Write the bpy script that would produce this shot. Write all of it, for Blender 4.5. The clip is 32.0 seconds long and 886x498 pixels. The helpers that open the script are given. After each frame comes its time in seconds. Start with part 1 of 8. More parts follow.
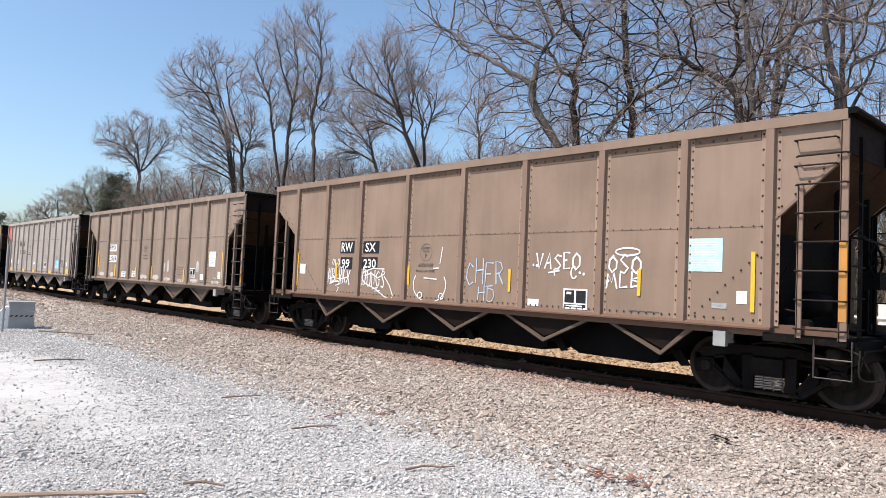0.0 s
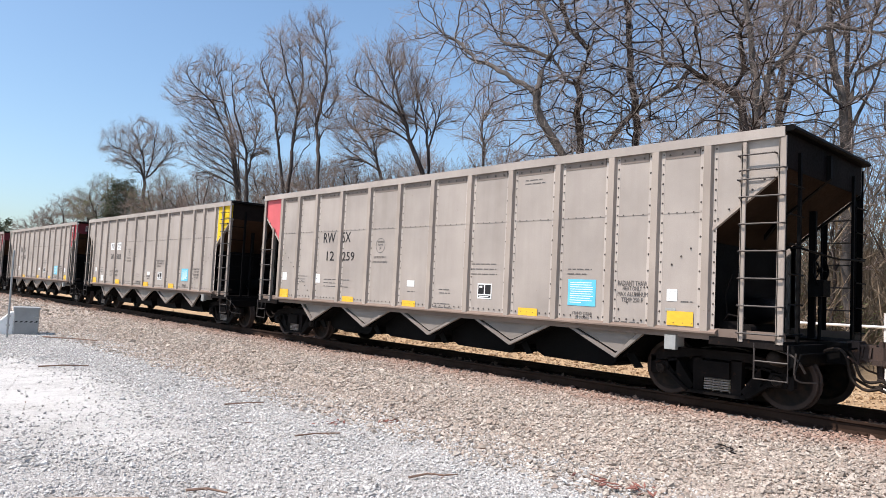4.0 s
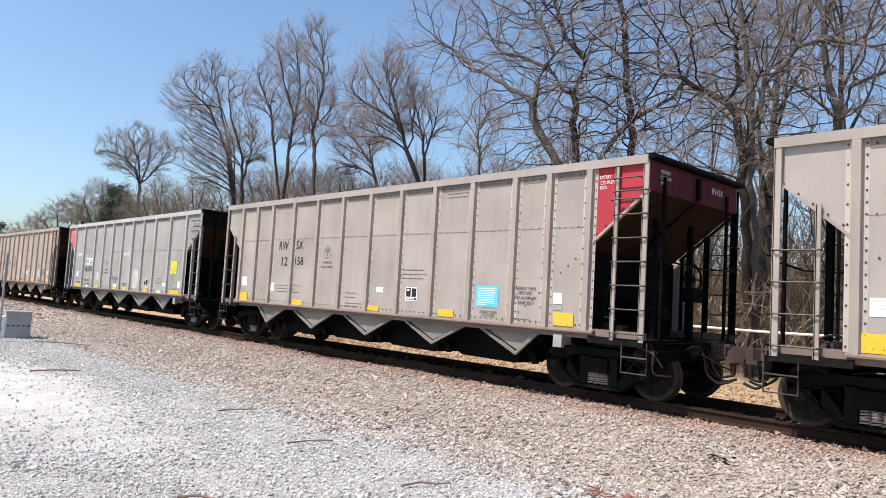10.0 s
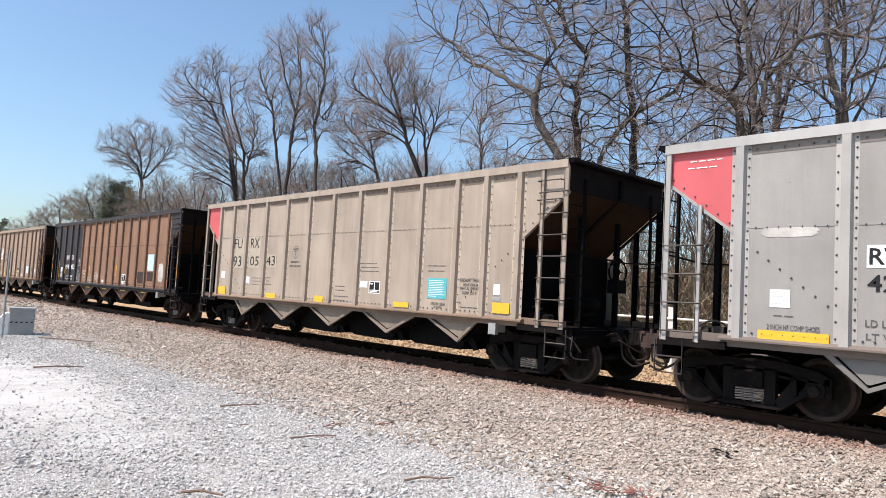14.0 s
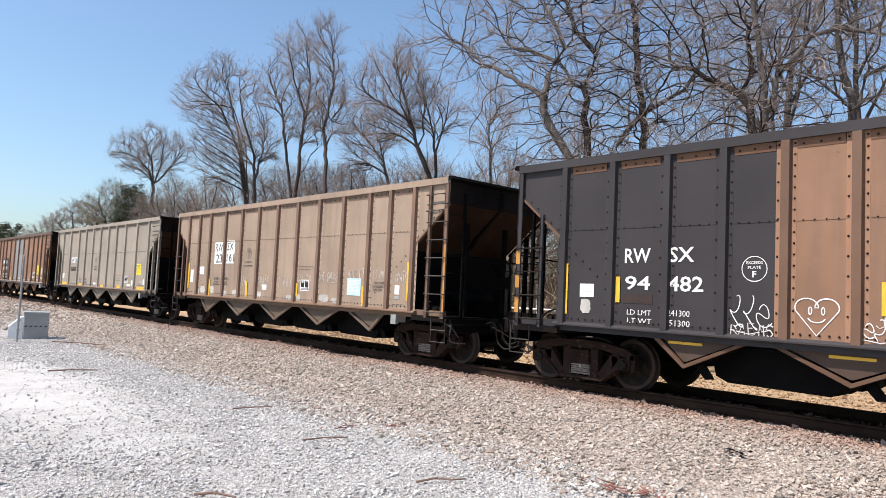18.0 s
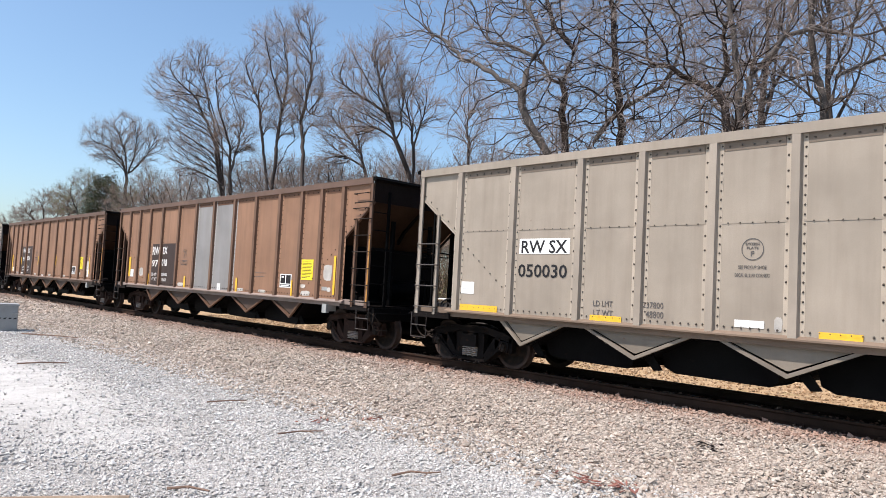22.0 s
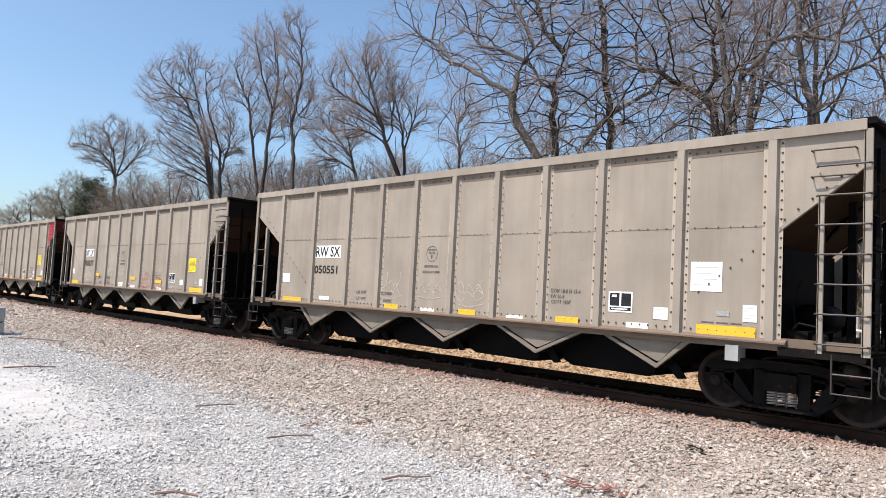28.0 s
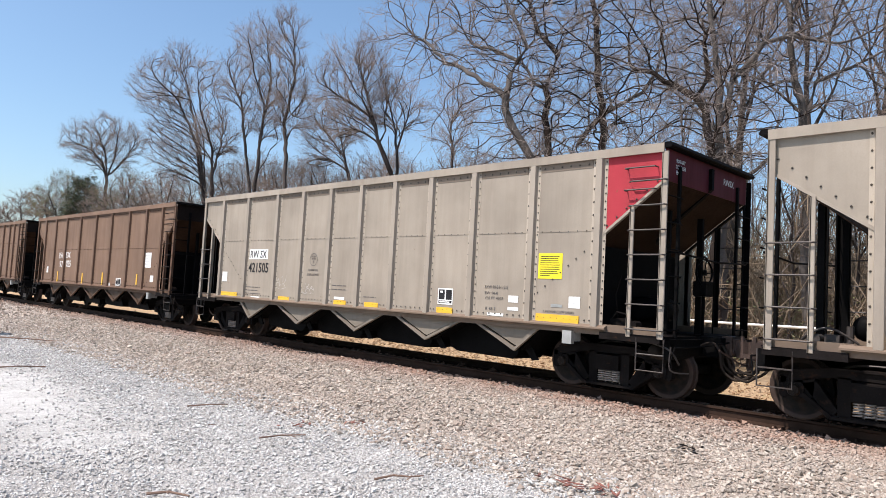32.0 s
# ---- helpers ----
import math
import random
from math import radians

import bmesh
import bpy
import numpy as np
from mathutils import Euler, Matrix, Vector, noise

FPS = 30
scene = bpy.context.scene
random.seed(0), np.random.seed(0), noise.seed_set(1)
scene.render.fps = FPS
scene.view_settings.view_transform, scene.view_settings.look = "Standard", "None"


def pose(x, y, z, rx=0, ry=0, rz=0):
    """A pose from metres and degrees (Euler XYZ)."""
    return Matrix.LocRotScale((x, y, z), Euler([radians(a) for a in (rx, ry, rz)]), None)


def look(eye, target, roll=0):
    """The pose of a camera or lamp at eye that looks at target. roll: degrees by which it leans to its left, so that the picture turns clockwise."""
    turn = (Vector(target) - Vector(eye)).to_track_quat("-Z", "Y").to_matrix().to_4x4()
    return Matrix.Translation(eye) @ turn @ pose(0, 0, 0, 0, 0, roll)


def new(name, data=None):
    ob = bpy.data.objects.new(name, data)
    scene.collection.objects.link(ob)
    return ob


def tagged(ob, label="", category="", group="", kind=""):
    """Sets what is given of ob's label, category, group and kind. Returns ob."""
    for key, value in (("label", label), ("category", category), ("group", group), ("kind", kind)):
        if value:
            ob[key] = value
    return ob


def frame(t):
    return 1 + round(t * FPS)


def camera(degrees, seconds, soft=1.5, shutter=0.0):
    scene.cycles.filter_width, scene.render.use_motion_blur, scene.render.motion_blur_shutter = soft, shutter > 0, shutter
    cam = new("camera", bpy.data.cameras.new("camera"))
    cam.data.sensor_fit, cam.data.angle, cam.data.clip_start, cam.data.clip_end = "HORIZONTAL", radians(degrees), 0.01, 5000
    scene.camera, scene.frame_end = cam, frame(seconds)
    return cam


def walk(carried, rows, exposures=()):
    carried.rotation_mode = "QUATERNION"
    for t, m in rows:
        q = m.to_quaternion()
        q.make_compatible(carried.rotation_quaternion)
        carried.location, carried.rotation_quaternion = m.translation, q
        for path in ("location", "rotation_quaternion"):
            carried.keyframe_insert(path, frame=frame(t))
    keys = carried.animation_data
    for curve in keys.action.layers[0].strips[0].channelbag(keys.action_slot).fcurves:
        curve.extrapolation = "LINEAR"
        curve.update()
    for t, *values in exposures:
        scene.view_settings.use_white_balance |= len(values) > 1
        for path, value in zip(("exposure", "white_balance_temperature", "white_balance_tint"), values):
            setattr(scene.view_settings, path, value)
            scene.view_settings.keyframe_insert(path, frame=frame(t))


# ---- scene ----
cam = camera(64.82, 32.0, soft=0.8)
CZ = 1.55  # camera above the rail head
PATH = [
    (0.0, pose(0, 0, CZ, 92.87, -2.6, 46.88)),
    (0.5, pose(0, 0, CZ, 92.91, -2.8, 46.98)),
    (1.0, pose(0, 0, CZ, 92.76, -2.79, 47.17)),
    (1.5, pose(0, 0, CZ, 92.8, -2.76, 47.19)),
    (2.0, pose(0, 0, CZ, 92.84, -2.8, 47.22)),
    (2.5, pose(0, 0, CZ, 93.07, -2.75, 47.16)),
    (3.0, pose(0, 0, CZ, 93.09, -2.86, 47.37)),
    (3.5, pose(0, 0, CZ, 93.24, -2.8, 47.3)),
    (4.0, pose(0, 0, CZ, 93.46, -2.82, 47.19)),
    (4.5, pose(0, 0, CZ, 93.43, -2.89, 47.44)),
    (6.5, pose(0, 0, CZ, 93.82, -2.98, 47.14)),
    (7.0, pose(0, 0, CZ, 93.82, -3.06, 47.04)),
    (7.5, pose(0, 0, CZ, 93.9, -3.14, 47.1)),
    (8.0, pose(0, 0, CZ, 93.99, -3.12, 47.07)),
    (8.5, pose(0, 0, CZ, 93.98, -3.08, 47.02)),
    (9.0, pose(0, 0, CZ, 94.14, -3.2, 46.82)),
    (9.5, pose(0, 0, CZ, 94.04, -3.25, 46.84)),
    (10.0, pose(0, 0, CZ, 94.12, -3.36, 46.75)),
    (10.5, pose(0, 0, CZ, 94.22, -3.3, 46.71)),
    (11.0, pose(0, 0, CZ, 94.18, -3.22, 46.66)),
    (11.5, pose(0, 0, CZ, 94.22, -3.3, 46.63)),
    (12.0, pose(0, 0, CZ, 94.33, -3.36, 46.7)),
    (12.5, pose(0, 0, CZ, 94.32, -3.34, 46.63)),
    (13.0, pose(0, 0, CZ, 94.31, -3.27, 46.66)),
    (13.5, pose(0, 0, CZ, 94.19, -3.19, 46.69)),
    (14.0, pose(0, 0, CZ, 93.71, -3.15, 46.93)),
    (14.5, pose(0, 0, CZ, 94.19, -3.25, 47.54)),
    (15.0, pose(0, 0, CZ, 94.82, -2.85, 47.07)),
    (15.5, pose(0, 0, CZ, 94.73, -2.77, 48.35)),
    (17.5, pose(0, 0, CZ, 93.94, -2.92, 48.55)),
    (18.0, pose(0, 0, CZ, 93.76, -2.71, 47.8)),
    (18.5, pose(0, 0, CZ, 93.4, -2.79, 47.38)),
    (19.0, pose(0, 0, CZ, 93.46, -2.77, 47.12)),
    (19.5, pose(0, 0, CZ, 93.4, -2.86, 46.82)),
    (20.0, pose(0, 0, CZ, 93.49, -2.73, 46.53)),
    (20.5, pose(0, 0, CZ, 93.49, -2.83, 46.42)),
    (21.0, pose(0, 0, CZ, 93.45, -2.93, 46.28)),
    (21.5, pose(0, 0, CZ, 93.5, -3.03, 45.93)),
    (22.0, pose(0, 0, CZ, 93.36, -3.06, 45.91)),
    (22.5, pose(0, 0, CZ, 93.37, -2.99, 45.86)),
    (23.0, pose(0, 0, CZ, 93.66, -2.99, 45.85)),
    (23.5, pose(0, 0, CZ, 93.9, -2.91, 45.8)),
    (24.0, pose(0, 0, CZ, 93.96, -3.02, 45.58)),
    (24.5, pose(0, 0, CZ, 93.84, -3.09, 45.6)),
    (26.5, pose(0, 0, CZ, 93.55, -3.04, 45.33)),
    (27.0, pose(0, 0, CZ, 93.56, -3.02, 45.27)),
    (27.5, pose(0, 0, CZ, 93.73, -2.94, 45.26)),
    (28.0, pose(0, 0, CZ, 93.7, -3.1, 45.12)),
    (28.5, pose(0, 0, CZ, 93.93, -3.07, 44.85)),
    (29.0, pose(0, 0, CZ, 93.95, -3.13, 44.89)),
    (29.5, pose(0, 0, CZ, 93.88, -2.98, 44.63)),
    (30.0, pose(0, 0, CZ, 93.93, -2.97, 44.52)),
    (30.5, pose(0, 0, CZ, 94.07, -3.09, 44.42)),
    (31.0, pose(0, 0, CZ, 93.78, -3.13, 44.35)),
    (31.5, pose(0, 0, CZ, 93.89, -3.14, 44.34)),
    (32.0, pose(0, 0, CZ, 93.7, -3.13, 44.53)),
]
walk(cam, PATH, exposures=[(0, 0.34, 6220, 10), (32, 0.34, 6220, 10)])

# ---- light ----
SUN_EL, SUN_AZ = 58.0, 22.0  # height, and degrees from square-on to the train towards its tail
sun_dir = Vector((-math.sin(radians(SUN_AZ)) * math.cos(radians(SUN_EL)), -math.cos(radians(SUN_AZ)) * math.cos(radians(SUN_EL)), math.sin(radians(SUN_EL))))
world = bpy.data.worlds.new("world")
scene.world = world
world.use_nodes = True
_wn = world.node_tree.nodes
_sky = _wn.new("ShaderNodeTexSky")
_sky.sky_type, _sky.sun_disc = "NISHITA", False
_sky.sun_elevation, _sky.sun_rotation = radians(SUN_EL), math.atan2(sun_dir.x, sun_dir.y)
_sky.air_density, _sky.dust_density, _sky.ozone_density = 1.0, 1.6, 2.0
_air = _wn.new("ShaderNodeMix")  # clear spring air, a touch greener than the sky model
_air.data_type, _air.blend_type = "RGBA", "MULTIPLY"
_air.inputs[0].default_value, _air.inputs[7].default_value = 1.0, (0.975, 1.03, 1.02, 1.0)
world.node_tree.links.new(_sky.outputs[0], _air.inputs[6])
world.node_tree.links.new(_air.outputs[2], _wn["Background"].inputs[0])
_wn["Background"].inputs[1].default_value = 0.145
_sl = bpy.data.lights.new("sun", "SUN")
_sl.energy, _sl.angle, _sl.color = 5.0, radians(0.53), (1.0, 0.88, 0.78)
sun = new("sun", _sl)
sun.matrix_world = look((0, 0, 60), Vector((0, 0, 60)) - sun_dir)



# ---- mesh and node helpers ----
class Mesh:
    """Collects vertices and faces for one mesh."""

    def __init__(self):
        self.v, self.f, self.smooth = [], [], False

    def box(self, x0, x1, y0, y1, z0, z1):
        n = len(self.v)
        self.v += [(x, y, z) for z in (z0, z1) for y in (y0, y1) for x in (x0, x1)]
        self.f += [(n, n + 2, n + 3, n + 1), (n + 4, n + 5, n + 7, n + 6), (n, n + 1, n + 5, n + 4), (n + 2, n + 6, n + 7, n + 3), (n, n + 4, n + 6, n + 2), (n + 1, n + 3, n + 7, n + 5)]
        return self

    def prism(self, prof, axis, a, b):
        """A closed outline swept along an axis from a to b; the outline's two numbers are the other axes in order."""
        n, k = len(self.v), len(prof)
        for w in (a, b):
            for p, q in prof:
                self.v.append({"x": (w, p, q), "y": (p, w, q), "z": (p, q, w)}[axis])
        self.f += [(n + i, n + (i + 1) % k, n + k + (i + 1) % k, n + k + i) for i in range(k)]
        self.f += [tuple(range(n + k - 1, n - 1, -1)), tuple(range(n + k, n + 2 * k))]
        return self

    def cbox(self, x0, x1, y0, y1, z0, z1, c=0.008):
        """A box with chamfered upright edges."""
        return self.prism([(x0 + c, y0), (x1 - c, y0), (x1, y0 + c), (x1, y1 - c), (x1 - c, y1), (x0 + c, y1), (x0, y1 - c), (x0, y0 + c)], "z", z0, z1)

    def tube(self, pts, r, k=6, caps=True):
        n = len(self.v)
        pts = [Vector(p) for p in pts]
        rs = r if isinstance(r, (list, tuple)) else [r] * len(pts)
        for i, p in enumerate(pts):
            d = (pts[min(i + 1, len(pts) - 1)] - pts[max(i - 1, 0)]).normalized()
            u = d.cross(Vector((0, 0, 1)) if abs(d.z) < 0.9 else Vector((1, 0, 0))).normalized()
            w = d.cross(u)
            for j in range(k):
                a = 2 * math.pi * j / k
                self.v.append(tuple(p + (u * math.cos(a) + w * math.sin(a)) * rs[i]))
        for i in range(len(pts) - 1):
            for j in range(k):
                a, b = n + i * k + j, n + i * k + (j + 1) % k
                self.f.append((a, b, b + k, a + k))
        if caps:
            self.f += [tuple(range(n + k - 1, n - 1, -1)), tuple(range(n + (len(pts) - 1) * k, n + len(pts) * k))]
        return self

    def bent(self, pts, r, k=7):
        """A smooth pipe or hose through a few points."""
        q = [Vector(v) for v in pts]
        q = [q[0]] + q + [q[-1]]
        out = []
        for a, b, c, d in zip(q, q[1:], q[2:], q[3:]):
            for i in range(4):
                t = i / 4
                out.append(0.5 * ((2 * b) + (c - a) * t + (2 * a - 5 * b + 4 * c - d) * t * t + (3 * b - a - 3 * c + d) * t ** 3))
        return self.tube(out + [q[-1]], r, k)

    def turned(self, prof, k=24, centre=(0, 0, 0), axis="y"):
        """An outline of (along, radius) pairs turned round an axis."""
        n = len(self.v)
        for h, r in prof:
            for j in range(k):
                a = 2 * math.pi * j / k
                c, s = r * math.cos(a), r * math.sin(a)
                p = {"y": (c, h, s), "x": (h, c, s), "z": (c, s, h)}[axis]
                self.v.append(tuple(p[i] + centre[i] for i in range(3)))
        m = len(prof)
        for i in range(m - 1):
            for j in range(k):
                a, b = n + i * k + j, n + i * k + (j + 1) % k
                self.f.append((a, b, b + k, a + k))
        self.f += [tuple(range(n + k - 1, n - 1, -1)), tuple(range(n + (m - 1) * k, n + m * k))]
        return self

    def quad(self, *pts):
        n = len(self.v)
        self.v += [tuple(p) for p in pts]
        self.f.append(tuple(range(n, n + len(pts))))
        return self

    def slab(self, pts, off):
        """A flat plate: an outline of points, thickened by the vector off."""
        n, k = len(self.v), len(pts)
        self.v += [tuple(p) for p in pts] + [tuple(Vector(p) + Vector(off)) for p in pts]
        self.f += [tuple(range(n, n + k)), tuple(range(n + 2 * k - 1, n + k - 1, -1))]
        self.f += [(n + (i + 1) % k, n + i, n + k + i, n + k + (i + 1) % k) for i in range(k)]
        return self

    def up(self, dz):
        self.v = [(x, y, z + dz) for x, y, z in self.v]
        return self

    def done(self, name, recalc=True):
        me = bpy.data.meshes.new(name)
        me.from_pydata(self.v, [], self.f)
        if recalc:
            bm = bmesh.new()
            bm.from_mesh(me)
            bmesh.ops.recalc_face_normals(bm, faces=bm.faces)
            bm.to_mesh(me)
            bm.free()
        if self.smooth:
            me.shade_smooth()
        me.materials.append(None)
        return me


def put(name, me, material, parent=None, label="", m=None):
    """One object on a mesh, with its own material, under a parent."""
    ob = new(name, me)
    if not me.materials:
        me.materials.append(None)
    ob.material_slots[0].link = "OBJECT"
    ob.material_slots[0].material = material
    if parent is not None:
        ob.parent = parent
    if m is not None:
        ob.matrix_basis = m
    return tagged(ob, label) if label else ob


def empty(name, label, category, group="", kind=""):
    ob = new(name)
    ob.empty_display_size = 0.3
    return tagged(ob, label, category, group, kind)


class Nodes:
    def __init__(self, name):
        self.m = bpy.data.materials.new(name)
        self.m.use_nodes = True
        self.t = self.m.node_tree
        self.b = self.t.nodes["Principled BSDF"]

    def n(self, kind, **kw):
        node = self.t.nodes.new("ShaderNode" + kind)
        for k, v in kw.items():
            if k in node.inputs:
                self.set(node.inputs[k], v)
        return node

    def set(self, sock, v):
        if hasattr(v, "is_output"):
            self.t.links.new(v, sock)
        else:
            sock.default_value = v

    def coords(self, scale=(1, 1, 1), rand=0.0, world_space=False):
        if world_space:
            out = self.n("NewGeometry").outputs["Position"]
        else:
            out = self.n("TexCoord").outputs["Object"]
        if rand:
            r = self.n("ObjectInfo").outputs["Random"]
            mul = self.n("Math")
            mul.operation = "MULTIPLY"
            self.set(mul.inputs[0], r), self.set(mul.inputs[1], rand)
            add = self.n("VectorMath")
            add.operation = "ADD"
            self.set(add.inputs[0], out), self.set(add.inputs[1], mul.outputs[0])
            out = add.outputs[0]
        mp = self.n("Mapping")
        self.set(mp.inputs["Vector"], out)
        mp.inputs["Scale"].default_value = scale
        return mp.outputs[0]

    def noise(self, vec, scale, detail=4.0, rough=0.55):
        return self.n("TexNoise", Vector=vec, Scale=scale, Detail=detail, Roughness=rough).outputs["Fac"]

    def ramp(self, fac, lo, hi, a=0.0, b=1.0):
        r = self.n("MapRange")
        for i, v in enumerate((fac, lo, hi, a, b)):
            self.set(r.inputs[i], v)
        return r.outputs[0]

    def mix(self, fac, a, b, mode="MIX"):
        mx = self.n("Mix")
        mx.data_type, mx.blend_type = "RGBA", mode
        self.set(mx.inputs["Factor"], fac)
        for s, v in ((mx.inputs[6], a), (mx.inputs[7], b)):
            self.set(s, (*v, 1.0) if isinstance(v, tuple) and len(v) == 3 else v)
        return mx.outputs[2]

    def math(self, op, a, b):
        mt = self.n("Math")
        mt.operation = op
        self.set(mt.inputs[0], a), self.set(mt.inputs[1], b)
        return mt.outputs[0]

    def bump(self, height, strength, dist):
        bp = self.n("Bump", Height=height, Strength=strength, Distance=dist)
        self.t.links.new(bp.outputs[0], self.b.inputs["Normal"])

    def out(self, colour, rough=0.6, metal=0.0):
        self.set(self.b.inputs["Base Color"], (*colour, 1.0) if isinstance(colour, tuple) and len(colour) == 3 else colour)
        self.set(self.b.inputs["Roughness"], rough)
        self.set(self.b.inputs["Metallic"], metal)
        return self.m


def sc(c, k):
    return tuple(min(1.0, x * k) for x in c)


def plain(name, base, rough=0.6, metal=0.0, var=0.25, scale=9.0, bump=0.15, rust=None, rust_at=0.62):
    """A surface with soft stains, fine grain, and patches of a second colour."""
    k = Nodes(name)
    c = k.coords(rand=37.0)
    big, fine = k.noise(c, scale * 0.25, 3), k.noise(c, scale * 6, 5, 0.7)
    col = k.mix(k.ramp(big, 0.3, 0.7), sc(base, 1 - var), sc(base, 1 + var))
    col = k.mix(k.ramp(fine, 0.35, 0.65, 0, 0.35), col, sc(base, 1 - 1.6 * var if var < 0.6 else 0.1))
    if rust:
        col = k.mix(k.ramp(k.noise(c, scale * 0.9, 6, 0.65), rust_at, rust_at + 0.08), col, rust)
    k.bump(fine, bump, 0.004)
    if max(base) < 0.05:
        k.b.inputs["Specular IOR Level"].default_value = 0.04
    return k.out(col, k.ramp(fine, 0.3, 0.7, max(0.05, rough - 0.12), min(1, rough + 0.1)), metal)


def paint(name, base, grime=(0.13, 0.10, 0.08), dirt=0.35, rust=(0.17, 0.085, 0.045), rust_at=0.68, rough=0.62):
    """Weathered rail-car paint: faded patches, run-down streaks, specks and rust bloom."""
    k = Nodes(name)
    c = k.coords(rand=53.0)
    st = k.coords((2.2, 2.2, 0.16), rand=53.0)
    fade, streak, fine = k.noise(c, 0.7, 4), k.noise(st, 2.2, 5, 0.6), k.noise(c, 60, 4, 0.7)
    col = k.mix(k.ramp(fade, 0.3, 0.7), sc(base, 0.82), sc(base, 1.14))
    col = k.mix(k.ramp(streak, 0.44, 0.72, 0, dirt * 0.75), col, grime)
    col = k.mix(k.ramp(k.noise(c, 2.6, 6, 0.62), 0.5, 0.8, 0, dirt * 0.8), col, sc(base, 1.18))
    speck = k.math("MULTIPLY", k.ramp(k.noise(c, 4.5, 8, 0.7), rust_at, rust_at + 0.05), 0.7)
    col = k.mix(speck, col, rust)
    col = k.mix(k.ramp(fine, 0.4, 0.68, 0, 0.22), col, sc(base, 0.72))
    k.bump(k.noise(c, 1.4, 3), 0.12, 0.03)
    k.b.inputs["Specular IOR Level"].default_value = 0.15
    return k.out(col, k.ramp(streak, 0.3, 0.7, rough - 0.1, rough + 0.14))


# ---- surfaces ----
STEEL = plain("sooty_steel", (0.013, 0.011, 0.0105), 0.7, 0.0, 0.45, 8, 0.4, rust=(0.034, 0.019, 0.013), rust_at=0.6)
# black paint; also stands for shade on far-side end parts
BLACK = plain("black_paint_and_shade", (0.006, 0.0058, 0.006), 0.6, 0.0, 0.4, 6, 0.2, rust=(0.022, 0.012, 0.009), rust_at=0.66)
CAST = plain("red_brown_cast_steel", (0.034, 0.021, 0.017), 0.75, 0, 0.4, 9, 0.5, rust=(0.075, 0.042, 0.031), rust_at=0.58)
HOSE = plain("dusty_rubber_hose", (0.034, 0.027, 0.023), 0.75, 0, 0.3, 10, 0.2)
RUSTY = plain("brown_rusty_casting", (0.06, 0.038, 0.03), 0.8, 0.0, 0.4, 9, 0.5, rust=(0.14, 0.07, 0.04), rust_at=0.6)
TREAD = plain("worn_wheel_steel", (0.032, 0.024, 0.02), 0.6, 0.0, 0.4, 12, 0.3, rust=(0.16, 0.08, 0.045), rust_at=0.6)
def wheel_surface():
    """Sooty wheel steel with a worn, rust-tinted rim."""
    k = Nodes("worn_wheel_steel")
    c = k.coords()
    sep = k.n("SeparateXYZ", Vector=c)
    r2 = k.math("ADD", k.math("MULTIPLY", sep.outputs[0], sep.outputs[0]), k.math("MULTIPLY", sep.outputs[2], sep.outputs[2]))
    rim = k.math("MULTIPLY", k.ramp(r2, 0.118, 0.132), k.ramp(k.noise(c, 4, 5), 0.3, 0.55, 0.45, 1.0))
    col = k.mix(k.ramp(k.noise(c, 9, 6), 0.4, 0.7), (0.01, 0.009, 0.008), (0.03, 0.019, 0.014))
    col = k.mix(rim, col, (0.06, 0.042, 0.035))
    k.bump(k.noise(c, 30, 4), 0.3, 0.004)
    k.b.inputs["Specular IOR Level"].default_value = 0.12
    return k.out(col, 0.6)


WHEEL = wheel_surface()
COIL = plain("worn_spring_steel", (0.34, 0.3, 0.27), 0.5, 0.2, 0.2, 14, 0.2)
RUNG = plain("dark_ladder_iron", (0.05, 0.04, 0.035), 0.6, 0, 0.3, 14, 0.2)
BRIGHT = plain("dull_zinc", (0.42, 0.42, 0.4), 0.5, 0.5, 0.2, 14, 0.2)
# slope and end sheets: browns taken down for the shade they stand in
SLOPE = plain("shaded_brown_sheet", (0.045, 0.026, 0.017), 0.75, 0.0, 0.35, 4, 0.3)
DARKSHEET = plain("shaded_dark_sheet", (0.017, 0.012, 0.01), 0.7, 0.0, 0.35, 4, 0.3)
RED = paint("crimson_end_paint", (0.42, 0.045, 0.06), (0.2, 0.05, 0.05), 0.3)
PINK = paint("sun_faded_red_paint", (0.6, 0.13, 0.14), (0.4, 0.15, 0.13), 0.25)
# RED darkened for end plates turned away from the sun
REDEND = paint("shaded_red_end", (0.13, 0.024, 0.03), (0.06, 0.03, 0.025), 0.6)
WHITE = plain("white_sticker", (0.78, 0.78, 0.76), 0.5, 0, 0.08, 20, 0.05)
CREAM = plain("chalky_paint_patch", (0.5, 0.475, 0.435), 0.8, 0, 0.3, 12, 0.1)
YELLOW = plain("yellow_reflector", (0.78, 0.46, 0.03), 0.45, 0, 0.12, 16, 0.05)
LEMON = plain("yellow_sticker", (0.85, 0.68, 0.02), 0.5, 0, 0.06, 16, 0.05)
BLUE = plain("light_blue_sticker", (0.12, 0.5, 0.68), 0.5, 0, 0.12, 16, 0.05)
PALE = plain("faded_pale_blue_sticker", (0.5, 0.68, 0.7), 0.55, 0, 0.15, 16, 0.05)
INK = plain("black_stencil", (0.03, 0.03, 0.032), 0.6, 0, 0.2, 20, 0.05)
FADED = plain("faded_grey_stencil", (0.1, 0.09, 0.085), 0.7, 0, 0.2, 20, 0.05)
CHALK = plain("white_spray_paint", (0.74, 0.73, 0.71), 0.6, 0, 0.12, 20, 0.05)
SPRAYBLUE = plain("pale_blue_spray_paint", (0.42, 0.53, 0.62), 0.6, 0, 0.12, 20, 0.05)
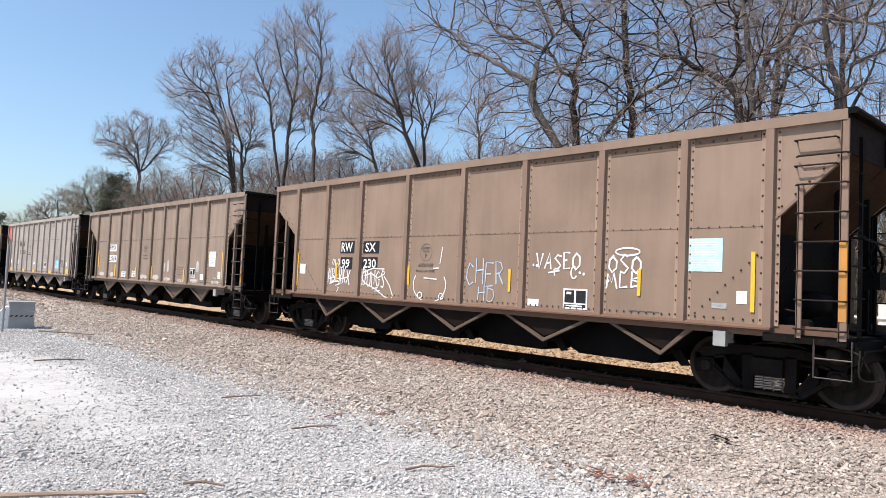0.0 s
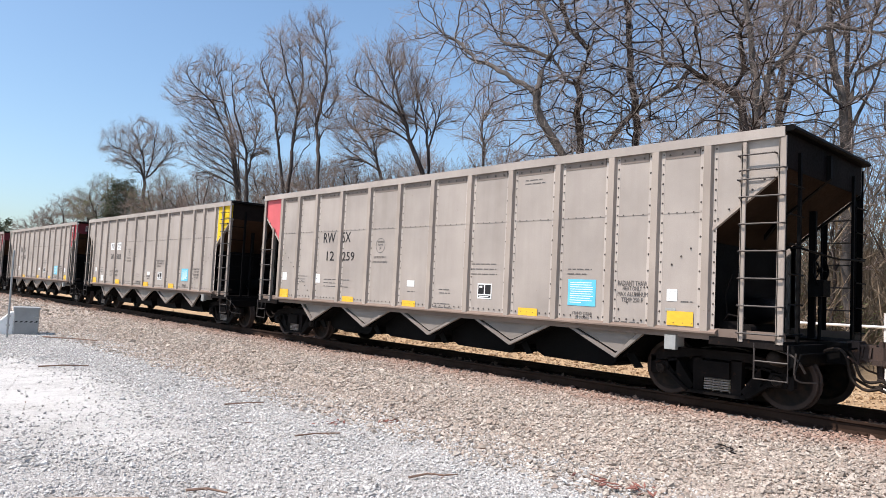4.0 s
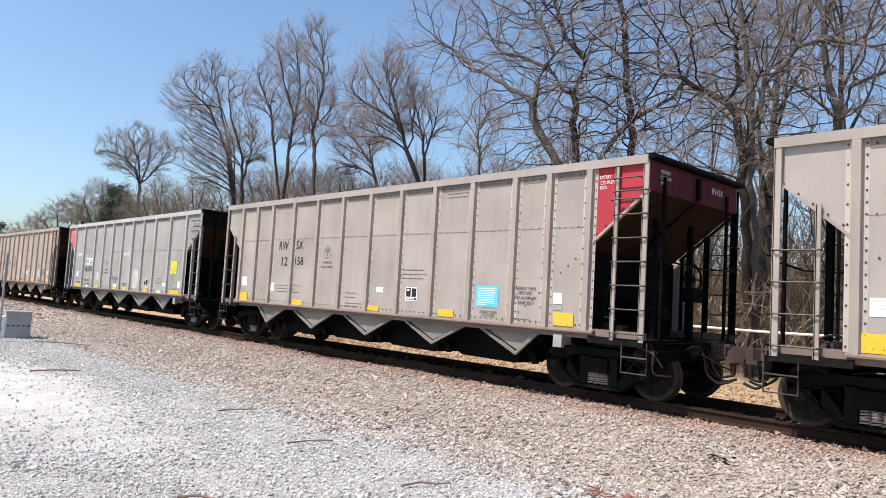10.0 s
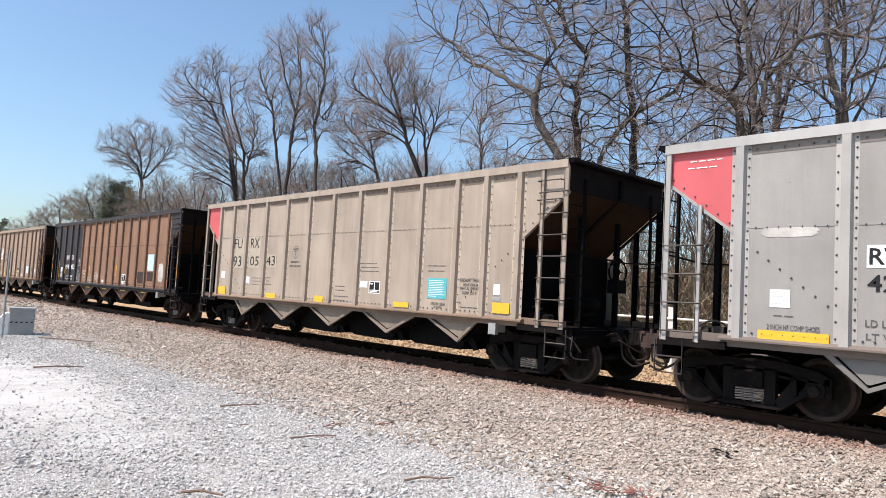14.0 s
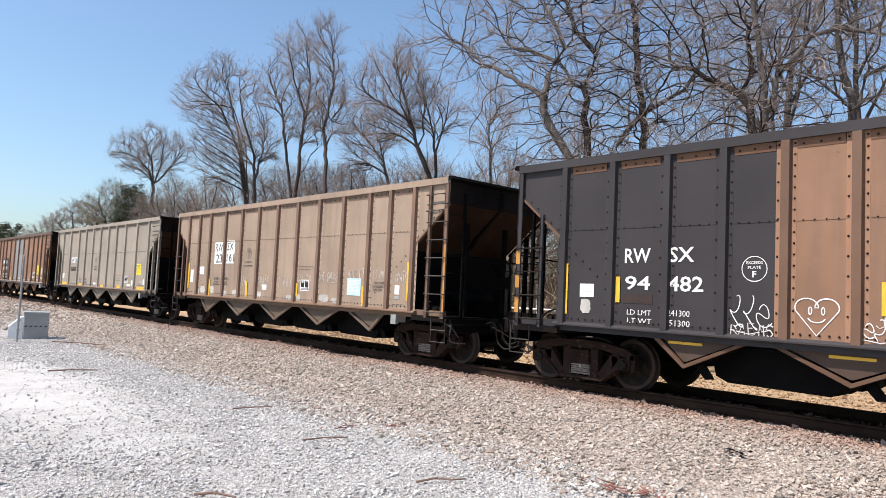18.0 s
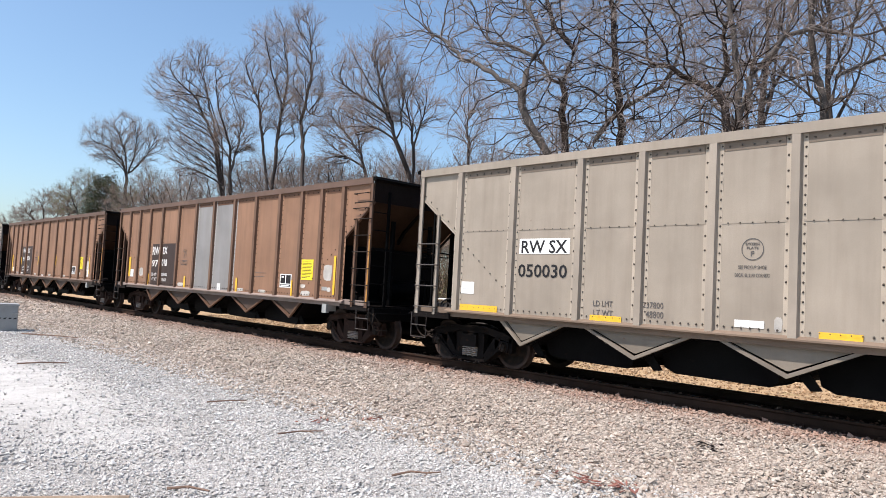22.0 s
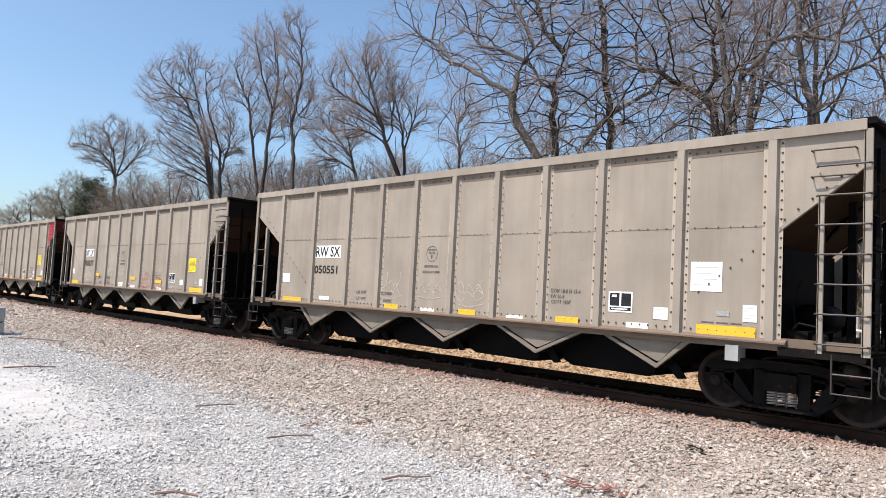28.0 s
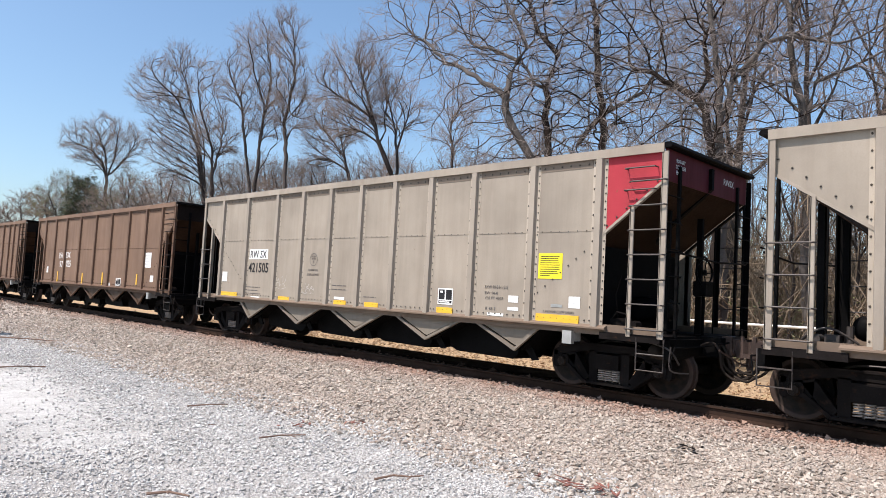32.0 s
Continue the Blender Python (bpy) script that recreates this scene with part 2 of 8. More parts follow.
SPRAYRED = plain("red_spray_paint", (0.45, 0.06, 0.06), 0.6, 0, 0.12, 20, 0.05)

# ---- the train's going ----
KNOTS = ((0, 7.837), (2, 7.767), (4.5, 7.796), (6.5, 7.729), (8.5, 7.72), (10.5, 7.72), (12.5, 7.731), (14.5, 7.624), (16.5, 7.643), (18.5, 7.672), (20.5, 7.46), (22.5, 7.612), (24.5, 7.361), (26.5, 7.385), (28.5, 7.444), (30.5, 7.421), (32, 7.473))


# the small surge of the couplings' slack, second by second
SURGE = (0.0, 0.02, -0.06, -0.02, 0.08, 0.05, 0.05, 0.0, 0.06, 0.17, 0.07, 0.12, -0.12, 0.0, 0.07, 0.05, 0.05, 0.05, 0.05, 0.12, -0.12, 0.1, 0.2, 0.02, 0.08, 0.1, 0.15, 0.22, 0.08, 0.06, 0.1, -0.01, -0.05)


def gone(t):
    """Metres that the train has rolled by t seconds."""
    i = min(31, int(t))
    s = SURGE[i] + (SURGE[i + 1] - SURGE[i]) * (t - i)
    for (a, va), (b, vb) in zip(KNOTS, KNOTS[1:]):
        if t <= a:
            break
        e = min(t, b)
        ve = va + (vb - va) * (e - a) / (b - a)
        s += (va + ve) / 2 * (e - a)
    return s


SIDE_Y = 9.563           # the near faces of the cars
TRACK_Y = SIDE_Y + 1.6   # the track's middle line
SILL, TOP = 1.074, 3.99
RAIL_Z, WHEEL_R = 0.11, 0.419
SHEET = 1.535

POSTS = {
    "thirteen": (14.2, (13.2, 12.33, 11.48, 10.37, 9.25, 8.16, 7.06, 5.97, 4.89, 3.8, 2.71, 1.92, 1.08)),
    "eleven": (14.5, (13.35, 12.0, 10.55, 9.41, 8.28, 7.16, 6.04, 4.95, 3.8, 2.43, 1.11)),
    "nine": (14.1, (12.97, 11.6, 10.22, 8.55, 6.85, 5.27, 3.63, 2.19, 0.95)),
    "sixteen": (15.6, (14.54, 13.57, 12.59, 11.7, 10.84, 9.97, 9.11, 8.22, 7.37, 6.51, 5.7, 4.83, 3.94, 3.0, 2.02, 1.03)),
    "eleven_even": (14.5, (13.18, 11.75, 10.4, 9.25, 8.15, 7.06, 5.96, 4.87, 3.76, 2.41, 1.11)),
    "long": (15.57, (14.49, 13.55, 12.58, 11.53, 10.22, 8.94, 7.72, 6.43, 5.19, 3.94, 2.88, 1.99, 1.1)),
}


def rivets(m, spots, y, r=0.014, out=-1):
    """Low domed heads on a face at y."""
    for x, z in spots:
        n = len(m.v)
        for k in range(5):
            a = k * 1.2566
            m.v.append((x + r * math.cos(a), y, z + r * math.sin(a)))
        m.v.append((x, y + out * 0.022, z))
        m.f += [(n + k, n + (k + 1) % 5, n + 5) for k in range(5)]
    return m


def frange(a, b, step):
    k = max(1, round((b - a) / step))
    return [a + (b - a) * i / k for i in range(k + 1)]


def body_kit(style):
    """Meshes of one car's body: (name, mesh, paint key, how often mirrored)."""
    L, offs = POSTS[style]
    H = L / 2
    xs = [H - o for o in offs]
    kit = []
    zlo, zhi = 2.6, 3.46
    ext = [(-H, zhi)] + [(x, None) for x in xs] + [(H, zhi)]
    step = 0.125 if style in ("eleven", "eleven_even", "nine", "long") else 0.15
    for side, far in ((-1, False), (1, True)):
        yo, ys = side * 1.6, side * SHEET
        # sheets between the posts
        for i, (a, b) in enumerate(zip([-H] + xs, xs + [H])):
            m = Mesh()
            if i == 0:
                pts = [(a, zhi), (b, zlo), (b, 3.86), (a, 3.86)]
            elif i == len(xs):
                pts = [(a, zlo), (b, zhi), (b, 3.86), (a, 3.86)]
            else:
                pts = [(a, 1.19), (b, 1.19), (b, 3.86), (a, 3.86)]
            m.slab([(x, ys, z) for x, z in pts], (0, -side * 0.012, 0))
            if not far and 0 < i < len(xs):
                seam = {"thirteen": 2.92, "sixteen": 2.78, "nine": 2.56}.get(style, 2.72)
                if style != "long":
                    m.box(a + 0.1, b - 0.1, ys - 0.006, ys + 0.004, seam - 0.03, seam)
                # upper stiffening lip below the chord, coloured darker for dirt and the chord's shade
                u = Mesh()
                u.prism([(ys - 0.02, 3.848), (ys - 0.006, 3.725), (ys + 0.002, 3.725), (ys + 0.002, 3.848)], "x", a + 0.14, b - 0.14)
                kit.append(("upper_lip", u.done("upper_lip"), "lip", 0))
            kit.append(("side_panel", m.done("side_panel"), "panel", i if not far else -1))
        # hat-section posts with a riveted flange each side
        for i, x in enumerate(xs):
            m = Mesh()
            m.prism([(x - 0.055, yo), (x + 0.055, yo), (x + 0.075, ys), (x - 0.075, ys)], "z", SILL + 0.095, 3.848)
            kit.append(("side_post", m.done("side_post"), "post", i if not far else -1))
            m = Mesh()
            m.box(x - 0.135, x + 0.135, min(ys, ys + side * 0.003), max(ys, ys + side * 0.003), 1.19, 3.85)
            kit.append(("post_flange", m.done("post_flange"), "strip", i if not far else -1))
        # top chord and side sill
        m = Mesh()
        m.prism([(yo, 3.85), (yo, 3.985), (yo - side * 0.01, TOP), (yo - side * 0.16, TOP), (yo - side * 0.16, 3.97), (yo - side * 0.03, 3.96), (yo - side * 0.03, 3.85)], "x", -H, H)
        kit.append(("top_chord", m.done("top_chord"), "chord", 0))
        m = Mesh()
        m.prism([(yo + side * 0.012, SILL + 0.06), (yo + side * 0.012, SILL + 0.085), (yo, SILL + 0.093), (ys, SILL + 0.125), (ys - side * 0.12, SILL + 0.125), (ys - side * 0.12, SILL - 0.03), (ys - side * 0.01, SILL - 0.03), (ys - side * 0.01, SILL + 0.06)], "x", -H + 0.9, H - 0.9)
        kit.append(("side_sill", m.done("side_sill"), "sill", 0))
        # slanting edge angles at the ends
        for e in (-1, 1):
            m = Mesh()
            xp = xs[-1] if e > 0 else xs[0]
            m.prism([(xp, zlo), (e * H, zhi), (e * H, zhi - 0.05), (xp, zlo - 0.05)], "y", ys + side * 0.015, ys - side * 0.05)
            # far side in black: the post paint as if shaded
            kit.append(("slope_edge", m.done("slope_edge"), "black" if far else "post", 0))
    # rivet heads on the near side
    m = Mesh()
    ys = -SHEET
    spots = []
    for x in xs:
        spots += [(x + dx, z) for dx in (-0.108, 0.108) for z in frange(1.26, 3.8, step if dx > 0 else step * 1.7)]
    rivets(m, spots, ys - 0.003, 0.0175)
    spots = []
    for a, b in zip(xs, xs[1:]):
        seam = {"thirteen": 2.9, "sixteen": 2.76, "nine": 2.54}.get(style, 2.7)
        if style != "long":
            rivets(m, [(x, seam) for x in frange(a + 0.22, b - 0.22, 0.16)], ys - 0.006, 0.0125)
        spots += [(x, 1.255) for x in frange(a + 0.2, b - 0.2, 0.13)]
    k = (zhi - zlo) / (H - xs[-1])
    spots += [(x, zlo + (x - xs[-1]) * k + 0.06) for x in frange(xs[-1] + 0.15, H - 0.12, 0.17)]
    spots += [(x, zlo + (xs[0] - x) * k + 0.06) for x in frange(-H + 0.12, xs[0] - 0.15, 0.17)]
    if style == "nine":
        for e, xp in ((1, xs[-1]), (-1, xs[0])):
            spots += [(xp - e * (0.16 + 0.11 * i), 2.14 - 0.105 * i) for i in range(9)]
    for q in () if style == "nine" else frange(0.15, 1.5, 0.15):
        for e in (-1, 1):
            x, z = e * (abs(xs[-1] if e > 0 else xs[0]) - q - 0.1), zlo - q * k - 0.12
            if z > 1.35 and min(abs(x - p) for p in xs) > 0.16:
                spots.append((x, z))
    rivets(m, spots, ys - 0.006, 0.0175)
    spots = [(x, 3.785) for a, b in zip(xs, xs[1:]) for x in frange(a + 0.22, b - 0.22, 0.19)]
    rivets(m, spots, ys - 0.014, 0.019)
    kit.append(("riveting", m.done("riveting"), "rivet", 0))
    for e in (-1, 1):
        # end: upright top plate, slope sheet, cap, stiffeners
        m = Mesh()
        m.box(min(e * H, e * (H - 0.02)), max(e * H, e * (H - 0.02)), -1.52, 1.52, zhi - 0.02, 3.92)
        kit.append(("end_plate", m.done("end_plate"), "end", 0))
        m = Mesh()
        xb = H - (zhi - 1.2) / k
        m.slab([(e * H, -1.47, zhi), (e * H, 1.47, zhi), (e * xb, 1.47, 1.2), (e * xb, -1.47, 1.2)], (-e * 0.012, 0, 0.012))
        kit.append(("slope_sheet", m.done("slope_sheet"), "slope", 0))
        # black plate added to keep the hollow below the slope sheet dark
        m = Mesh()
        xw = (xs[-1] - 0.1) if e > 0 else (xs[0] + 0.1)
        m.box(min(xw, xw - e * 0.02), max(xw, xw - e * 0.02), -1.46, 1.46, 1.1, 2.48)
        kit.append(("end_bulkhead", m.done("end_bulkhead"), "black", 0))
        m = Mesh()
        m.prism([(e * (H - 0.04), 3.92), (e * (H + 0.1), 3.92), (e * (H + 0.13), 3.945), (e * (H + 0.1), TOP + 0.01), (e * (H - 0.04), TOP + 0.01)], "y", -1.59, 1.59)
        kit.append(("end_cap", m.done("end_cap"), "black", 0))
        for y in (0.0,):
            m = Mesh()
            m.prism([(e * H, 3.84), (e * (H + 0.06), 3.84), (e * (H + 0.06), 3.5), (e * (H - 0.9), 2.68), (e * (H - 0.9), 2.6)], "y", y - 0.04, y + 0.04)
            kit.append(("end_stiffener", m.done("end_stiffener"), "black", 0))
        # corner posts, ladder stiles and rungs
        shift = (0.07 if style in ("eleven", "eleven_even") else 0.02) if e > 0 else 0.0
        for side in (-1, 1):
            y0, y1 = sorted((side * 1.59, side * 1.48))
            for x, top, w, nm in ((H - 0.05, 3.86, 0.05, "corner_post"), (H - 0.57, 3.84 if (e > 0 and style == "thirteen") else 3.05, 0.035, "ladder_stile")):
                m = Mesh()
                x += shift
                m.cbox(e * x - w, e * x + w, y0 if side < 0 else y1 - 0.03, y0 + 0.03 if side < 0 else y1, 1.06, top, 0.006)
                m.box(e * x - w, e * x - w + 0.02, y0, y1, 1.06, top)
                # far-side ladder parts get black in place of shaded body paint
                kit.append((nm, m.done(nm), "ladder" if side < 0 else "black", 0))
            count = 7 if e > 0 else 4
            for i in range(count):
                z = 1.18 + i * 0.375 if e > 0 else 1.2 + i * 0.42
                m = Mesh()
                y = side * 1.6
                q = H + shift
                m.tube([(e * (q - 0.63), y + side * -0.02, z), (e * (q - 0.59), y + side * 0.03, z), (e * (q - 0.03), y + side * 0.03, z), (e * q, y + side * -0.02, z)], 0.013, 6)
                kit.append(("ladder_rung", m.done("ladder_rung"), "rung", 0))
            # rungs round the corner, on the car's end
            m = Mesh()
            m.box(min(e * (H), e * (H + 0.04)), max(e * H, e * (H + 0.04)), side * 1.1 - 0.03, side * 1.1 + 0.03, 0.98, 3.7)
            kit.append(("end_ladder_stile", m.done("end_ladder_stile"), "black", 0))
            for i in range(6):
                m = Mesh()
                z = 1.2 + i * 0.4
                m.tube([(e * (H + 0.07), side * 1.56, z), (e * (H + 0.07), side * 1.08, z)], 0.012, 5)
                kit.append(("end_rung", m.done("end_rung"), "black", 0))
        for side in (-1, 1) if e > 0 else ():
            for zz in (3.3, 3.64):
                m = Mesh()
                m.tube([(e * (H - 0.62), side * 1.54, zz), (e * (H - 0.62), side * 1.63, zz), (e * (H - 0.12), side * 1.63, zz), (e * (H - 0.12), side * 1.54, zz)], 0.012, 5)
                kit.append(("grab_iron", m.done("grab_iron"), "rung", 0))
        # uprights between deck and slope sheet, hand rail across the end
        for y in (-0.6, 0.6):
            m = Mesh()
            m.cbox(e * (H - 0.4) - 0.05, e * (H - 0.4) + 0.05, y - 0.04, y + 0.04, 1.1, 3.1)
            kit.append(("end_upright", m.done("end_upright"), "black", 0))
        m = Mesh()
        m.tube([(e * H, -1.5, 2.36), (e * (H + 0.12), -1.3, 2.36), (e * (H + 0.16), 0, 2.3), (e * (H + 0.12), 1.3, 2.36), (e * H, 1.5, 2.36)], 0.016, 6)
        kit.append(("hand_rail", m.done("hand_rail"), "black", 0))
        # deck, end sill, draft sill and coupler
        m = Mesh()
        m.box(min(e * (H - 1.0), e * (H + 0.02)), max(e * (H - 1.0), e * (H + 0.02)), -1.58, 1.58, 0.99, 1.1)
        kit.append(("end_deck", m.done("end_deck"), "deck", 0))
        for side in (-1, 1):
            m = Mesh()
            m.box(min(e * (H - 1.06), e * (H + 0.02)), max(e * (H - 1.06), e * (H + 0.02)), min(side * 1.5, side * 1.52), max(side * 1.5, side * 1.52), 1.1, 1.215)
            kit.append(("deck_fascia", m.done("deck_fascia"), "sill", 0))
        m = Mesh()
        m.prism([(e * (H + 0.02), 1.06), (e * (H + 0.12), 1.06), (e * (H + 0.12), 0.8), (e * (H + 0.08), 0.76), (e * (H + 0.02), 0.76)], "y", -1.45, 1.45)
        kit.append(("end_sill", m.done("end_sill"), "black", 0))
        m = Mesh()
        m.box(min(e * (H - 3.0), e * (H + 0.4)), max(e * (H - 3.0), e * (H + 0.4)), -0.32, 0.32, 0.8, 1.1)
        kit.append(("draft_sill", m.done("draft_sill"), "black", 0))
        m = Mesh()
        m.prism([(e * (H + 0.3), -0.1), (e * (H + 0.72), -0.1), (e * (H + 0.8), -0.19), (e * (H + 0.95), -0.12), (e * (H + 0.93), 0.02), (e * (H + 0.84), 0.05), (e * (H + 0.86), 0.2), (e * (H + 0.74), 0.17), (e * (H + 0.68), 0.1), (e * (H + 0.3), 0.1)], "z", 0.8, 0.98)
        m.prism([(e * (H + 0.66), -0.17), (e * (H + 0.8), -0.21), (e * (H + 0.93), -0.13), (e * (H + 0.9), 0.0), (e * (H + 0.82), 0.16), (e * (H + 0.7), 0.14)], "z", 0.73, 0.8)
        m.turned([(0.7, 0.035), (1.06, 0.035)], 8, (e * (H + 0.84), -0.13, 0), "z")
        m.box(min(e * (H + 0.34), e * (H + 0.5)), max(e * (H + 0.34), e * (H + 0.5)), -0.15, 0.15, 0.74, 1.04)
        # yoke ribs, slotted head and lock lifter
        for z in (0.79, 0.985):
            m.box(min(e * (H + 0.44), e * (H + 0.7)), max(e * (H + 0.44), e * (H + 0.7)), -0.125, 0.125, z - 0.02, z + 0.02)
        for q in (0.5, 0.6):
            m.prism([(e * (H + q), 0.81), (e * (H + q + 0.03), 0.81), (e * (H + q + 0.05), 0.965), (e * (H + q + 0.02), 0.965)], "y", -0.13, 0.13)
        m.turned([(0.5, 0.02), (0.56, 0.045), (0.73, 0.05)], 8, (e * (H + 0.74), -0.06, 0), "z")
        m.tube([(e * (H + 0.74), -0.06, 0.6), (e * (H + 0.66), -0.3, 0.66), (e * (H + 0.5), -0.62, 0.84)], 0.014, 5)
        kit.append(("coupler", m.up(0.09).done("coupler"), "rusty", 0))
        m = Mesh()
        m.smooth = True
        for y, dz, q in ((-0.42, 0.0, 0.0), (-0.3, 0.1, 0.05), (-0.2, 0.03, -0.06)):
            m.bent([(e * (H + 0.08), y, 0.86), (e * (H + 0.3 + q), y, 0.93), (e * (H + 0.43 + q), y - 0.02, 0.82), (e * (H + 0.48 + q), y - 0.02, 0.55 + dz), (e * (H + 0.6), y * 0.95, 0.42 + dz), (e * (H + 0.7), y * 0.92, 0.4 + dz), (e * (H + 0.85), y * 0.9, 0.45 + dz)], 0.021, 7)
        kit.append(("air_hose", m.up(0.09).done("air_hose"), "hose", 0))
        m = Mesh()
        m.tube([(e * (H + 0.15), -1.5, 0.7), (e * (H + 0.2), -1.46, 0.95), (e * (H + 0.2), -0.6, 0.95), (e * (H + 0.5), -0.25, 1.04)], 0.014, 5)
        kit.append(("uncoupling_lever", m.done("uncoupling_lever"), "black", 0))
        # corner step
        m = Mesh()
        m.tube([(e * (H - 0.36), -1.57, 1.06), (e * (H - 0.36), -1.57, 0.58), (e * (H + 0.08), -1.57, 0.58), (e * (H + 0.08), -1.57, 1.06)], 0.014, 5)
        m.tube([(e * (H - 0.36), -1.57, 0.82), (e * (H + 0.08), -1.57, 0.82)], 0.012, 5)
        kit.append(("sill_step", m.done("sill_step"), "step", 0))
    # brake gear on the leading end
    m = Mesh()
    m.smooth = True
    cx, cy, cz = H - 0.2, 0.35, 2.15
    ring = [(cx + 0.02 * math.cos(a * 3), cy + 0.27 * math.cos(a), cz + 0.27 * math.sin(a)) for a in frange(0, 2 * math.pi, 0.3)]
    m.tube(ring, 0.018, 6)
    for a in range(5):
        m.tube([(cx, cy, cz), (cx, cy + 0.27 * math.cos(a * 1.257), cz + 0.27 * math.sin(a * 1.257))], 0.011, 5)
    m.turned([(-0.03, 0.05), (0.03, 0.05)], 10, (cx, cy, cz), "x")
    kit.append(("brake_wheel", m.done("brake_wheel"), "black", 0))
    m = Mesh()
    m.box(H - 0.32, H - 0.1, 0.2, 0.5, 1.75, 2.0)
    m.tube([(H - 0.2, 0.35, 1.75), (H - 0.2, 0.35, 1.0)], 0.025, 6)
    kit.append(("brake_gear_box", m.done("brake_gear_box"), "black", 0))
    m = Mesh()
    m.smooth = True
    m.turned([(-0.62, 0.02), (-0.6, 0.12), (-0.52, 0.21), (0.52, 0.21), (0.6, 0.12), (0.62, 0.02)], 16, (H - 1.05, 0.25, 1.48), "y")
    kit.append(("air_reservoir", m.done("air_reservoir"), "black", 0))
    m = Mesh()
    m.box(H - 0.98, H - 0.72, -1.3, -1.05, 1.1, 1.32)
    m.turned([(-0.09, 0.08), (0.09, 0.08)], 10, (H - 0.6, -1.2, 1.22), "y")
    m.tube([(H - 0.95, -1.28, 1.3), (H - 0.8, -1.4, 1.42), (H - 0.55, -1.42, 1.38)], 0.016, 6)
    m.tube([(H - 0.9, -1.2, 1.3), (H - 0.95, -1.2, 1.7), (H - 0.85, -1.2, 2.0)], 0.012, 5)
    kit.append(("brake_valve", m.done("brake_valve"), "deck", 0))
    m = Mesh()
    m.smooth = True
    m.turned([(-0.5, 0.02), (-0.48, 0.11), (-0.42, 0.17), (0.42, 0.17), (0.48, 0.11), (0.5, 0.02)], 14, (-H + 1.0, -0.35, 1.4), "y")
    kit.append(("air_reservoir", m.done("air_reservoir"), "black", 0))
    m = Mesh()
    m.box(-H + 0.62, -H + 0.8, -1.2, -1.0, 1.1, 1.3)
    m.turned([(-0.1, 0.06), (0.1, 0.06)], 9, (-H + 0.52, -1.12, 1.24), "y")
    m.turned([(1.1, 0.045), (1.42, 0.045)], 9, (-H + 0.9, -1.1, 0), "z")
    m.bent([(-H + 0.3, -1.2, 1.12), (-H + 0.45, -1.25, 1.3), (-H + 0.7, -1.2, 1.38), (-H + 1.0, -1.1, 1.2)], 0.018, 6)
    kit.append(("control_valve", m.done("control_valve"), "rung", 0))
    m = Mesh()
    m.box(H - 1.68, H - 1.5, -1.6, -1.52, 0.86, 1.07)
    m.box(H - 1.66, H - 1.52, -1.52, -1.3, 0.9, 1.05)
    kit.append(("retainer_bracket", m.done("retainer_bracket"), "bright", 0))
    m = Mesh()
    m.smooth = True
    m.turned([(-1.4, 0.02), (-1.39, 0.07), (-1.34, 0.1), (-1.2, 0.105), (-1.18, 0.13), (-1.14, 0.13), (-1.13, 0.08), (-1.0, 0.07)], 14, (H - 0.19, 0, 0.86), "y")
    kit.append(("brake_cylinder", m.done("brake_cylinder"), "hose", 0))
    m = Mesh()
    m.bent([(H - 0.3, -1.42, 1.0), (H - 0.12, -1.44, 0.98), (H + 0.12, -1.44, 0.9), (H + 0.2, -1.3, 0.7)], 0.016, 6)
    m.bent([(H + 0.14, -1.46, 0.96), (H + 0.14, -1.46, 0.62), (H + 0.3, -1.2, 0.58)], 0.012, 5)
    kit.append(("brake_pipe", m.done("brake_pipe"), "rung", 0))
    # hopper bays: V chutes with flanged side plates, doors and door gear
    sp = 2.25
    for i in range(-2, 3):
        xa = i * sp
        l, r = (1.0, 1.0) if abs(i) < 2 else ((0.55, 1.0) if i < 0 else (1.0, 0.55))
        for side in (-1, 1):
            m = Mesh()
            y = side * 1.45
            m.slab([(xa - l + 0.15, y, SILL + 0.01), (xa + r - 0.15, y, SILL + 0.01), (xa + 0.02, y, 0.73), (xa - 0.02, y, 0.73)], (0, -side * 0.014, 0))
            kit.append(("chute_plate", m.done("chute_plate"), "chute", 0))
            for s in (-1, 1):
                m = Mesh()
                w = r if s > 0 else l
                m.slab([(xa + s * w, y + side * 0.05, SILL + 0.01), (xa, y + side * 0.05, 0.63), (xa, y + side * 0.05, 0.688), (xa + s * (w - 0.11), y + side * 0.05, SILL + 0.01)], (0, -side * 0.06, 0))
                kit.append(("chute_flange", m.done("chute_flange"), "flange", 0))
        m = Mesh()
        m.slab([(xa - l, -1.34, SILL + 0.05), (xa - l, 1.34, SILL + 0.05), (xa - 0.04, 1.34, 0.64), (xa - 0.04, -1.34, 0.64)], (0.012, 0, 0.012))
        m.slab([(xa + r, -1.34, SILL + 0.05), (xa + r, 1.34, SILL + 0.05), (xa + 0.04, 1.34, 0.64), (xa + 0.04, -1.34, 0.64)], (-0.012, 0, 0.012))
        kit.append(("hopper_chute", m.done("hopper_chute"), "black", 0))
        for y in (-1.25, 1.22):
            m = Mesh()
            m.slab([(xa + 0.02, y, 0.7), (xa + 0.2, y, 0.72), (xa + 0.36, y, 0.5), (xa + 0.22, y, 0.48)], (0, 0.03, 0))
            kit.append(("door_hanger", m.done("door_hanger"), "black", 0))
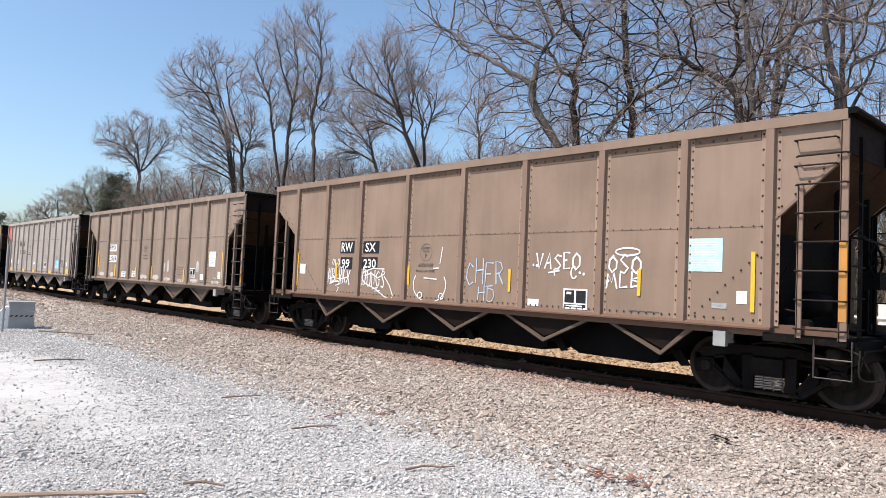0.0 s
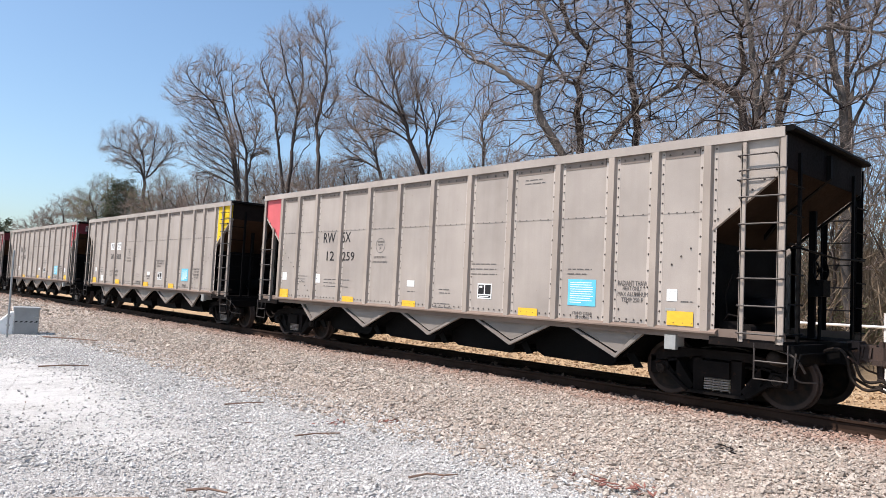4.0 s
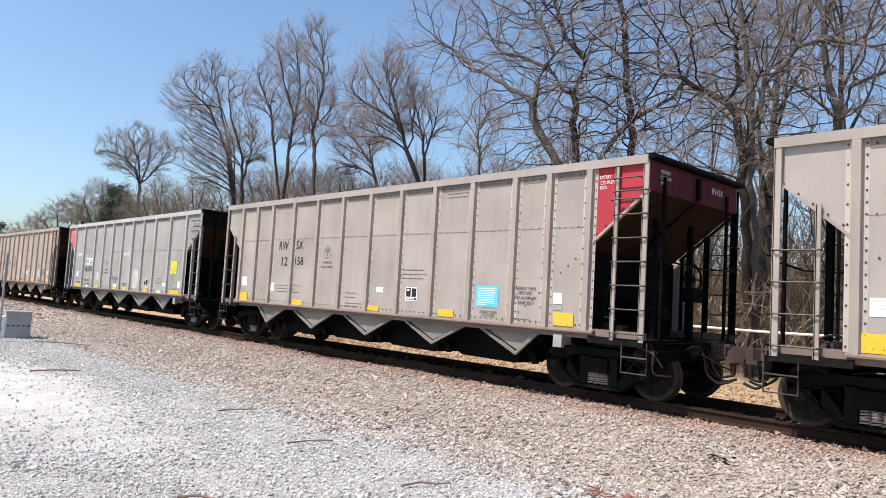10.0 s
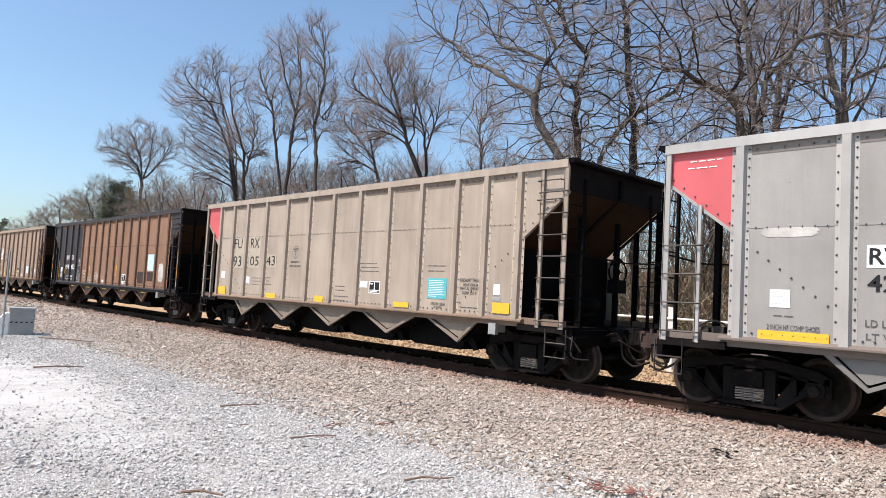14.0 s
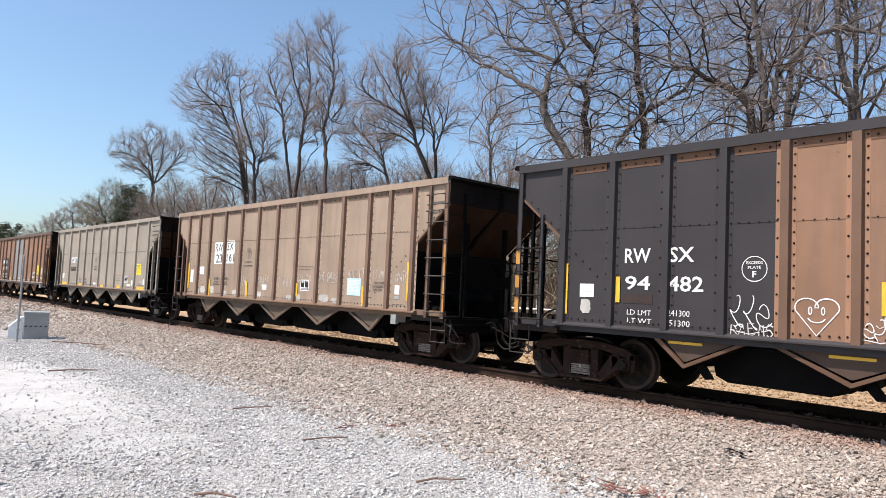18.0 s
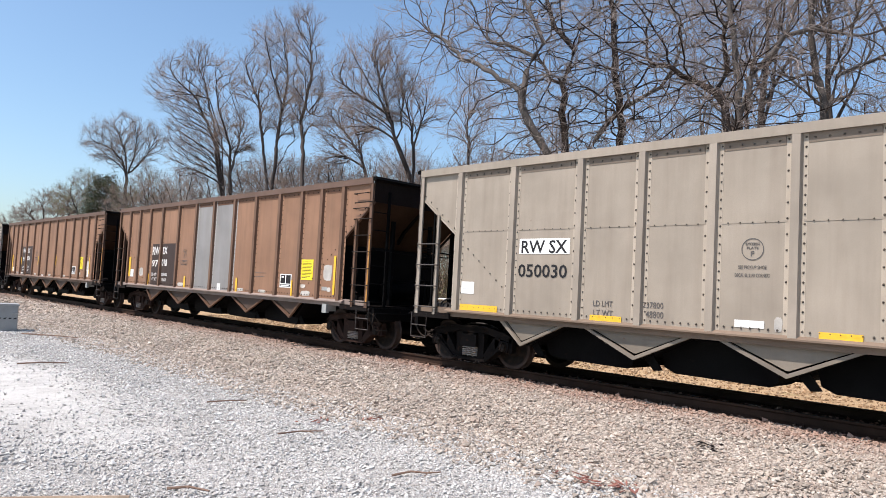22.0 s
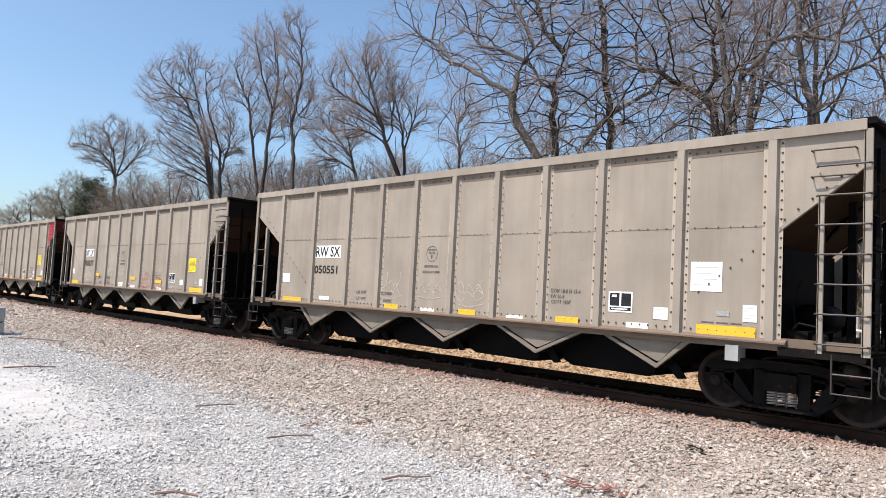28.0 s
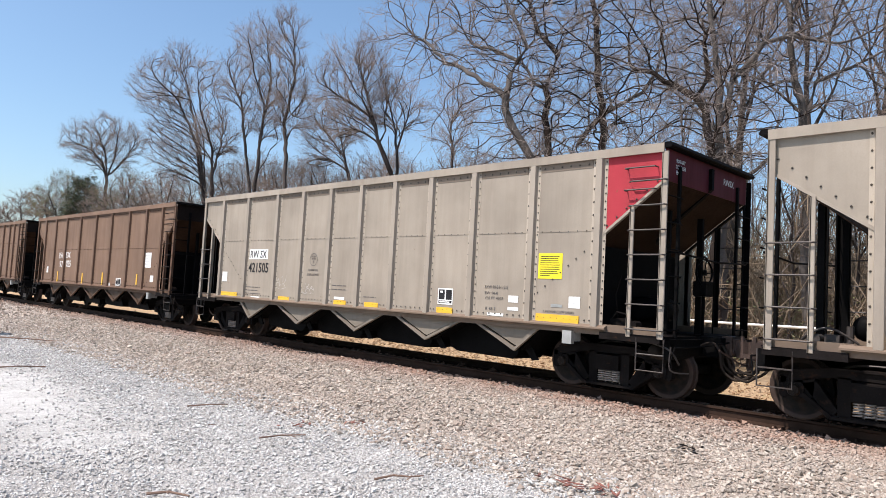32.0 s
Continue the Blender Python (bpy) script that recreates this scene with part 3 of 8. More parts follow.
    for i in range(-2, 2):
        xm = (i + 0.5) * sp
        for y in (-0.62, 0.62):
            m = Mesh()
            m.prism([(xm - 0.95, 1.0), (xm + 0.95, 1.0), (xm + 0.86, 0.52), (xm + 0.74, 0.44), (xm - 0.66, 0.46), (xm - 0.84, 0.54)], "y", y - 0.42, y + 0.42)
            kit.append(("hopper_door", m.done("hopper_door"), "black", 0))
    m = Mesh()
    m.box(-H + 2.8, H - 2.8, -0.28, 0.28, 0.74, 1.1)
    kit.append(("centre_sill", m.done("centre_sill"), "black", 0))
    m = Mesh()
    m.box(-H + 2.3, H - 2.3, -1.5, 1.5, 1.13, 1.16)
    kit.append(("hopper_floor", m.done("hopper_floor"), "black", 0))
    return kit


# trucks: meshes shared by all cars
def truck_kit():
    k = {}
    for side in (-1, 1):
        m = Mesh()
        y0, y1 = side * 1.0 - 0.06, side * 1.0 + 0.06
        lip = (side * 1.0 - 0.1, side * 1.0 + 0.1)
        # arched top member, pedestal jaws, slanting lower members, spring seat and columns
        m.prism([(-1.07, 0.6), (-0.92, 0.68), (-0.45, 0.76), (0.45, 0.76), (0.92, 0.68), (1.07, 0.6), (1.07, 0.5), (0.9, 0.54), (0.45, 0.63), (-0.45, 0.63), (-0.9, 0.54), (-1.07, 0.5)], "y", y0, y1)
        m.prism([(-0.95, 0.68), (-0.45, 0.765), (0.45, 0.765), (0.95, 0.68), (0.95, 0.655), (0.45, 0.735), (-0.45, 0.735), (-0.95, 0.655)], "y", *lip)
        for e in (-1, 1):
            m.prism([(e * 1.09, 0.6), (e * 1.09, 0.34), (e * 1.04, 0.3), (e * 1.0, 0.34), (e * 1.0, 0.58)], "y", y0, y1)
            m.prism([(e * 0.79, 0.58), (e * 0.79, 0.34), (e * 0.74, 0.29), (e * 0.66, 0.36), (e * 0.64, 0.6)], "y", y0, y1)
            m.prism([(e * 0.8, 0.52), (e * 0.62, 0.56), (e * 0.36, 0.21), (e * 0.46, 0.11)], "y", y0, y1)
            m.prism([(e * 0.81, 0.36), (e * 0.78, 0.41), (e * 0.43, 0.145), (e * 0.45, 0.1)], "y", *lip)
            m.box(min(e * 0.215, e * 0.37), max(e * 0.215, e * 0.37), y0, y1, 0.15, 0.65)
        m.prism([(-0.48, 0.1), (0.48, 0.1), (0.46, 0.155), (-0.46, 0.155)], "y", y0, y1)
        m.prism([(-0.47, 0.1), (0.47, 0.1), (0.45, 0.14), (-0.45, 0.14)], "y", *lip)
        k[side] = m.done("side_frame")
    m = Mesh()
    m.prism([(-1.12, 0.36), (-0.3, 0.36), (0.3, 0.36), (1.12, 0.36), (1.12, 0.6), (0.3, 0.76), (-0.3, 0.76), (-1.12, 0.6)], "x", -0.21, 0.21)
    k["bolster"] = m.done("bolster")
    m = Mesh()
    m.smooth = True
    pts = [(0.064 * math.cos(a), 0.064 * math.sin(a), a / (2 * math.pi) * 0.037) for a in frange(0, 2 * math.pi * 5.2, 0.9)]
    m.tube(pts, 0.0135, 4)
    k["spring"] = m.done("spring")
    m = Mesh()
    prof = [(h, r * (WHEEL_R / 0.457 if r > 0.25 else 1)) for h, r in [(-1.13, 0.02), (-1.13, 0.07), (-1.1, 0.085), (-0.93, 0.085), (-0.93, 0.075), (-0.8, 0.075), (-0.79, 0.11), (-0.785, 0.13), (-0.77, 0.2), (-0.775, 0.33), (-0.79, 0.385), (-0.8, 0.44), (-0.795, 0.457), (-0.7, 0.46), (-0.69, 0.485), (-0.665, 0.485), (-0.66, 0.4), (-0.69, 0.34), (-0.68, 0.15), (-0.65, 0.1), (-0.6, 0.08)]]
    m.turned(prof + [(-h, r) for h, r in reversed(prof)], 22)
    for y in (-1.135, 1.135):
        for a in range(3):
            m.turned([(y - 0.012, 0.016), (y + 0.012, 0.016)], 6, (0.048 * math.cos(a * 2.094), 0, 0.048 * math.sin(a * 2.094)))
    me = m.done("wheelset")
    k["wheelset"] = me
    m = Mesh()
    for q in (-0.82, 0.68):
        m.prism([(0.62, 0.5), (0.5, 0.62), (0.46, 0.4), (0.53, 0.28)], "y", q, q + 0.14)
    m.box(0.47, 0.53, -0.8, 0.8, 0.4, 0.47)
    k["brake_beam"] = m.done("brake_beam")
    m = Mesh()
    m.bent([(-0.5, -0.8, 0.7), (-0.2, -0.82, 0.8), (0.3, -0.82, 0.8), (0.62, -0.8, 0.66)], 0.016, 6)
    m.tube([(-0.62, -0.72, 0.62), (0.62, -0.72, 0.5)], 0.022, 6)
    k["brake_rigging"] = m.done("brake_rigging")
    m = Mesh()
    m.prism([(-0.11, 0.33), (0.11, 0.33), (0.13, 0.46), (0.1, 0.53), (-0.1, 0.53), (-0.13, 0.46)], "y", -0.09, 0.09)
    k["bearing_adapter"] = m.done("bearing_adapter")
    return k


TRUCK = truck_kit()
KITS = {s: body_kit(s) for s in POSTS}
CARS, WHEELS = [], []


def truck(car, x, cast):
    b = put("truck", TRUCK["bolster"], cast, car, "sooty cast steel truck under the car", pose(x, 0, RAIL_Z))
    for side in (-1, 1):
        put("side_frame", TRUCK[side], cast, b)
        for dx in (-0.13, 0.0, 0.13):
            put("spring", TRUCK["spring"], COIL, b, "", pose(dx, side * 1.03, 0.165))
    put("brake_beam", TRUCK["brake_beam"], STEEL, b)
    put("brake_beam", TRUCK["brake_beam"], STEEL, b, "", pose(0, 0, 0, 0, 0, 180))
    put("brake_rigging", TRUCK["brake_rigging"], RUNG, b)
    for dx in (-0.89, 0.89):
        w = put("wheelset", TRUCK["wheelset"], WHEEL, b, "steel wheels on an axle", pose(dx, 0, WHEEL_R))
        WHEELS.append((w, dx))
        for side in (-1, 1):
            put("bearing_adapter", TRUCK["bearing_adapter"], cast, b, "", pose(dx, side * 1.0, 0.0))


def car(style, right, label, colours):
    """One hopper car whose leading body end stands at right on the track at the start."""
    L = POSTS[style][0]
    c = empty("hopper_car", label, "rail car", "cars of the coal train")
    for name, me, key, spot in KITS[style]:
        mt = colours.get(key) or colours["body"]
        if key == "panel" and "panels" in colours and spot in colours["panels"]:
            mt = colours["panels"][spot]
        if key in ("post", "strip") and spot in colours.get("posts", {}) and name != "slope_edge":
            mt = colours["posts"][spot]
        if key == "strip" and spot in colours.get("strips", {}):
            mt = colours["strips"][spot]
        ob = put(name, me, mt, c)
        if name == "riveting":
            tagged(ob, kind="stuff")
    for e in (-1, 1):
        truck(c, e * (L / 2 - 1.12), colours.get("cast", STEEL))
    CARS.append((c, right - L / 2))
    return c

# ---- the cars, from the head of what is seen to its tail ----
def livery(base, dirt=0.35, post=None, chord=None, sill=None, name="car_paint", **kw):
    base, post, chord, sill = (c and sc(c, 1.01) for c in (base, post, chord, sill))
    body = paint(name, base, dirt=dirt, **{k: v for k, v in kw.items() if k in ("grime", "rust", "rust_at", "rough")})
    plate, edge = (0.66, 0.62) if base[2] > 0.22 else (0.38, 0.45)  # chutes take the body paint darkened for shade under the sill, pale cars less
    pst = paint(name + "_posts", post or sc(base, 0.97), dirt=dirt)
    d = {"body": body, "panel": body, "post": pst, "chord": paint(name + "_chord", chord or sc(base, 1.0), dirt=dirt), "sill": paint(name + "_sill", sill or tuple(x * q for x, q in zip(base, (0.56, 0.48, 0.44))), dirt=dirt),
         # bolts: post paint darkened to stand for each head's small shadow
         "strip": paint(name + "_flange", sc(base, 1.25), dirt=dirt * 0.5), "rivet": plain(name + "_bolts", sc(post or base, 0.26), 0.6, 0, 0.3, 20, 0.1), "lip": paint(name + "_upper_lip", tuple(x * q for x, q in zip(base, (0.62, 0.58, 0.56))), dirt=dirt), "end": DARKSHEET, "slope": SLOPE, "black": BLACK, "deck": STEEL, "rusty": RUSTY, "step": RUNG, "hose": HOSE, "bright": BRIGHT, "ladder": pst, "rung": RUNG, "chute": paint(name + "_chute", sc(base, plate), dirt=dirt), "flange": paint(name + "_chute_edge", sc(base, edge), dirt=dirt)}
    d.update({k: v for k, v in kw.items() if k in d or k in ("panels", "cast")})
    return d


# chute brown with dirt and the sill's shade in one colour
CHUTE = paint("dirty_brown_shaded_chute", (0.085, 0.057, 0.044), dirt=0.4)
TAUPE = livery((0.26, 0.187, 0.138), 0.3, chute=DARKSHEET, rung=HOSE, post=(0.235, 0.162, 0.12), sill=(0.15, 0.09, 0.062), name="taupe_brown_paint")
GREYB = livery((0.285, 0.218, 0.17), 0.5, post=(0.22, 0.168, 0.125), sill=(0.2, 0.148, 0.112), name="grey_brown_paint")
SILVER = livery((0.36, 0.32, 0.285), 0.16, post=(0.355, 0.305, 0.262), name="warm_silver_paint")
GREY = livery((0.335, 0.32, 0.298), 0.22, post=(0.40, 0.385, 0.36), chord=(0.44, 0.43, 0.41), name="plain_grey_paint")
TAN = livery((0.39, 0.325, 0.26), 0.3, post=(0.36, 0.295, 0.235), name="tan_paint")
BROWN = livery((0.265, 0.152, 0.096), 0.45, post=(0.16, 0.094, 0.062), chord=(0.13, 0.085, 0.065), sill=(0.19, 0.135, 0.105), name="brown_paint", rung=HOSE, cast=CAST, chute=CHUTE)
ROSY = livery((0.335, 0.252, 0.186), 0.36, post=(0.19, 0.12, 0.086), name="pinkish_tan_paint", cast=CAST)
STONE = livery((0.328, 0.284, 0.23), 0.3, post=(0.332, 0.288, 0.236), name="stone_grey_paint")
DARKBROWN = livery((0.2, 0.128, 0.088), 0.3, post=(0.15, 0.09, 0.06), sill=(0.13, 0.08, 0.055), name="dark_brown_paint", rung=HOSE)
BLACKP = paint("faded_black_paint", (0.046, 0.042, 0.044), (0.05, 0.043, 0.038), 0.3)
GREYP = paint("grey_replacement_panel", (0.255, 0.25, 0.243), dirt=0.15)
GREYS = paint("bare_metal_flange", (0.42, 0.4, 0.38), dirt=0.15)
YELLOWP = paint("yellow_end_paint", (0.75, 0.52, 0.02), dirt=0.15)


def variant(d, **kw):
    e = dict(d)
    e.update(kw)
    return e


TRAIN = [
    ("nine", -2.92, "taupe brown coal hopper car covered in white graffiti tags", TAUPE),
    ("eleven_even", -18.87, "grey brown coal hopper car with chalky patches along the sill", GREYB),
    ("thirteen", -34.98, "silver grey aluminium coal hopper car with a blue notice sticker", variant(SILVER, panels={0: PINK})),
    ("thirteen", -51.27, "silver grey coal hopper car with a yellow end panel", variant(SILVER, panels={13: YELLOWP})),
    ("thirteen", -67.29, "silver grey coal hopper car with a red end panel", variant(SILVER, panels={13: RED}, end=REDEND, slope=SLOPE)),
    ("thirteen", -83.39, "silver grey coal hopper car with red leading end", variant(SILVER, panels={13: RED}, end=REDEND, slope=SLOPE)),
    ("eleven", -99.48, "grey coal hopper car with red rear corner and paint patches", variant(GREY, panels={0: PINK})),
    ("thirteen", -115.80, "tan coal hopper car with red rear corner and teal sticker", variant(TAN, panels={0: PINK})),
    ("sixteen", -132.08, "brown coal hopper car with black rear panels", variant(BROWN, panels={**{i: BLACKP for i in range(5)}, 16: BLACKP}, chord=BLACKP, sill=BLACKP, ladder=BLACKP, posts={i: BLACKP for i in range(4)})),
    ("thirteen", -149.63, "pinkish tan coal hopper car with brown posts and chalk graffiti", ROSY),
    ("eleven", -165.67, "stone grey coal hopper car with a yellow notice sticker", STONE),
    ("long", -181.78, "brown coal hopper car with two grey replacement panels", variant(BROWN, panels={6: GREYP, 7: GREYP}, strips={5: GREYS, 6: GREYS, 7: GREYS}, sill=paint("dusty_mauve_sill", (0.25, 0.2, 0.175), dirt=0.4))),
    ("long", -199.06, "brown coal hopper car with a dark number panel", BROWN),
    ("eleven_even", -216.37, "stone grey coal hopper car with a white notice sticker", STONE),
    ("eleven_even", -232.56, "stone grey coal hopper car with red scrawled graffiti", STONE),
    ("eleven", -248.55, "stone grey coal hopper car with a red leading end", variant(STONE, panels={11: RED}, end=REDEND, slope=SLOPE)),
    ("nine", -265.01, "dark brown coal hopper car with a white notice sticker", DARKBROWN),
    ("thirteen", -281.18, "dark brown coal hopper car with rusty posts", DARKBROWN),
    ("eleven", -297.4, "brown coal hopper car near the tail of the view", DARKBROWN),
]
FLEET = [car(*row) for row in TRAIN]


# ---- ground and track ----
def lift(x, y):
    """The ground's height: a level gravel yard, the ballast bank, a dirt strip behind it and a low wooded rise."""
    d = abs(y - TRACK_Y)
    if y < TRACK_Y:
        z = -0.07 if d < 1.75 else (-0.07 - 0.22 * min(1.0, (d - 1.75) / 2.6))
    else:
        z = -0.08 if d < 1.75 else (-0.08 - 0.31 * min(1.0, (d - 1.75) / 1.6))
        z += 1.5 * min(1.0, max(0.0, (d - 10.5) / 14)) + 2.5 * min(1.0, max(0.0, (d - 24) / 40)) + 6.0 * min(1.0, max(0.0, (d - 26) / 60)) * min(1.0, max(0.0, (x + 75) / 45))
    return z


def ground():
    xs = sorted(set([round(v, 2) for v in frange(-34, 6, 0.4)] + [-3000, -1500, -800, -400, -250, -160, -110, -80, -60, -50, -42, 9, 14, 22, 40, 80, 160, 400, 1500, 3000]))
    ys = sorted(set([round(v, 2) for v in frange(-2, 20, 0.3)] + [-3000, -1500, -500, -200, -80, -30, -12, -6, 23, 27, 32, 40, 60, 100, 200, 500, 1500, 3000]))
    m = Mesh()
    for x in xs:
        for y in ys:
            m.v.append((x, y, lift(x, y) + 0.035 * (noise.noise((x * 0.35, y * 0.35, 3.1))) + 0.015 * noise.noise((x * 1.4, y * 1.4, 8.0)) * (1 if abs(y - TRACK_Y) > 1.5 else 0.4)))
    n = len(ys)
    m.f = [(i * n + j, (i + 1) * n + j, (i + 1) * n + j + 1, i * n + j + 1) for i in range(len(xs) - 1) for j in range(n - 1)]
    m.smooth = True
    return m.done("ground", False)


def ground_surface():
    k = Nodes("gravel_and_dirt")
    p = k.coords(world_space=True)
    sep = k.n("SeparateXYZ", Vector=p)
    wob = k.ramp(k.noise(p, 0.5, 5, 0.65), 0.2, 0.8, -1.0, 1.0)
    y = k.math("ADD", sep.outputs[1], wob)
    cell = k.n("TexVoronoi", Vector=p, Scale=62.0)
    rim = k.n("TexVoronoi", Vector=p, Scale=62.0)
    rim.feature = "DISTANCE_TO_EDGE"
    # cell edges darkened: shade between the stones put into the colour
    gap = k.ramp(rim.outputs["Distance"], 0.0, 0.12, 0.3, 1.0)
    tone = k.n("SeparateColor", Color=cell.outputs["Color"]).outputs[0]
    big = k.noise(p, 0.8, 4)
    lot = k.mix(tone, (0.42, 0.405, 0.385), (0.76, 0.74, 0.705))
    lot = k.mix(k.ramp(big, 0.4, 0.62, 0, 0.35), lot, (0.38, 0.355, 0.32))
    bal = k.mix(tone, (0.3, 0.24, 0.195), (0.74, 0.64, 0.55))
    dirt = k.mix(k.ramp(k.noise(p, 2.2, 8, 0.7), 0.3, 0.7), (0.36, 0.225, 0.115), (0.54, 0.395, 0.24))
    dirt = k.mix(k.ramp(k.noise(p, 0.9, 4), 0.6, 0.72, 0, 0.5), dirt, (0.28, 0.26, 0.11))
    litter = k.mix(k.noise(p, 7.0, 7, 0.7), (0.09, 0.062, 0.035), (0.3, 0.22, 0.13))
    # a patch of pale crushed dust in the yard
    dx, dy = k.math("MULTIPLY", k.math("ADD", sep.outputs[0], 13.2), 0.17), k.math("MULTIPLY", k.math("ADD", sep.outputs[1], -2.7), 0.62)
    rr = k.math("ADD", k.math("MULTIPLY", dx, dx), k.math("MULTIPLY", dy, dy))
    dust = k.ramp(k.math("ADD", rr, k.math("MULTIPLY", wob, 0.55)), 0.3, 1.35, 0.8, 0.0)
    streak = k.noise(k.coords((2.6, 0.9, 1), world_space=True), 1.6, 7, 0.7)
    dust = k.math("MULTIPLY", dust, k.ramp(streak, 0.36, 0.56, 0.35, 1.0))
    lot, bal = k.mix(1.0, lot, gap, "MULTIPLY"), k.mix(1.0, bal, gap, "MULTIPLY")
    lot = k.mix(dust, lot, (0.62, 0.605, 0.578))
    mott = k.ramp(k.noise(p, 14, 8, 0.9), 0.33, 0.67, 0.2, 1.55)
    lot = k.mix(k.math("MULTIPLY", k.ramp(dust, 0.0, 0.8, 1.0, 0.25), 0.8), lot, k.mix(1.0, lot, mott, "MULTIPLY"))
    bal = k.mix(0.85, bal, k.mix(1.0, bal, mott, "MULTIPLY"))
    col = k.mix(k.ramp(y, 5.4, 6.7), lot, bal)
    col = k.mix(k.ramp(y, TRACK_Y + 1.9, TRACK_Y + 2.6), col, dirt)
    col = k.mix(k.ramp(y, TRACK_Y + 8, TRACK_Y + 11), col, litter)
    h = k.math("ADD", k.math("MULTIPLY", cell.outputs["Distance"], -0.8), k.math("MULTIPLY", k.noise(p, 60, 3), 0.3))
    k.bump(h, 0.75, 0.03)
    return k.out(col, 0.9)


GROUND_MAT = ground_surface()
tagged(put("ground", ground(), GROUND_MAT), "pale gravel yard, brown ballast bank and orange dirt", "ground", kind="structure")


def stones(name, material, label, n, x0, x1, y0, y1, size, seed, spread):
    """Loose broken stones, thinning away from the near end; one joined mesh."""
    rng = np.random.default_rng(seed)
    base = np.array([(1, 0, 0), (-1, 0, 0), (0, 1, 0), (0, -1, 0), (0, 0, 1), (0, 0, -1)], float) * 1.25
    fc = np.array([(0, 2, 4), (2, 1, 4), (1, 3, 4), (3, 0, 4), (2, 0, 5), (1, 2, 5), (3, 1, 5), (0, 3, 5)])
    nv = len(base)
    u = rng.random(n)
    x = x1 - (x1 - x0) * u ** spread
    y = y0 + (y1 - y0) * rng.random(n)
    y = y + rng.normal(0, 0.18, n)
    # few loose stones lie in the patch of pale dust
    keep = (((x + 13.2) / 5.6) ** 2 + ((y - 2.7) / 1.5) ** 2 + rng.normal(0, 0.35, len(x)) > 0.8) | (rng.random(n) < 0.015)
    x, y = x[keep], y[keep]
    n = len(x)
    s = size * np.exp(rng.normal(0, 0.3, n)) * (1 + 0.014 * np.abs(x))
    z = np.array([lift(a, b) + 0.035 * noise.noise((a * 0.35, b * 0.35, 3.1)) for a, b in zip(x, y)]) + s * 0.25
    q = rng.normal(size=(n, 4))
    q /= np.linalg.norm(q, axis=1)[:, None]
    w, i, j, k = q.T
    rot = np.stack([1 - 2 * (j * j + k * k), 2 * (i * j - k * w), 2 * (i * k + j * w), 2 * (i * j + k * w), 1 - 2 * (i * i + k * k), 2 * (j * k - i * w), 2 * (i * k - j * w), 2 * (j * k + i * w), 1 - 2 * (i * i + j * j)], 1).reshape(n, 3, 3)
    v = base[None] * (1 + rng.uniform(-0.35, 0.35, (n, nv, 1))) * rng.uniform(0.6, 1.15, (n, 1, 3)) * (s * 0.5)[:, None, None]
    v = np.einsum("nab,nkb->nka", rot, v)
    v[:, :, 2] *= 0.75
    v += np.stack([x, y, z], 1)[:, None, :]
    faces = (fc[None] + (np.arange(n) * nv)[:, None, None]).reshape(-1, 3)
    me = bpy.data.meshes.new(name)
    me.vertices.add(n * nv)
    me.vertices.foreach_set("co", v.reshape(-1))
    me.loops.add(faces.size)
    me.loops.foreach_set("vertex_index", faces.reshape(-1).astype(np.int32))
    me.polygons.add(len(faces))
    me.polygons.foreach_set("loop_start", np.arange(0, faces.size, 3, dtype=np.int32))
    me.update(calc_edges=True)
    me.shade_flat()
    me.materials.append(None)
    return tagged(put(name, me, material), label, "gravel", kind="stuff")


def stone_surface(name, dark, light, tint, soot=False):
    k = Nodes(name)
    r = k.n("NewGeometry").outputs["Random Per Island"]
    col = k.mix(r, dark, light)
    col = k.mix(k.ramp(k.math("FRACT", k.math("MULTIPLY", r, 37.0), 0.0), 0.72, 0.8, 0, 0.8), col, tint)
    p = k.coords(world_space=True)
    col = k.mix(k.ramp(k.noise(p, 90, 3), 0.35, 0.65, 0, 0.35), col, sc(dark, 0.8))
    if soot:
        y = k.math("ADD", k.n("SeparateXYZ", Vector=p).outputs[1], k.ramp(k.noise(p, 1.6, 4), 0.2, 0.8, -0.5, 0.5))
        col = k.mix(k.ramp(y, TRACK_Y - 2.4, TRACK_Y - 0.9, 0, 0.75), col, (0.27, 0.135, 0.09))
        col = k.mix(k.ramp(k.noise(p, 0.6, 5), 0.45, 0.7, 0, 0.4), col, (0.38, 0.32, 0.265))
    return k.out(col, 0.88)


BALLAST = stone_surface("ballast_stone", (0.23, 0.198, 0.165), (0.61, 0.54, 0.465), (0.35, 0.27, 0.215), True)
YARD = stone_surface("yard_stone", (0.34, 0.33, 0.315), (0.76, 0.745, 0.715), (0.4, 0.37, 0.34))


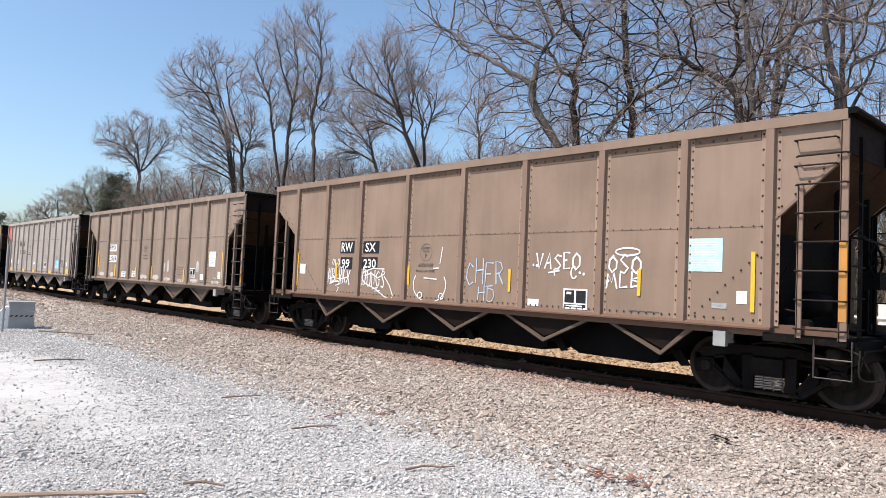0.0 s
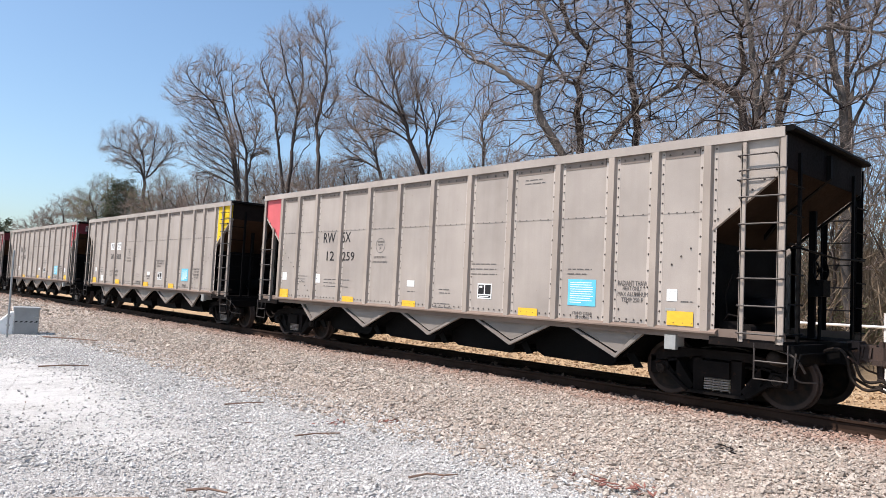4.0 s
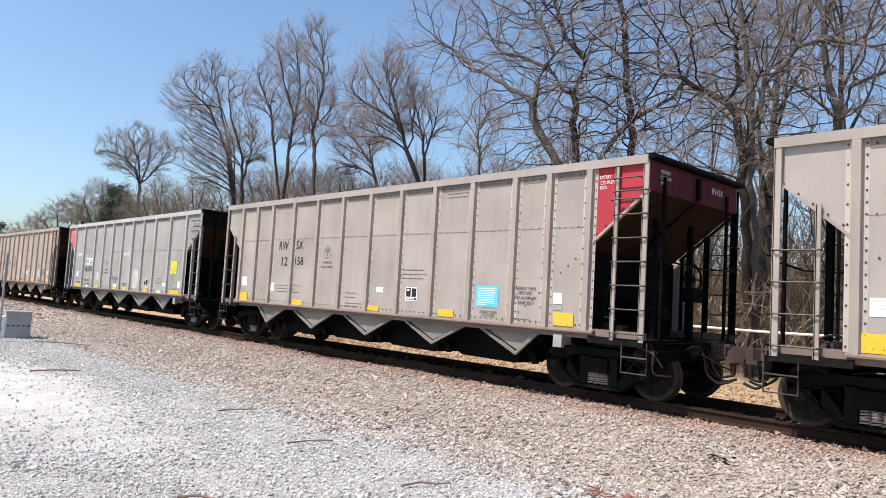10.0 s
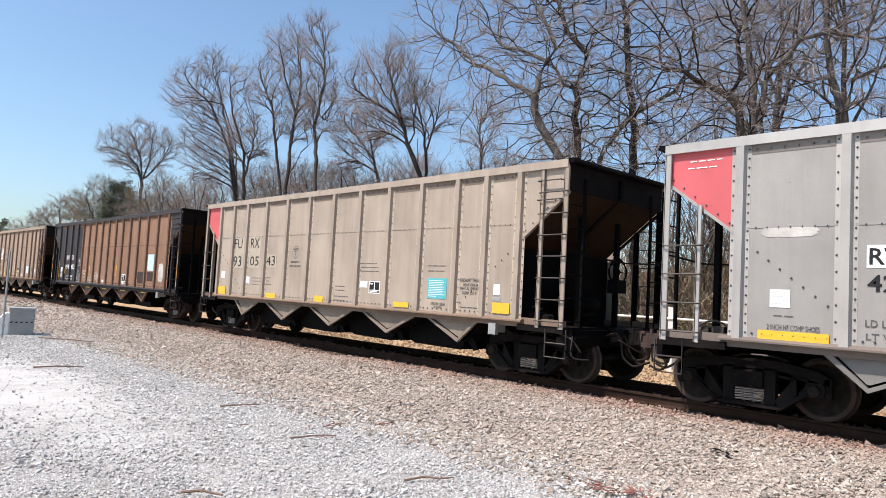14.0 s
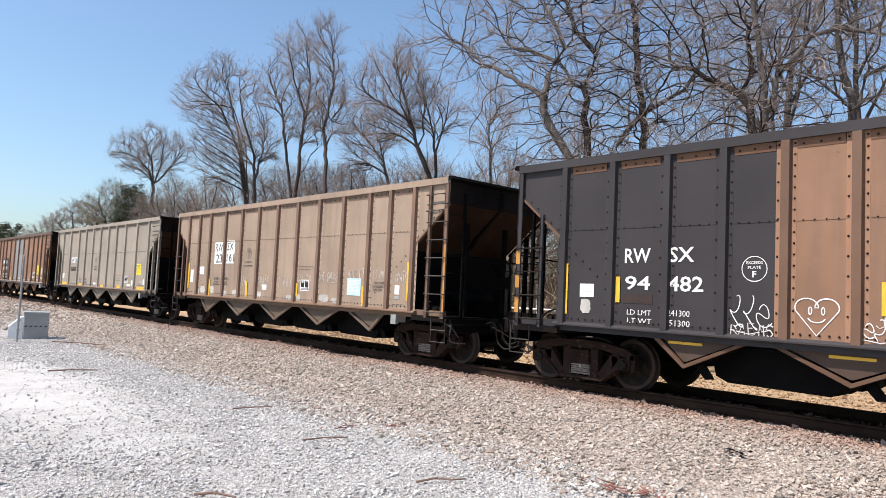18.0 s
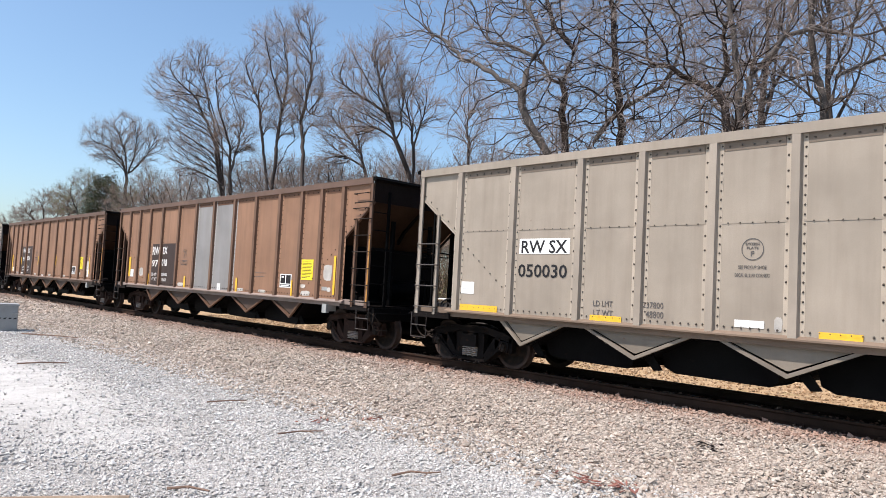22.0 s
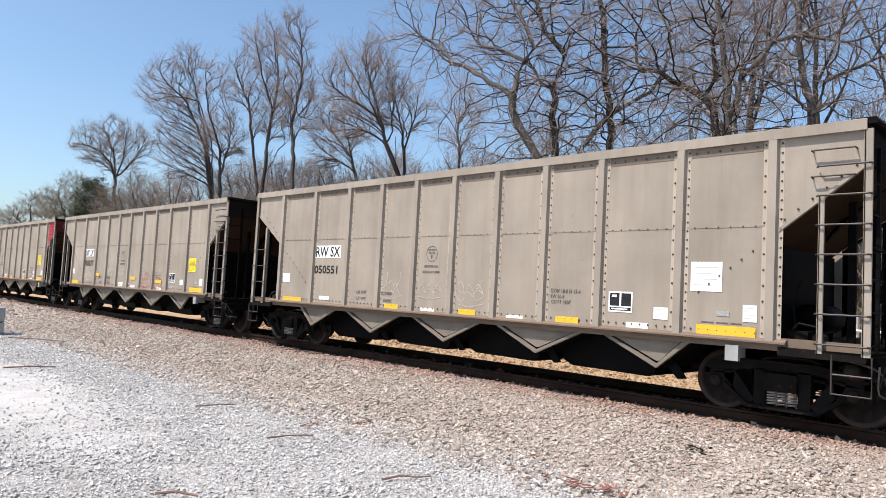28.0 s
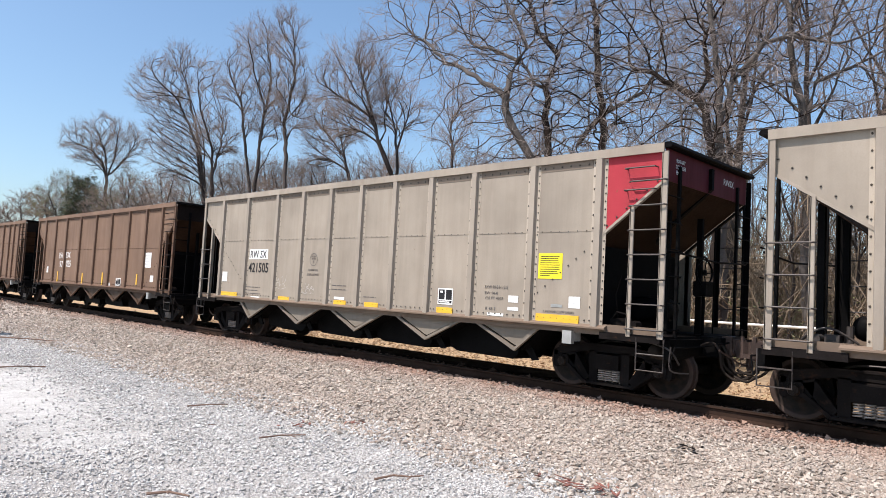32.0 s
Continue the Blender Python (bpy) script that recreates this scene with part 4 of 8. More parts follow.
def track():
    t = empty("railway_track", "rusty steel rails on dark wooden ties in brown ballast", "railway track", kind="structure")
    rail_mat = plain("rusty_rail_side", (0.045, 0.028, 0.021), 0.65, 0.2, 0.35, 10, 0.2)
    for s in (-1, 1):
        m = Mesh()
        y = TRACK_Y + s * 0.755
        m.prism([(y - 0.037, 0), (y + 0.037, 0), (y + 0.037, -0.03), (y + 0.01, -0.045), (y + 0.01, -0.13), (y + 0.075, -0.16), (y + 0.075, -0.172), (y - 0.075, -0.172), (y - 0.075, -0.16), (y - 0.01, -0.13), (y - 0.01, -0.045), (y - 0.037, -0.03)], "x", -420, 60)
        put("rail", m.done("rail"), rail_mat, t, "rusty steel rail", pose(0, 0, RAIL_Z))
        m = Mesh()
        m.box(-420, 60, y - 0.027, y + 0.027, 0.0, 0.004)
        put("running_band", m.done("running_band"), TREAD, t, "polished running band on the rail head", pose(0, 0, RAIL_Z))
    tie = Mesh().cbox(-0.115, 0.115, -1.3, 1.3, -0.36, -0.176, 0.012).done("tie")
    plate = Mesh()
    for s in (-1, 1):
        for o in (-0.13, 0.13):
            plate.box(-0.1, 0.1, s * 0.755 + o - 0.06, s * 0.755 + o + 0.06, -0.178, -0.166)
            for dx in (-0.05, 0.05):
                plate.box(dx - 0.012, dx + 0.012, s * 0.755 + o * 0.72 - 0.015, s * 0.755 + o * 0.72 + 0.015, -0.17, -0.13)
    plate = plate.done("tie_plates")
    tie_mat = plain("creosoted_tie", (0.06, 0.045, 0.035), 0.85, 0, 0.35, 7, 0.6)
    for i in range(150):
        x = 8 - i * 0.5
        o = put("tie", tie, tie_mat, t, "", pose(x, TRACK_Y, RAIL_Z, 0, 0, random.uniform(-1, 1)))
        put("tie_plates", plate, rail_mat, o)
    m = Mesh()
    for i in range(500):
        x = 8 - 75 - i * 0.5
        m.box(x - 0.11, x + 0.11, TRACK_Y - 1.3, TRACK_Y + 1.3, -0.36, -0.176)
    tagged(put("far_ties", m.done("far_ties"), tie_mat, t, "", pose(0, 0, RAIL_Z)), kind="stuff")


track()
DIRT = stone_surface("sandy_dirt_lumps", (0.26, 0.175, 0.1), (0.54, 0.4, 0.26), (0.3, 0.19, 0.1))
stones("dirt_lumps", DIRT, "sandy lumps, pebbles and dead leaves behind the track", 9000, -34, 8, TRACK_Y + 1.9, TRACK_Y + 8.5, 0.06, 8, 1.1)
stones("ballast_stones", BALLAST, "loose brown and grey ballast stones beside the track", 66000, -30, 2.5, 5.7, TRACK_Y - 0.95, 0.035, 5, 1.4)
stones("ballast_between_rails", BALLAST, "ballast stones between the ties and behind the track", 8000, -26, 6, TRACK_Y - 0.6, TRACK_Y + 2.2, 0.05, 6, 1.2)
stones("yard_gravel", YARD, "pale grey crushed gravel of the yard", 84000, -24, 0.0, 1.2, 6.6, 0.023, 7, 1.6)
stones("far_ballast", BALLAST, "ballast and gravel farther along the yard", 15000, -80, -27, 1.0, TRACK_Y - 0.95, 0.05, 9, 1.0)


# ---- trees ----
BARK = plain("grey_brown_bark", (0.065, 0.051, 0.044), 0.9, 0, 0.35, 6, 0.8)
TWIG = plain("tan_grey_twigs", (0.29, 0.228, 0.19), 0.85, 0, 0.25, 3, 0.2)
BUDS = plain("young_leaf_buds", (0.26, 0.2, 0.1), 0.7, 0, 0.3, 3, 0.1)
GREENS = plain("spring_leaves", (0.2, 0.22, 0.085), 0.7, 0, 0.35, 3, 0.1)
NEEDLES = plain("dark_evergreen_leaves", (0.06, 0.075, 0.035), 0.75, 0, 0.35, 3, 0.1)
BRUSH = plain("dry_brush", (0.2, 0.15, 0.1), 0.9, 0, 0.35, 3, 0.2)


class Grown:
    """Branches of one tree, gathered by thickness: wood and twigs, and small leaves at the tips."""

    def __init__(self, seed):
        self.r = random.Random(seed)
        self.wood, self.twig, self.leaf = Mesh(), Mesh(), Mesh()

    def side(self, d):
        r = self.r
        v = Vector((r.gauss(0, 1), r.gauss(0, 1), r.gauss(0, 1)))
        return (v - d * v.dot(d)).normalized()

    def branch(self, p, d, length, r0, level, rule):
        r = self.r
        n = (7, 5, 3, 2, 1)[min(level, 4)]
        k = (8, 5, 3, 3, 3)[min(level, 4)]
        pts, dirs = [p], []
        bend = rule["bend"] * (0.6 + 0.4 * level)
        for i in range(n):
            d = (d + self.side(d) * bend * r.random() + Vector((0, 0, rule["up"] * (1 if level else 0.4)))).normalized()
            dirs.append(d)
            p = p + d * (length / n)
            pts.append(p)
        taper = rule["taper"] if level == 0 else 0.3
        rs = [r0 * (1 - (1 - taper) * i / n) for i in range(n + 1)]
        if level >= 4:
            u = self.side(dirs[0]) * r0
            self.twig.quad(pts[0] - u, pts[0] + u, pts[-1] + u * 0.4, pts[-1] - u * 0.4)
        else:
            (self.wood if level < 2 else self.twig).tube(pts, rs, k, False)
        self.sprout(pts, rs, length, level, rule)

    def sprout(self, pts, rs, length, level, rule):
        r = self.r
        if level >= len(rule["count"]):
            if rule["leaf"] and r.random() < rule["leaf"]:
                self.leaves(pts[-1], rule["leaf_size"], rule.get("leaf_n", 3))
            return
        n = len(pts) - 1
        cnt = rule["count"][level]
        for j in range(cnt):
            f = rule["from"][level] + (1 - rule["from"][level]) * (j + r.random()) / cnt
            i = min(n - 1, int(f * n))
            a = f * n - i
            q = pts[i].lerp(pts[i + 1], a)
            d = (pts[i + 1] - pts[i]).normalized()
            ang = radians(rule["angle"][level] * r.uniform(0.65, 1.25))
            nd = (d * math.cos(ang) + self.side(d) * math.sin(ang)).normalized()
            ln = length * rule["len"][level] * r.uniform(0.55, 1.15) * ((1.15 - 0.55 * f) if level or rule["trunk"] > 0.6 else 1.0)
            rr = max(0.005 + 0.003 * (4 - level), (rs[i] * 0.5) * r.uniform(0.6, 0.95))
            rr = min(rr, (9, 0.15, 0.034, 0.016, 0.0115)[min(level + 1, 4)])
            self.branch(q, nd, ln, rr, level + 1, rule)

    def leaves(self, p, size, n=3):
        r = self.r
        for _ in range(n):
            q = p + Vector((r.gauss(0, size), r.gauss(0, size), r.gauss(0, size)))
            u, w = self.side(Vector((0, 0, 1))), Vector((r.gauss(0, 1), r.gauss(0, 1), r.gauss(0, 1))).normalized()
            s = size * r.uniform(0.5, 1.0)
            self.leaf.quad(q - u * s, q + w * s * 0.5, q + u * s, q - w * s * 0.5)

    def build(self, name):
        out = {}
        self.wood.smooth = True
        for key, m in (("trunk", self.wood), ("twig_crown", self.twig), ("leaves", self.leaf)):
            if m.f:
                out[key] = m.done(name + "_" + key, False)
        return out


def rule(count=(9, 8, 7, 6), angle=(45, 48, 50, 45), length=(0.55, 0.48, 0.45, 0.45), start=(0.35, 0.2, 0.15, 0.1), bend=0.3, up=0.06, leaf=0.0, leaf_size=0.04, taper=0.5, trunk=0.4):
    return {"count": count, "angle": angle, "len": length, "from": start, "bend": bend, "up": up, "leaf": leaf, "leaf_size": leaf_size, "taper": taper, "trunk": trunk}


def colonize(chains, pull, seed, step=0.45, kill=0.65, reach=4.0, up=0.12, on=0.5, wild=0.12, low=-1.0, rise=0.0):
    """Grow a skeleton from given chains of points towards scattered points of a crown; returns places and parents."""
    rng = np.random.default_rng(seed)
    pos, par = [], []
    for start, chain in chains:
        last = start
        for p in chain:
            pos.append(np.array(p, float))
            par.append(last)
            last = len(pos) - 1
    pull = np.array(pull, float)
    best, near = np.full(len(pull), 1e9), np.zeros(len(pull), int)
    fresh, tried = list(range(len(pos))), {}
    for _ in range(90):
        if not len(pull) or not fresh:
            break
        q = np.array([pos[i] for i in fresh])
        gap = pull[:, None, :] - q[None]
        d = np.linalg.norm(gap, axis=2)
        if rise:  # branches climb: a place is sought from below
            d = d + 1.2 * np.maximum(0.0, rise * np.hypot(gap[:, :, 0], gap[:, :, 1]) - gap[:, :, 2])
        j = d.argmin(1)
        dm = d[np.arange(len(pull)), j]
        better = dm < best
        best[better], near[better] = dm[better], np.array(fresh)[j[better]]
        keep = best > kill
        pull, best, near = pull[keep], best[keep], near[keep]
        fresh = []
        for i in np.unique(near[best < reach]):
            sel = (near == i) & (best < reach)
            v = ((pull[sel] - pos[i]) / best[sel][:, None]).mean(0) + rng.normal(0, wild, 3) + np.array((0, 0, up))
            if par[i] >= 0:
                b = pos[i] - pos[par[i]]
                v = v + b * (on / max(1e-6, np.linalg.norm(b)))
            v /= max(1e-6, np.linalg.norm(v))
            if v[2] < low:
                v[2] = low
                v /= np.linalg.norm(v)
            if any(np.dot(v, w) > 0.93 for w in tried.get(i, [])):
                if len(tried[i]) > 3:
                    continue
            tried.setdefault(i, []).append(v)
            pos.append(pos[i] + v * step * rng.uniform(0.8, 1.15))
            par.append(int(i))
            fresh.append(len(pos) - 1)
        if len(pos) > 7000:
            break
    return pos, par


def grow(name, pos, par, seed, tip=0.0085, thick=1.0, fine=3, floor=0.0, twig_len=0.6, leaf=0.0, wide=0.0075, tips=5, leaf_size=0.035):
    """Flesh a skeleton out: tapered limbs by the branches they carry, fine twigs at the ends, a few buds."""
    g = Grown(seed)
    r = g.r
    n = len(pos)
    kids = [[] for _ in range(n)]
    for i, p in enumerate(par):
        if p >= 0:
            kids[p].append(i)
    area = [0.0] * n
    for i in range(n - 1, -1, -1):
        area[i] = max(tip ** 2.35, area[i]) + (tip * 0.25) ** 2.35
        if par[i] >= 0:
            area[par[i]] += area[i]
    rad = [thick * a ** (1 / 2.35) for a in area]
    rad = [max(x, floor) if i < 3 else x for i, x in enumerate(rad)]
    todo = [(0, None)]
    while todo:
        i, foot = todo.pop()
        pts, rs = ([Vector(pos[foot])], [min(rad[i] * 1.1, rad[foot])]) if foot is not None else ([], [])
        while True:
            pts.append(Vector(pos[i]))
            rs.append(rad[i])
            ks = sorted(kids[i], key=lambda k: -rad[k])
            for k in ks[1:]:
                todo.append((k, i))
            if not ks:
                break
            i = ks[0]
        top = max(rs)
        # split where limbs turn to twigs
        cut = next((j for j, x in enumerate(rs) if x < 0.016), len(rs))
        if cut > 1:
            g.wood.tube(pts[:cut + 1], rs[:cut + 1], 8 if top > 0.1 else 5, False)
        if cut < len(rs) - 1:
            g.twig.tube(pts[max(0, cut - 0):], rs[max(0, cut - 0):], 3, False)
    mid = sum((Vector(p) for p in pos), Vector()) / n
    for i in range(n):
        if rad[i] > 0.035 or par[i] < 0:
            continue
        d = Vector(pos[i] - pos[par[i]]).normalized()
        away = (Vector(pos[i]) - mid).normalized()
        for _ in range(fine if not kids[i] else max(1, fine - 1 if rad[i] < 0.018 else 1)):
            # a straight shoot with finer twigs along it
            v = (d * r.uniform(0.5, 1.1) + g.side(d) * r.uniform(0.25, 0.8) + away * 0.4 + Vector((0, 0, 0.22))).normalized()
            p = Vector(pos[i]) - d * r.uniform(0, 0.3)
            ln = twig_len * r.uniform(0.6, 1.4)
            u = g.side(v) * wide * 1.25
            e = p + v * ln + g.side(v) * ln * 0.08
            g.twig.quad(p - u, p + u, e + u * 0.3)
            for _ in range(tips):
                q = p.lerp(e, r.uniform(0.15, 0.95))
                w = (v * r.uniform(0.8, 1.4) + g.side(v) * r.uniform(0.4, 0.8) + Vector((0, 0, 0.1))).normalized()
                u = g.side(w) * wide
                f = q + w * ln * r.uniform(0.25, 0.55)
                g.twig.quad(q - u, q + u, f)
                if leaf and r.random() < leaf:
                    g.leaves(f, leaf_size, 2)
    return g.build(name)


def fan_tree(seed, h, foot, rx, limbs, thick):
    """A bare tree whose straight limbs fan out of the trunk and fill a domed crown with ever finer twigs."""
    g = Grown(seed)
    r = g.r
    zc, rz = foot + (h - foot) * 0.52, (h - foot) * 0.5
    bumps = [(r.uniform(0, 6.28), r.uniform(0, 6.28)) for _ in range(3)]

    def room(p, d):
        """How far along d the crown reaches."""
        a = math.atan2(d.y, d.x)
        k = 1 + 0.12 * math.sin(2 * a + bumps[0][0]) + 0.13 * math.sin(3 * a + 4 * d.z + bumps[1][0]) + 0.09 * math.sin(7 * a + 5 * d.z)
        q, e = Vector((p.x / rx, p.y / rx, (p.z - zc) / rz)), Vector((d.x / rx, d.y / rx, d.z / rz))
        A, B, C = e.dot(e), q.dot(e), q.dot(q) - k * k
        D = B * B - A * C
        return (-B + math.sqrt(D)) / A if D > 0 else 0.4

    def shoot(p, d, ln, r0, level):
        n = (5, 4, 2, 1)[level]
        pts, rs = [p], [r0]
        for i in range(n):
            d = (d + g.side(d) * (0.24, 0.24, 0.2, 0.1)[level] * r.random() + Vector((0, 0, (0.05, 0.05, 0.03, 0.02)[level]))).normalized()
            p = p + d * (ln / n)
            pts.append(p)
            rs.append(r0 * (1 - 0.75 * (i + 1) / n))
            if (p.x / rx) ** 2 + (p.y / rx) ** 2 + ((p.z - zc) / rz) ** 2 > 0.84:
                break
        n = len(pts) - 1
        (g.wood if level == 0 else g.twig).tube(pts, rs, (6, 4, 3, 3)[level], False)
        gap = (0.47, 0.26, 0.145)[min(level, 2)]
        k = max(3, int(ln / gap))
        for j in range(k):
            f = 0.16 + 0.84 * ((j + r.random() * 0.9) / k) ** (0.72, 0.8, 0.85)[min(level, 2)]
            i = min(n - 1, int(f * n))
            q = pts[i].lerp(pts[i + 1], f * n - i)
            dd = (pts[i + 1] - pts[i]).normalized()
            ang = radians(r.uniform(30, 66) if f < 0.9 else r.uniform(5, 25))
            nd = (dd * math.cos(ang) + g.side(dd) * math.sin(ang) + Vector((0, 0, 0.04))).normalized()
            if level < 2:
                m = min(room(q, nd) * r.uniform(0.86, 1.0), ln * (0.5, 0.52)[level] * (1.05 - 0.3 * f) * r.uniform(0.65, 1.15))
                if m > 0.25:
                    shoot(q, nd, m, max(0.009, min(rs[i] * 0.6, (0.05, 0.02)[level])), level + 1)
            else:
                m = min(room(q, nd) + 0.2, r.uniform(0.25, 0.75))
                u = g.side(nd) * 0.0085
                g.twig.quad(q - u, q + u, q + nd * max(0.15, m))
                if r.random() < 0.012:
                    g.leaves(q + nd * m, 0.04)

    lean = Vector((r.gauss(0, 0.04), r.gauss(0, 0.04), 1)).normalized()
    top = zc + rz * 0.05
    stem = [Vector((0, 0, -0.3)) + lean * (top * i / 7) + Vector((r.gauss(0, 0.06), r.gauss(0, 0.06), 0)) for i in range(8)]
    rad = [thick * (1 - 0.8 * i / 7) for i in range(8)]
    g.wood.tube(stem, rad, 8, False)
    for j in range(limbs):
        f = 0.36 + 0.64 * (j + r.random() * 0.6) / limbs
        i = min(6, int(f * 7))
        p = stem[i].lerp(stem[i + 1], f * 7 - i)
        a = j * 2.4 + r.uniform(-0.4, 0.4)
        tilt = radians(r.uniform(8, 30) + 42 * (1 - f)) * min(1.1, 0.5 + rx / 8)
        d = Vector((math.cos(a) * math.sin(tilt), math.sin(a) * math.sin(tilt), math.cos(tilt)))
        shoot(p, d, room(p, d) * r.uniform(0.8, 0.97), max(rad[i], 0.1) * r.uniform(0.4, 0.6), 0)
    return g.build("bare_tree")


# height, crown foot, crown radius, limbs, trunk
SHAPES = {
    "wide": (18.0, 3.6, 5.6, 12, 0.28),
    "tall": (19.0, 4.5, 4.0, 10, 0.26),
    "slim": (19.0, 5.0, 2.2, 8, 0.18),
    "small": (10.0, 1.2, 2.5, 8, 0.1),
}
TREES = {}
for _i, (_k, (_h, _f, _rx, _n, _th)) in enumerate(SHAPES.items()):
    TREES[_k] = [fan_tree(300 + 11 * _i + _s, _h, _f, _rx, _n, _th) for _s in range(3 if _k in ("wide", "tall") else 2)]


def plant(kind, x, y, top, label="bare grey brown tree with fine twigs, budding in spring", bark=None):
    meshes = random.choice(TREES[kind])
    t = empty("tree", label, "tree", "trees behind the track")
    k = 1.03 * top / SHAPES[kind][0]
    put("trunk", meshes["trunk"], bark or BARK, t)
    tagged(put("twig_crown", meshes["twig_crown"], TWIG, t), kind="stuff")
    if "leaves" in meshes:
        tagged(put("bud_crown", meshes["leaves"], BUDS, t), kind="stuff")
    t.matrix_basis = Matrix.Translation((x, y, lift(x, y))) @ Matrix.Rotation(random.uniform(0, 6.28), 4, "Z") @ Matrix.Diagonal((k, k, k, 1))
    return t




def crowned(x, y, heading, stems, lobes, seed, label, n=1500, leaf=0.05, foliage=None, leaf_size=0.035):
    """A bare tree: given stems rise from the ground, and branches fill the rounded lobes of its crown."""
    rng = np.random.default_rng(seed)
    chains, flat = [], []
    for i, stem in enumerate(stems):
        drift = rng.uniform(-0.3, 0.3)
        z0 = stem[0][1]
        pts = [np.array((u, drift * (z - z0), z)) for u, z in stem]
        if i == 0:
            pts = [np.array((0.0, 0.0, lift(x, y) - 0.3)), np.array((stem[0][0] * 0.6, 0.0, (lift(x, y) + z0) / 2))] + pts
        fine = []
        for a, b in zip(pts, pts[1:]):
            k = max(1, int(np.linalg.norm(b - a) / 0.5))
            fine += [a + (b - a) * q / k + (rng.normal(0, 0.035, 3) if q else 0) for q in range(k)]
        fine.append(pts[-1])
        start = -1
        if i:
            start = int(np.argmin([np.linalg.norm(p - fine[0]) for p in flat]))
            fine = fine[1:]
        chains.append((start, fine))
        flat += fine
    size = np.array([a * a * b for _, _, a, b in lobes])
    pull = []
    for (u, z, a, b), m in zip(lobes, (n * size / size.sum()).astype(int)):
        d = rng.normal(0, 1, (m, 3))
        d /= np.linalg.norm(d, axis=1)[:, None]
        pull.append(d * (rng.random(m) ** 0.42)[:, None] * np.array((a, a * 1.05, b)) * 0.9 + np.array((u, 0.0, z - 0.2)))
    pos, par = colonize(chains, np.concatenate(pull), seed, 0.5, 0.45, 5.0, 0.1, 1.0, 0.08, -0.25, 0.18)
    me = grow("crowned_tree", pos, par, seed, tip=0.0075, thick=1.35, fine=3, twig_len=0.8, wide=0.0046, leaf=leaf, tips=7, leaf_size=leaf_size)
    t = empty("tree", label, "tree", "trees behind the track")
    put("trunk", me["trunk"], BARK, t)
    tagged(put("twig_crown", me["twig_crown"], TWIG, t), kind="stuff")
    if "leaves" in me:
        tagged(put("bud_crown", me["leaves"], foliage or BUDS, t), kind="stuff")
    t.matrix_basis = pose(x, y, 0, 0, 0, heading)


# foot, turn, stems as (across, height), crown lobes as (across, height, half width, half height)
crowned(-86.4, 30, 71, [[(0, 13), (-0.6, 15), (-1.8, 16.2), (-3.6, 16.8)], [(0, 13), (-0.3, 15.7), (-1.4, 18.3)], [(0, 13), (0.7, 15.8), (0.8, 18.7)], [(0.2, 13.3), (2.1, 16), (2.9, 18.1)]], [(-2.8, 17.4, 2.5, 2.4), (-0.4, 18.2, 2.8, 2.5), (2.1, 17.7, 2.6, 2.2), (-0.6, 15.8, 3.4, 2.0)], 401, "fan-shaped bare tree with a tan budding crown", 1500, 0.14)
crowned(-56.7, 28, 64, [[(-0.1, 8), (-1.2, 13.2), (-2.8, 16.5), (-4.6, 18)], [(-0.2, 9), (-1, 13.7), (-2.2, 18.1), (-2.8, 20.5)], [(0, 8), (-0.6, 13.4), (-1.8, 16.4), (-4.8, 16.7)], [(0, 8), (0.8, 11.9), (1.6, 13.5)]], [(-5, 18.1, 1.7, 2.7), (-3, 19.2, 1.7, 2.8), (-3.5, 16.2, 2.2, 2.7), (-2.6, 13, 2.6, 3.2)], 402, "many-stemmed bare tree leaning over the track", 2000)
crowned(-53.5, 27, 63, [[(0, 7), (-0.4, 12.3), (-1.5, 15.2), (-1.9, 17.8), (-1.2, 19.4)], [(-0.2, 10.4), (0.3, 12.8), (0.3, 14.7)], [(-0.3, 11.3), (1.4, 13.7)]], [(-1.1, 18, 1.4, 2.2), (-0.4, 13.9, 2, 2.8)], 403, "slender bare tree with a narrow crown", 1000)
crowned(-46.8, 27, 60, [[(-0.2, 7), (0, 12), (0.2, 14.7), (-0.8, 17.2), (-1.4, 19.8)], [(-0.1, 11.6), (0.1, 13.6), (0.5, 16.9), (0, 20.4)], [(-0.3, 7.5), (-1.2, 12.8), (-1.6, 15.3), (-2.5, 17)], [(-0.1, 9.4), (0.8, 11.7), (2, 12.9)]], [(-0.9, 19.6, 1.8, 2.4), (-2, 16.9, 1.4, 2.5), (0, 15.3, 2.1, 3.3)], 404, "tall bare tree with upright limbs and a domed crown", 1900)
crowned(-41.2, 26, 58, [[(0, 7), (-0.3, 12), (-0.8, 15.1), (-1.1, 17.9), (-1.3, 20.1)], [(-0.3, 13.2), (0.1, 16), (-0.1, 18.4)], [(-0.3, 12.8), (0.7, 14.5)]], [(-0.6, 18.7, 1.3, 2.4), (0, 14.6, 1.5, 3)], 405, "tall slim bare tree with a straight trunk", 1100)
crowned(-30.4, 26, 49, [[(0.6, 7), (-0.6, 9.7), (-1.5, 11.7), (-2.7, 13.4), (-3.6, 14.7)], [(-0.6, 9.6), (-1.3, 12), (-2, 14.2), (-2.4, 15.8)], [(-0.6, 9.9), (-0.4, 12.3), (-0.7, 14.9)], [(-1.5, 11.7), (-2.8, 12.4), (-4.4, 13.3)]], [(-3.5, 13.8, 1.3, 1.9), (-2.1, 14.4, 1.6, 1.9), (-1.1, 13.7, 1.2, 2.2), (-2.4, 11.8, 1.8, 1.7)], 406, "bare tree with a broad round fan of limbs", 1900)
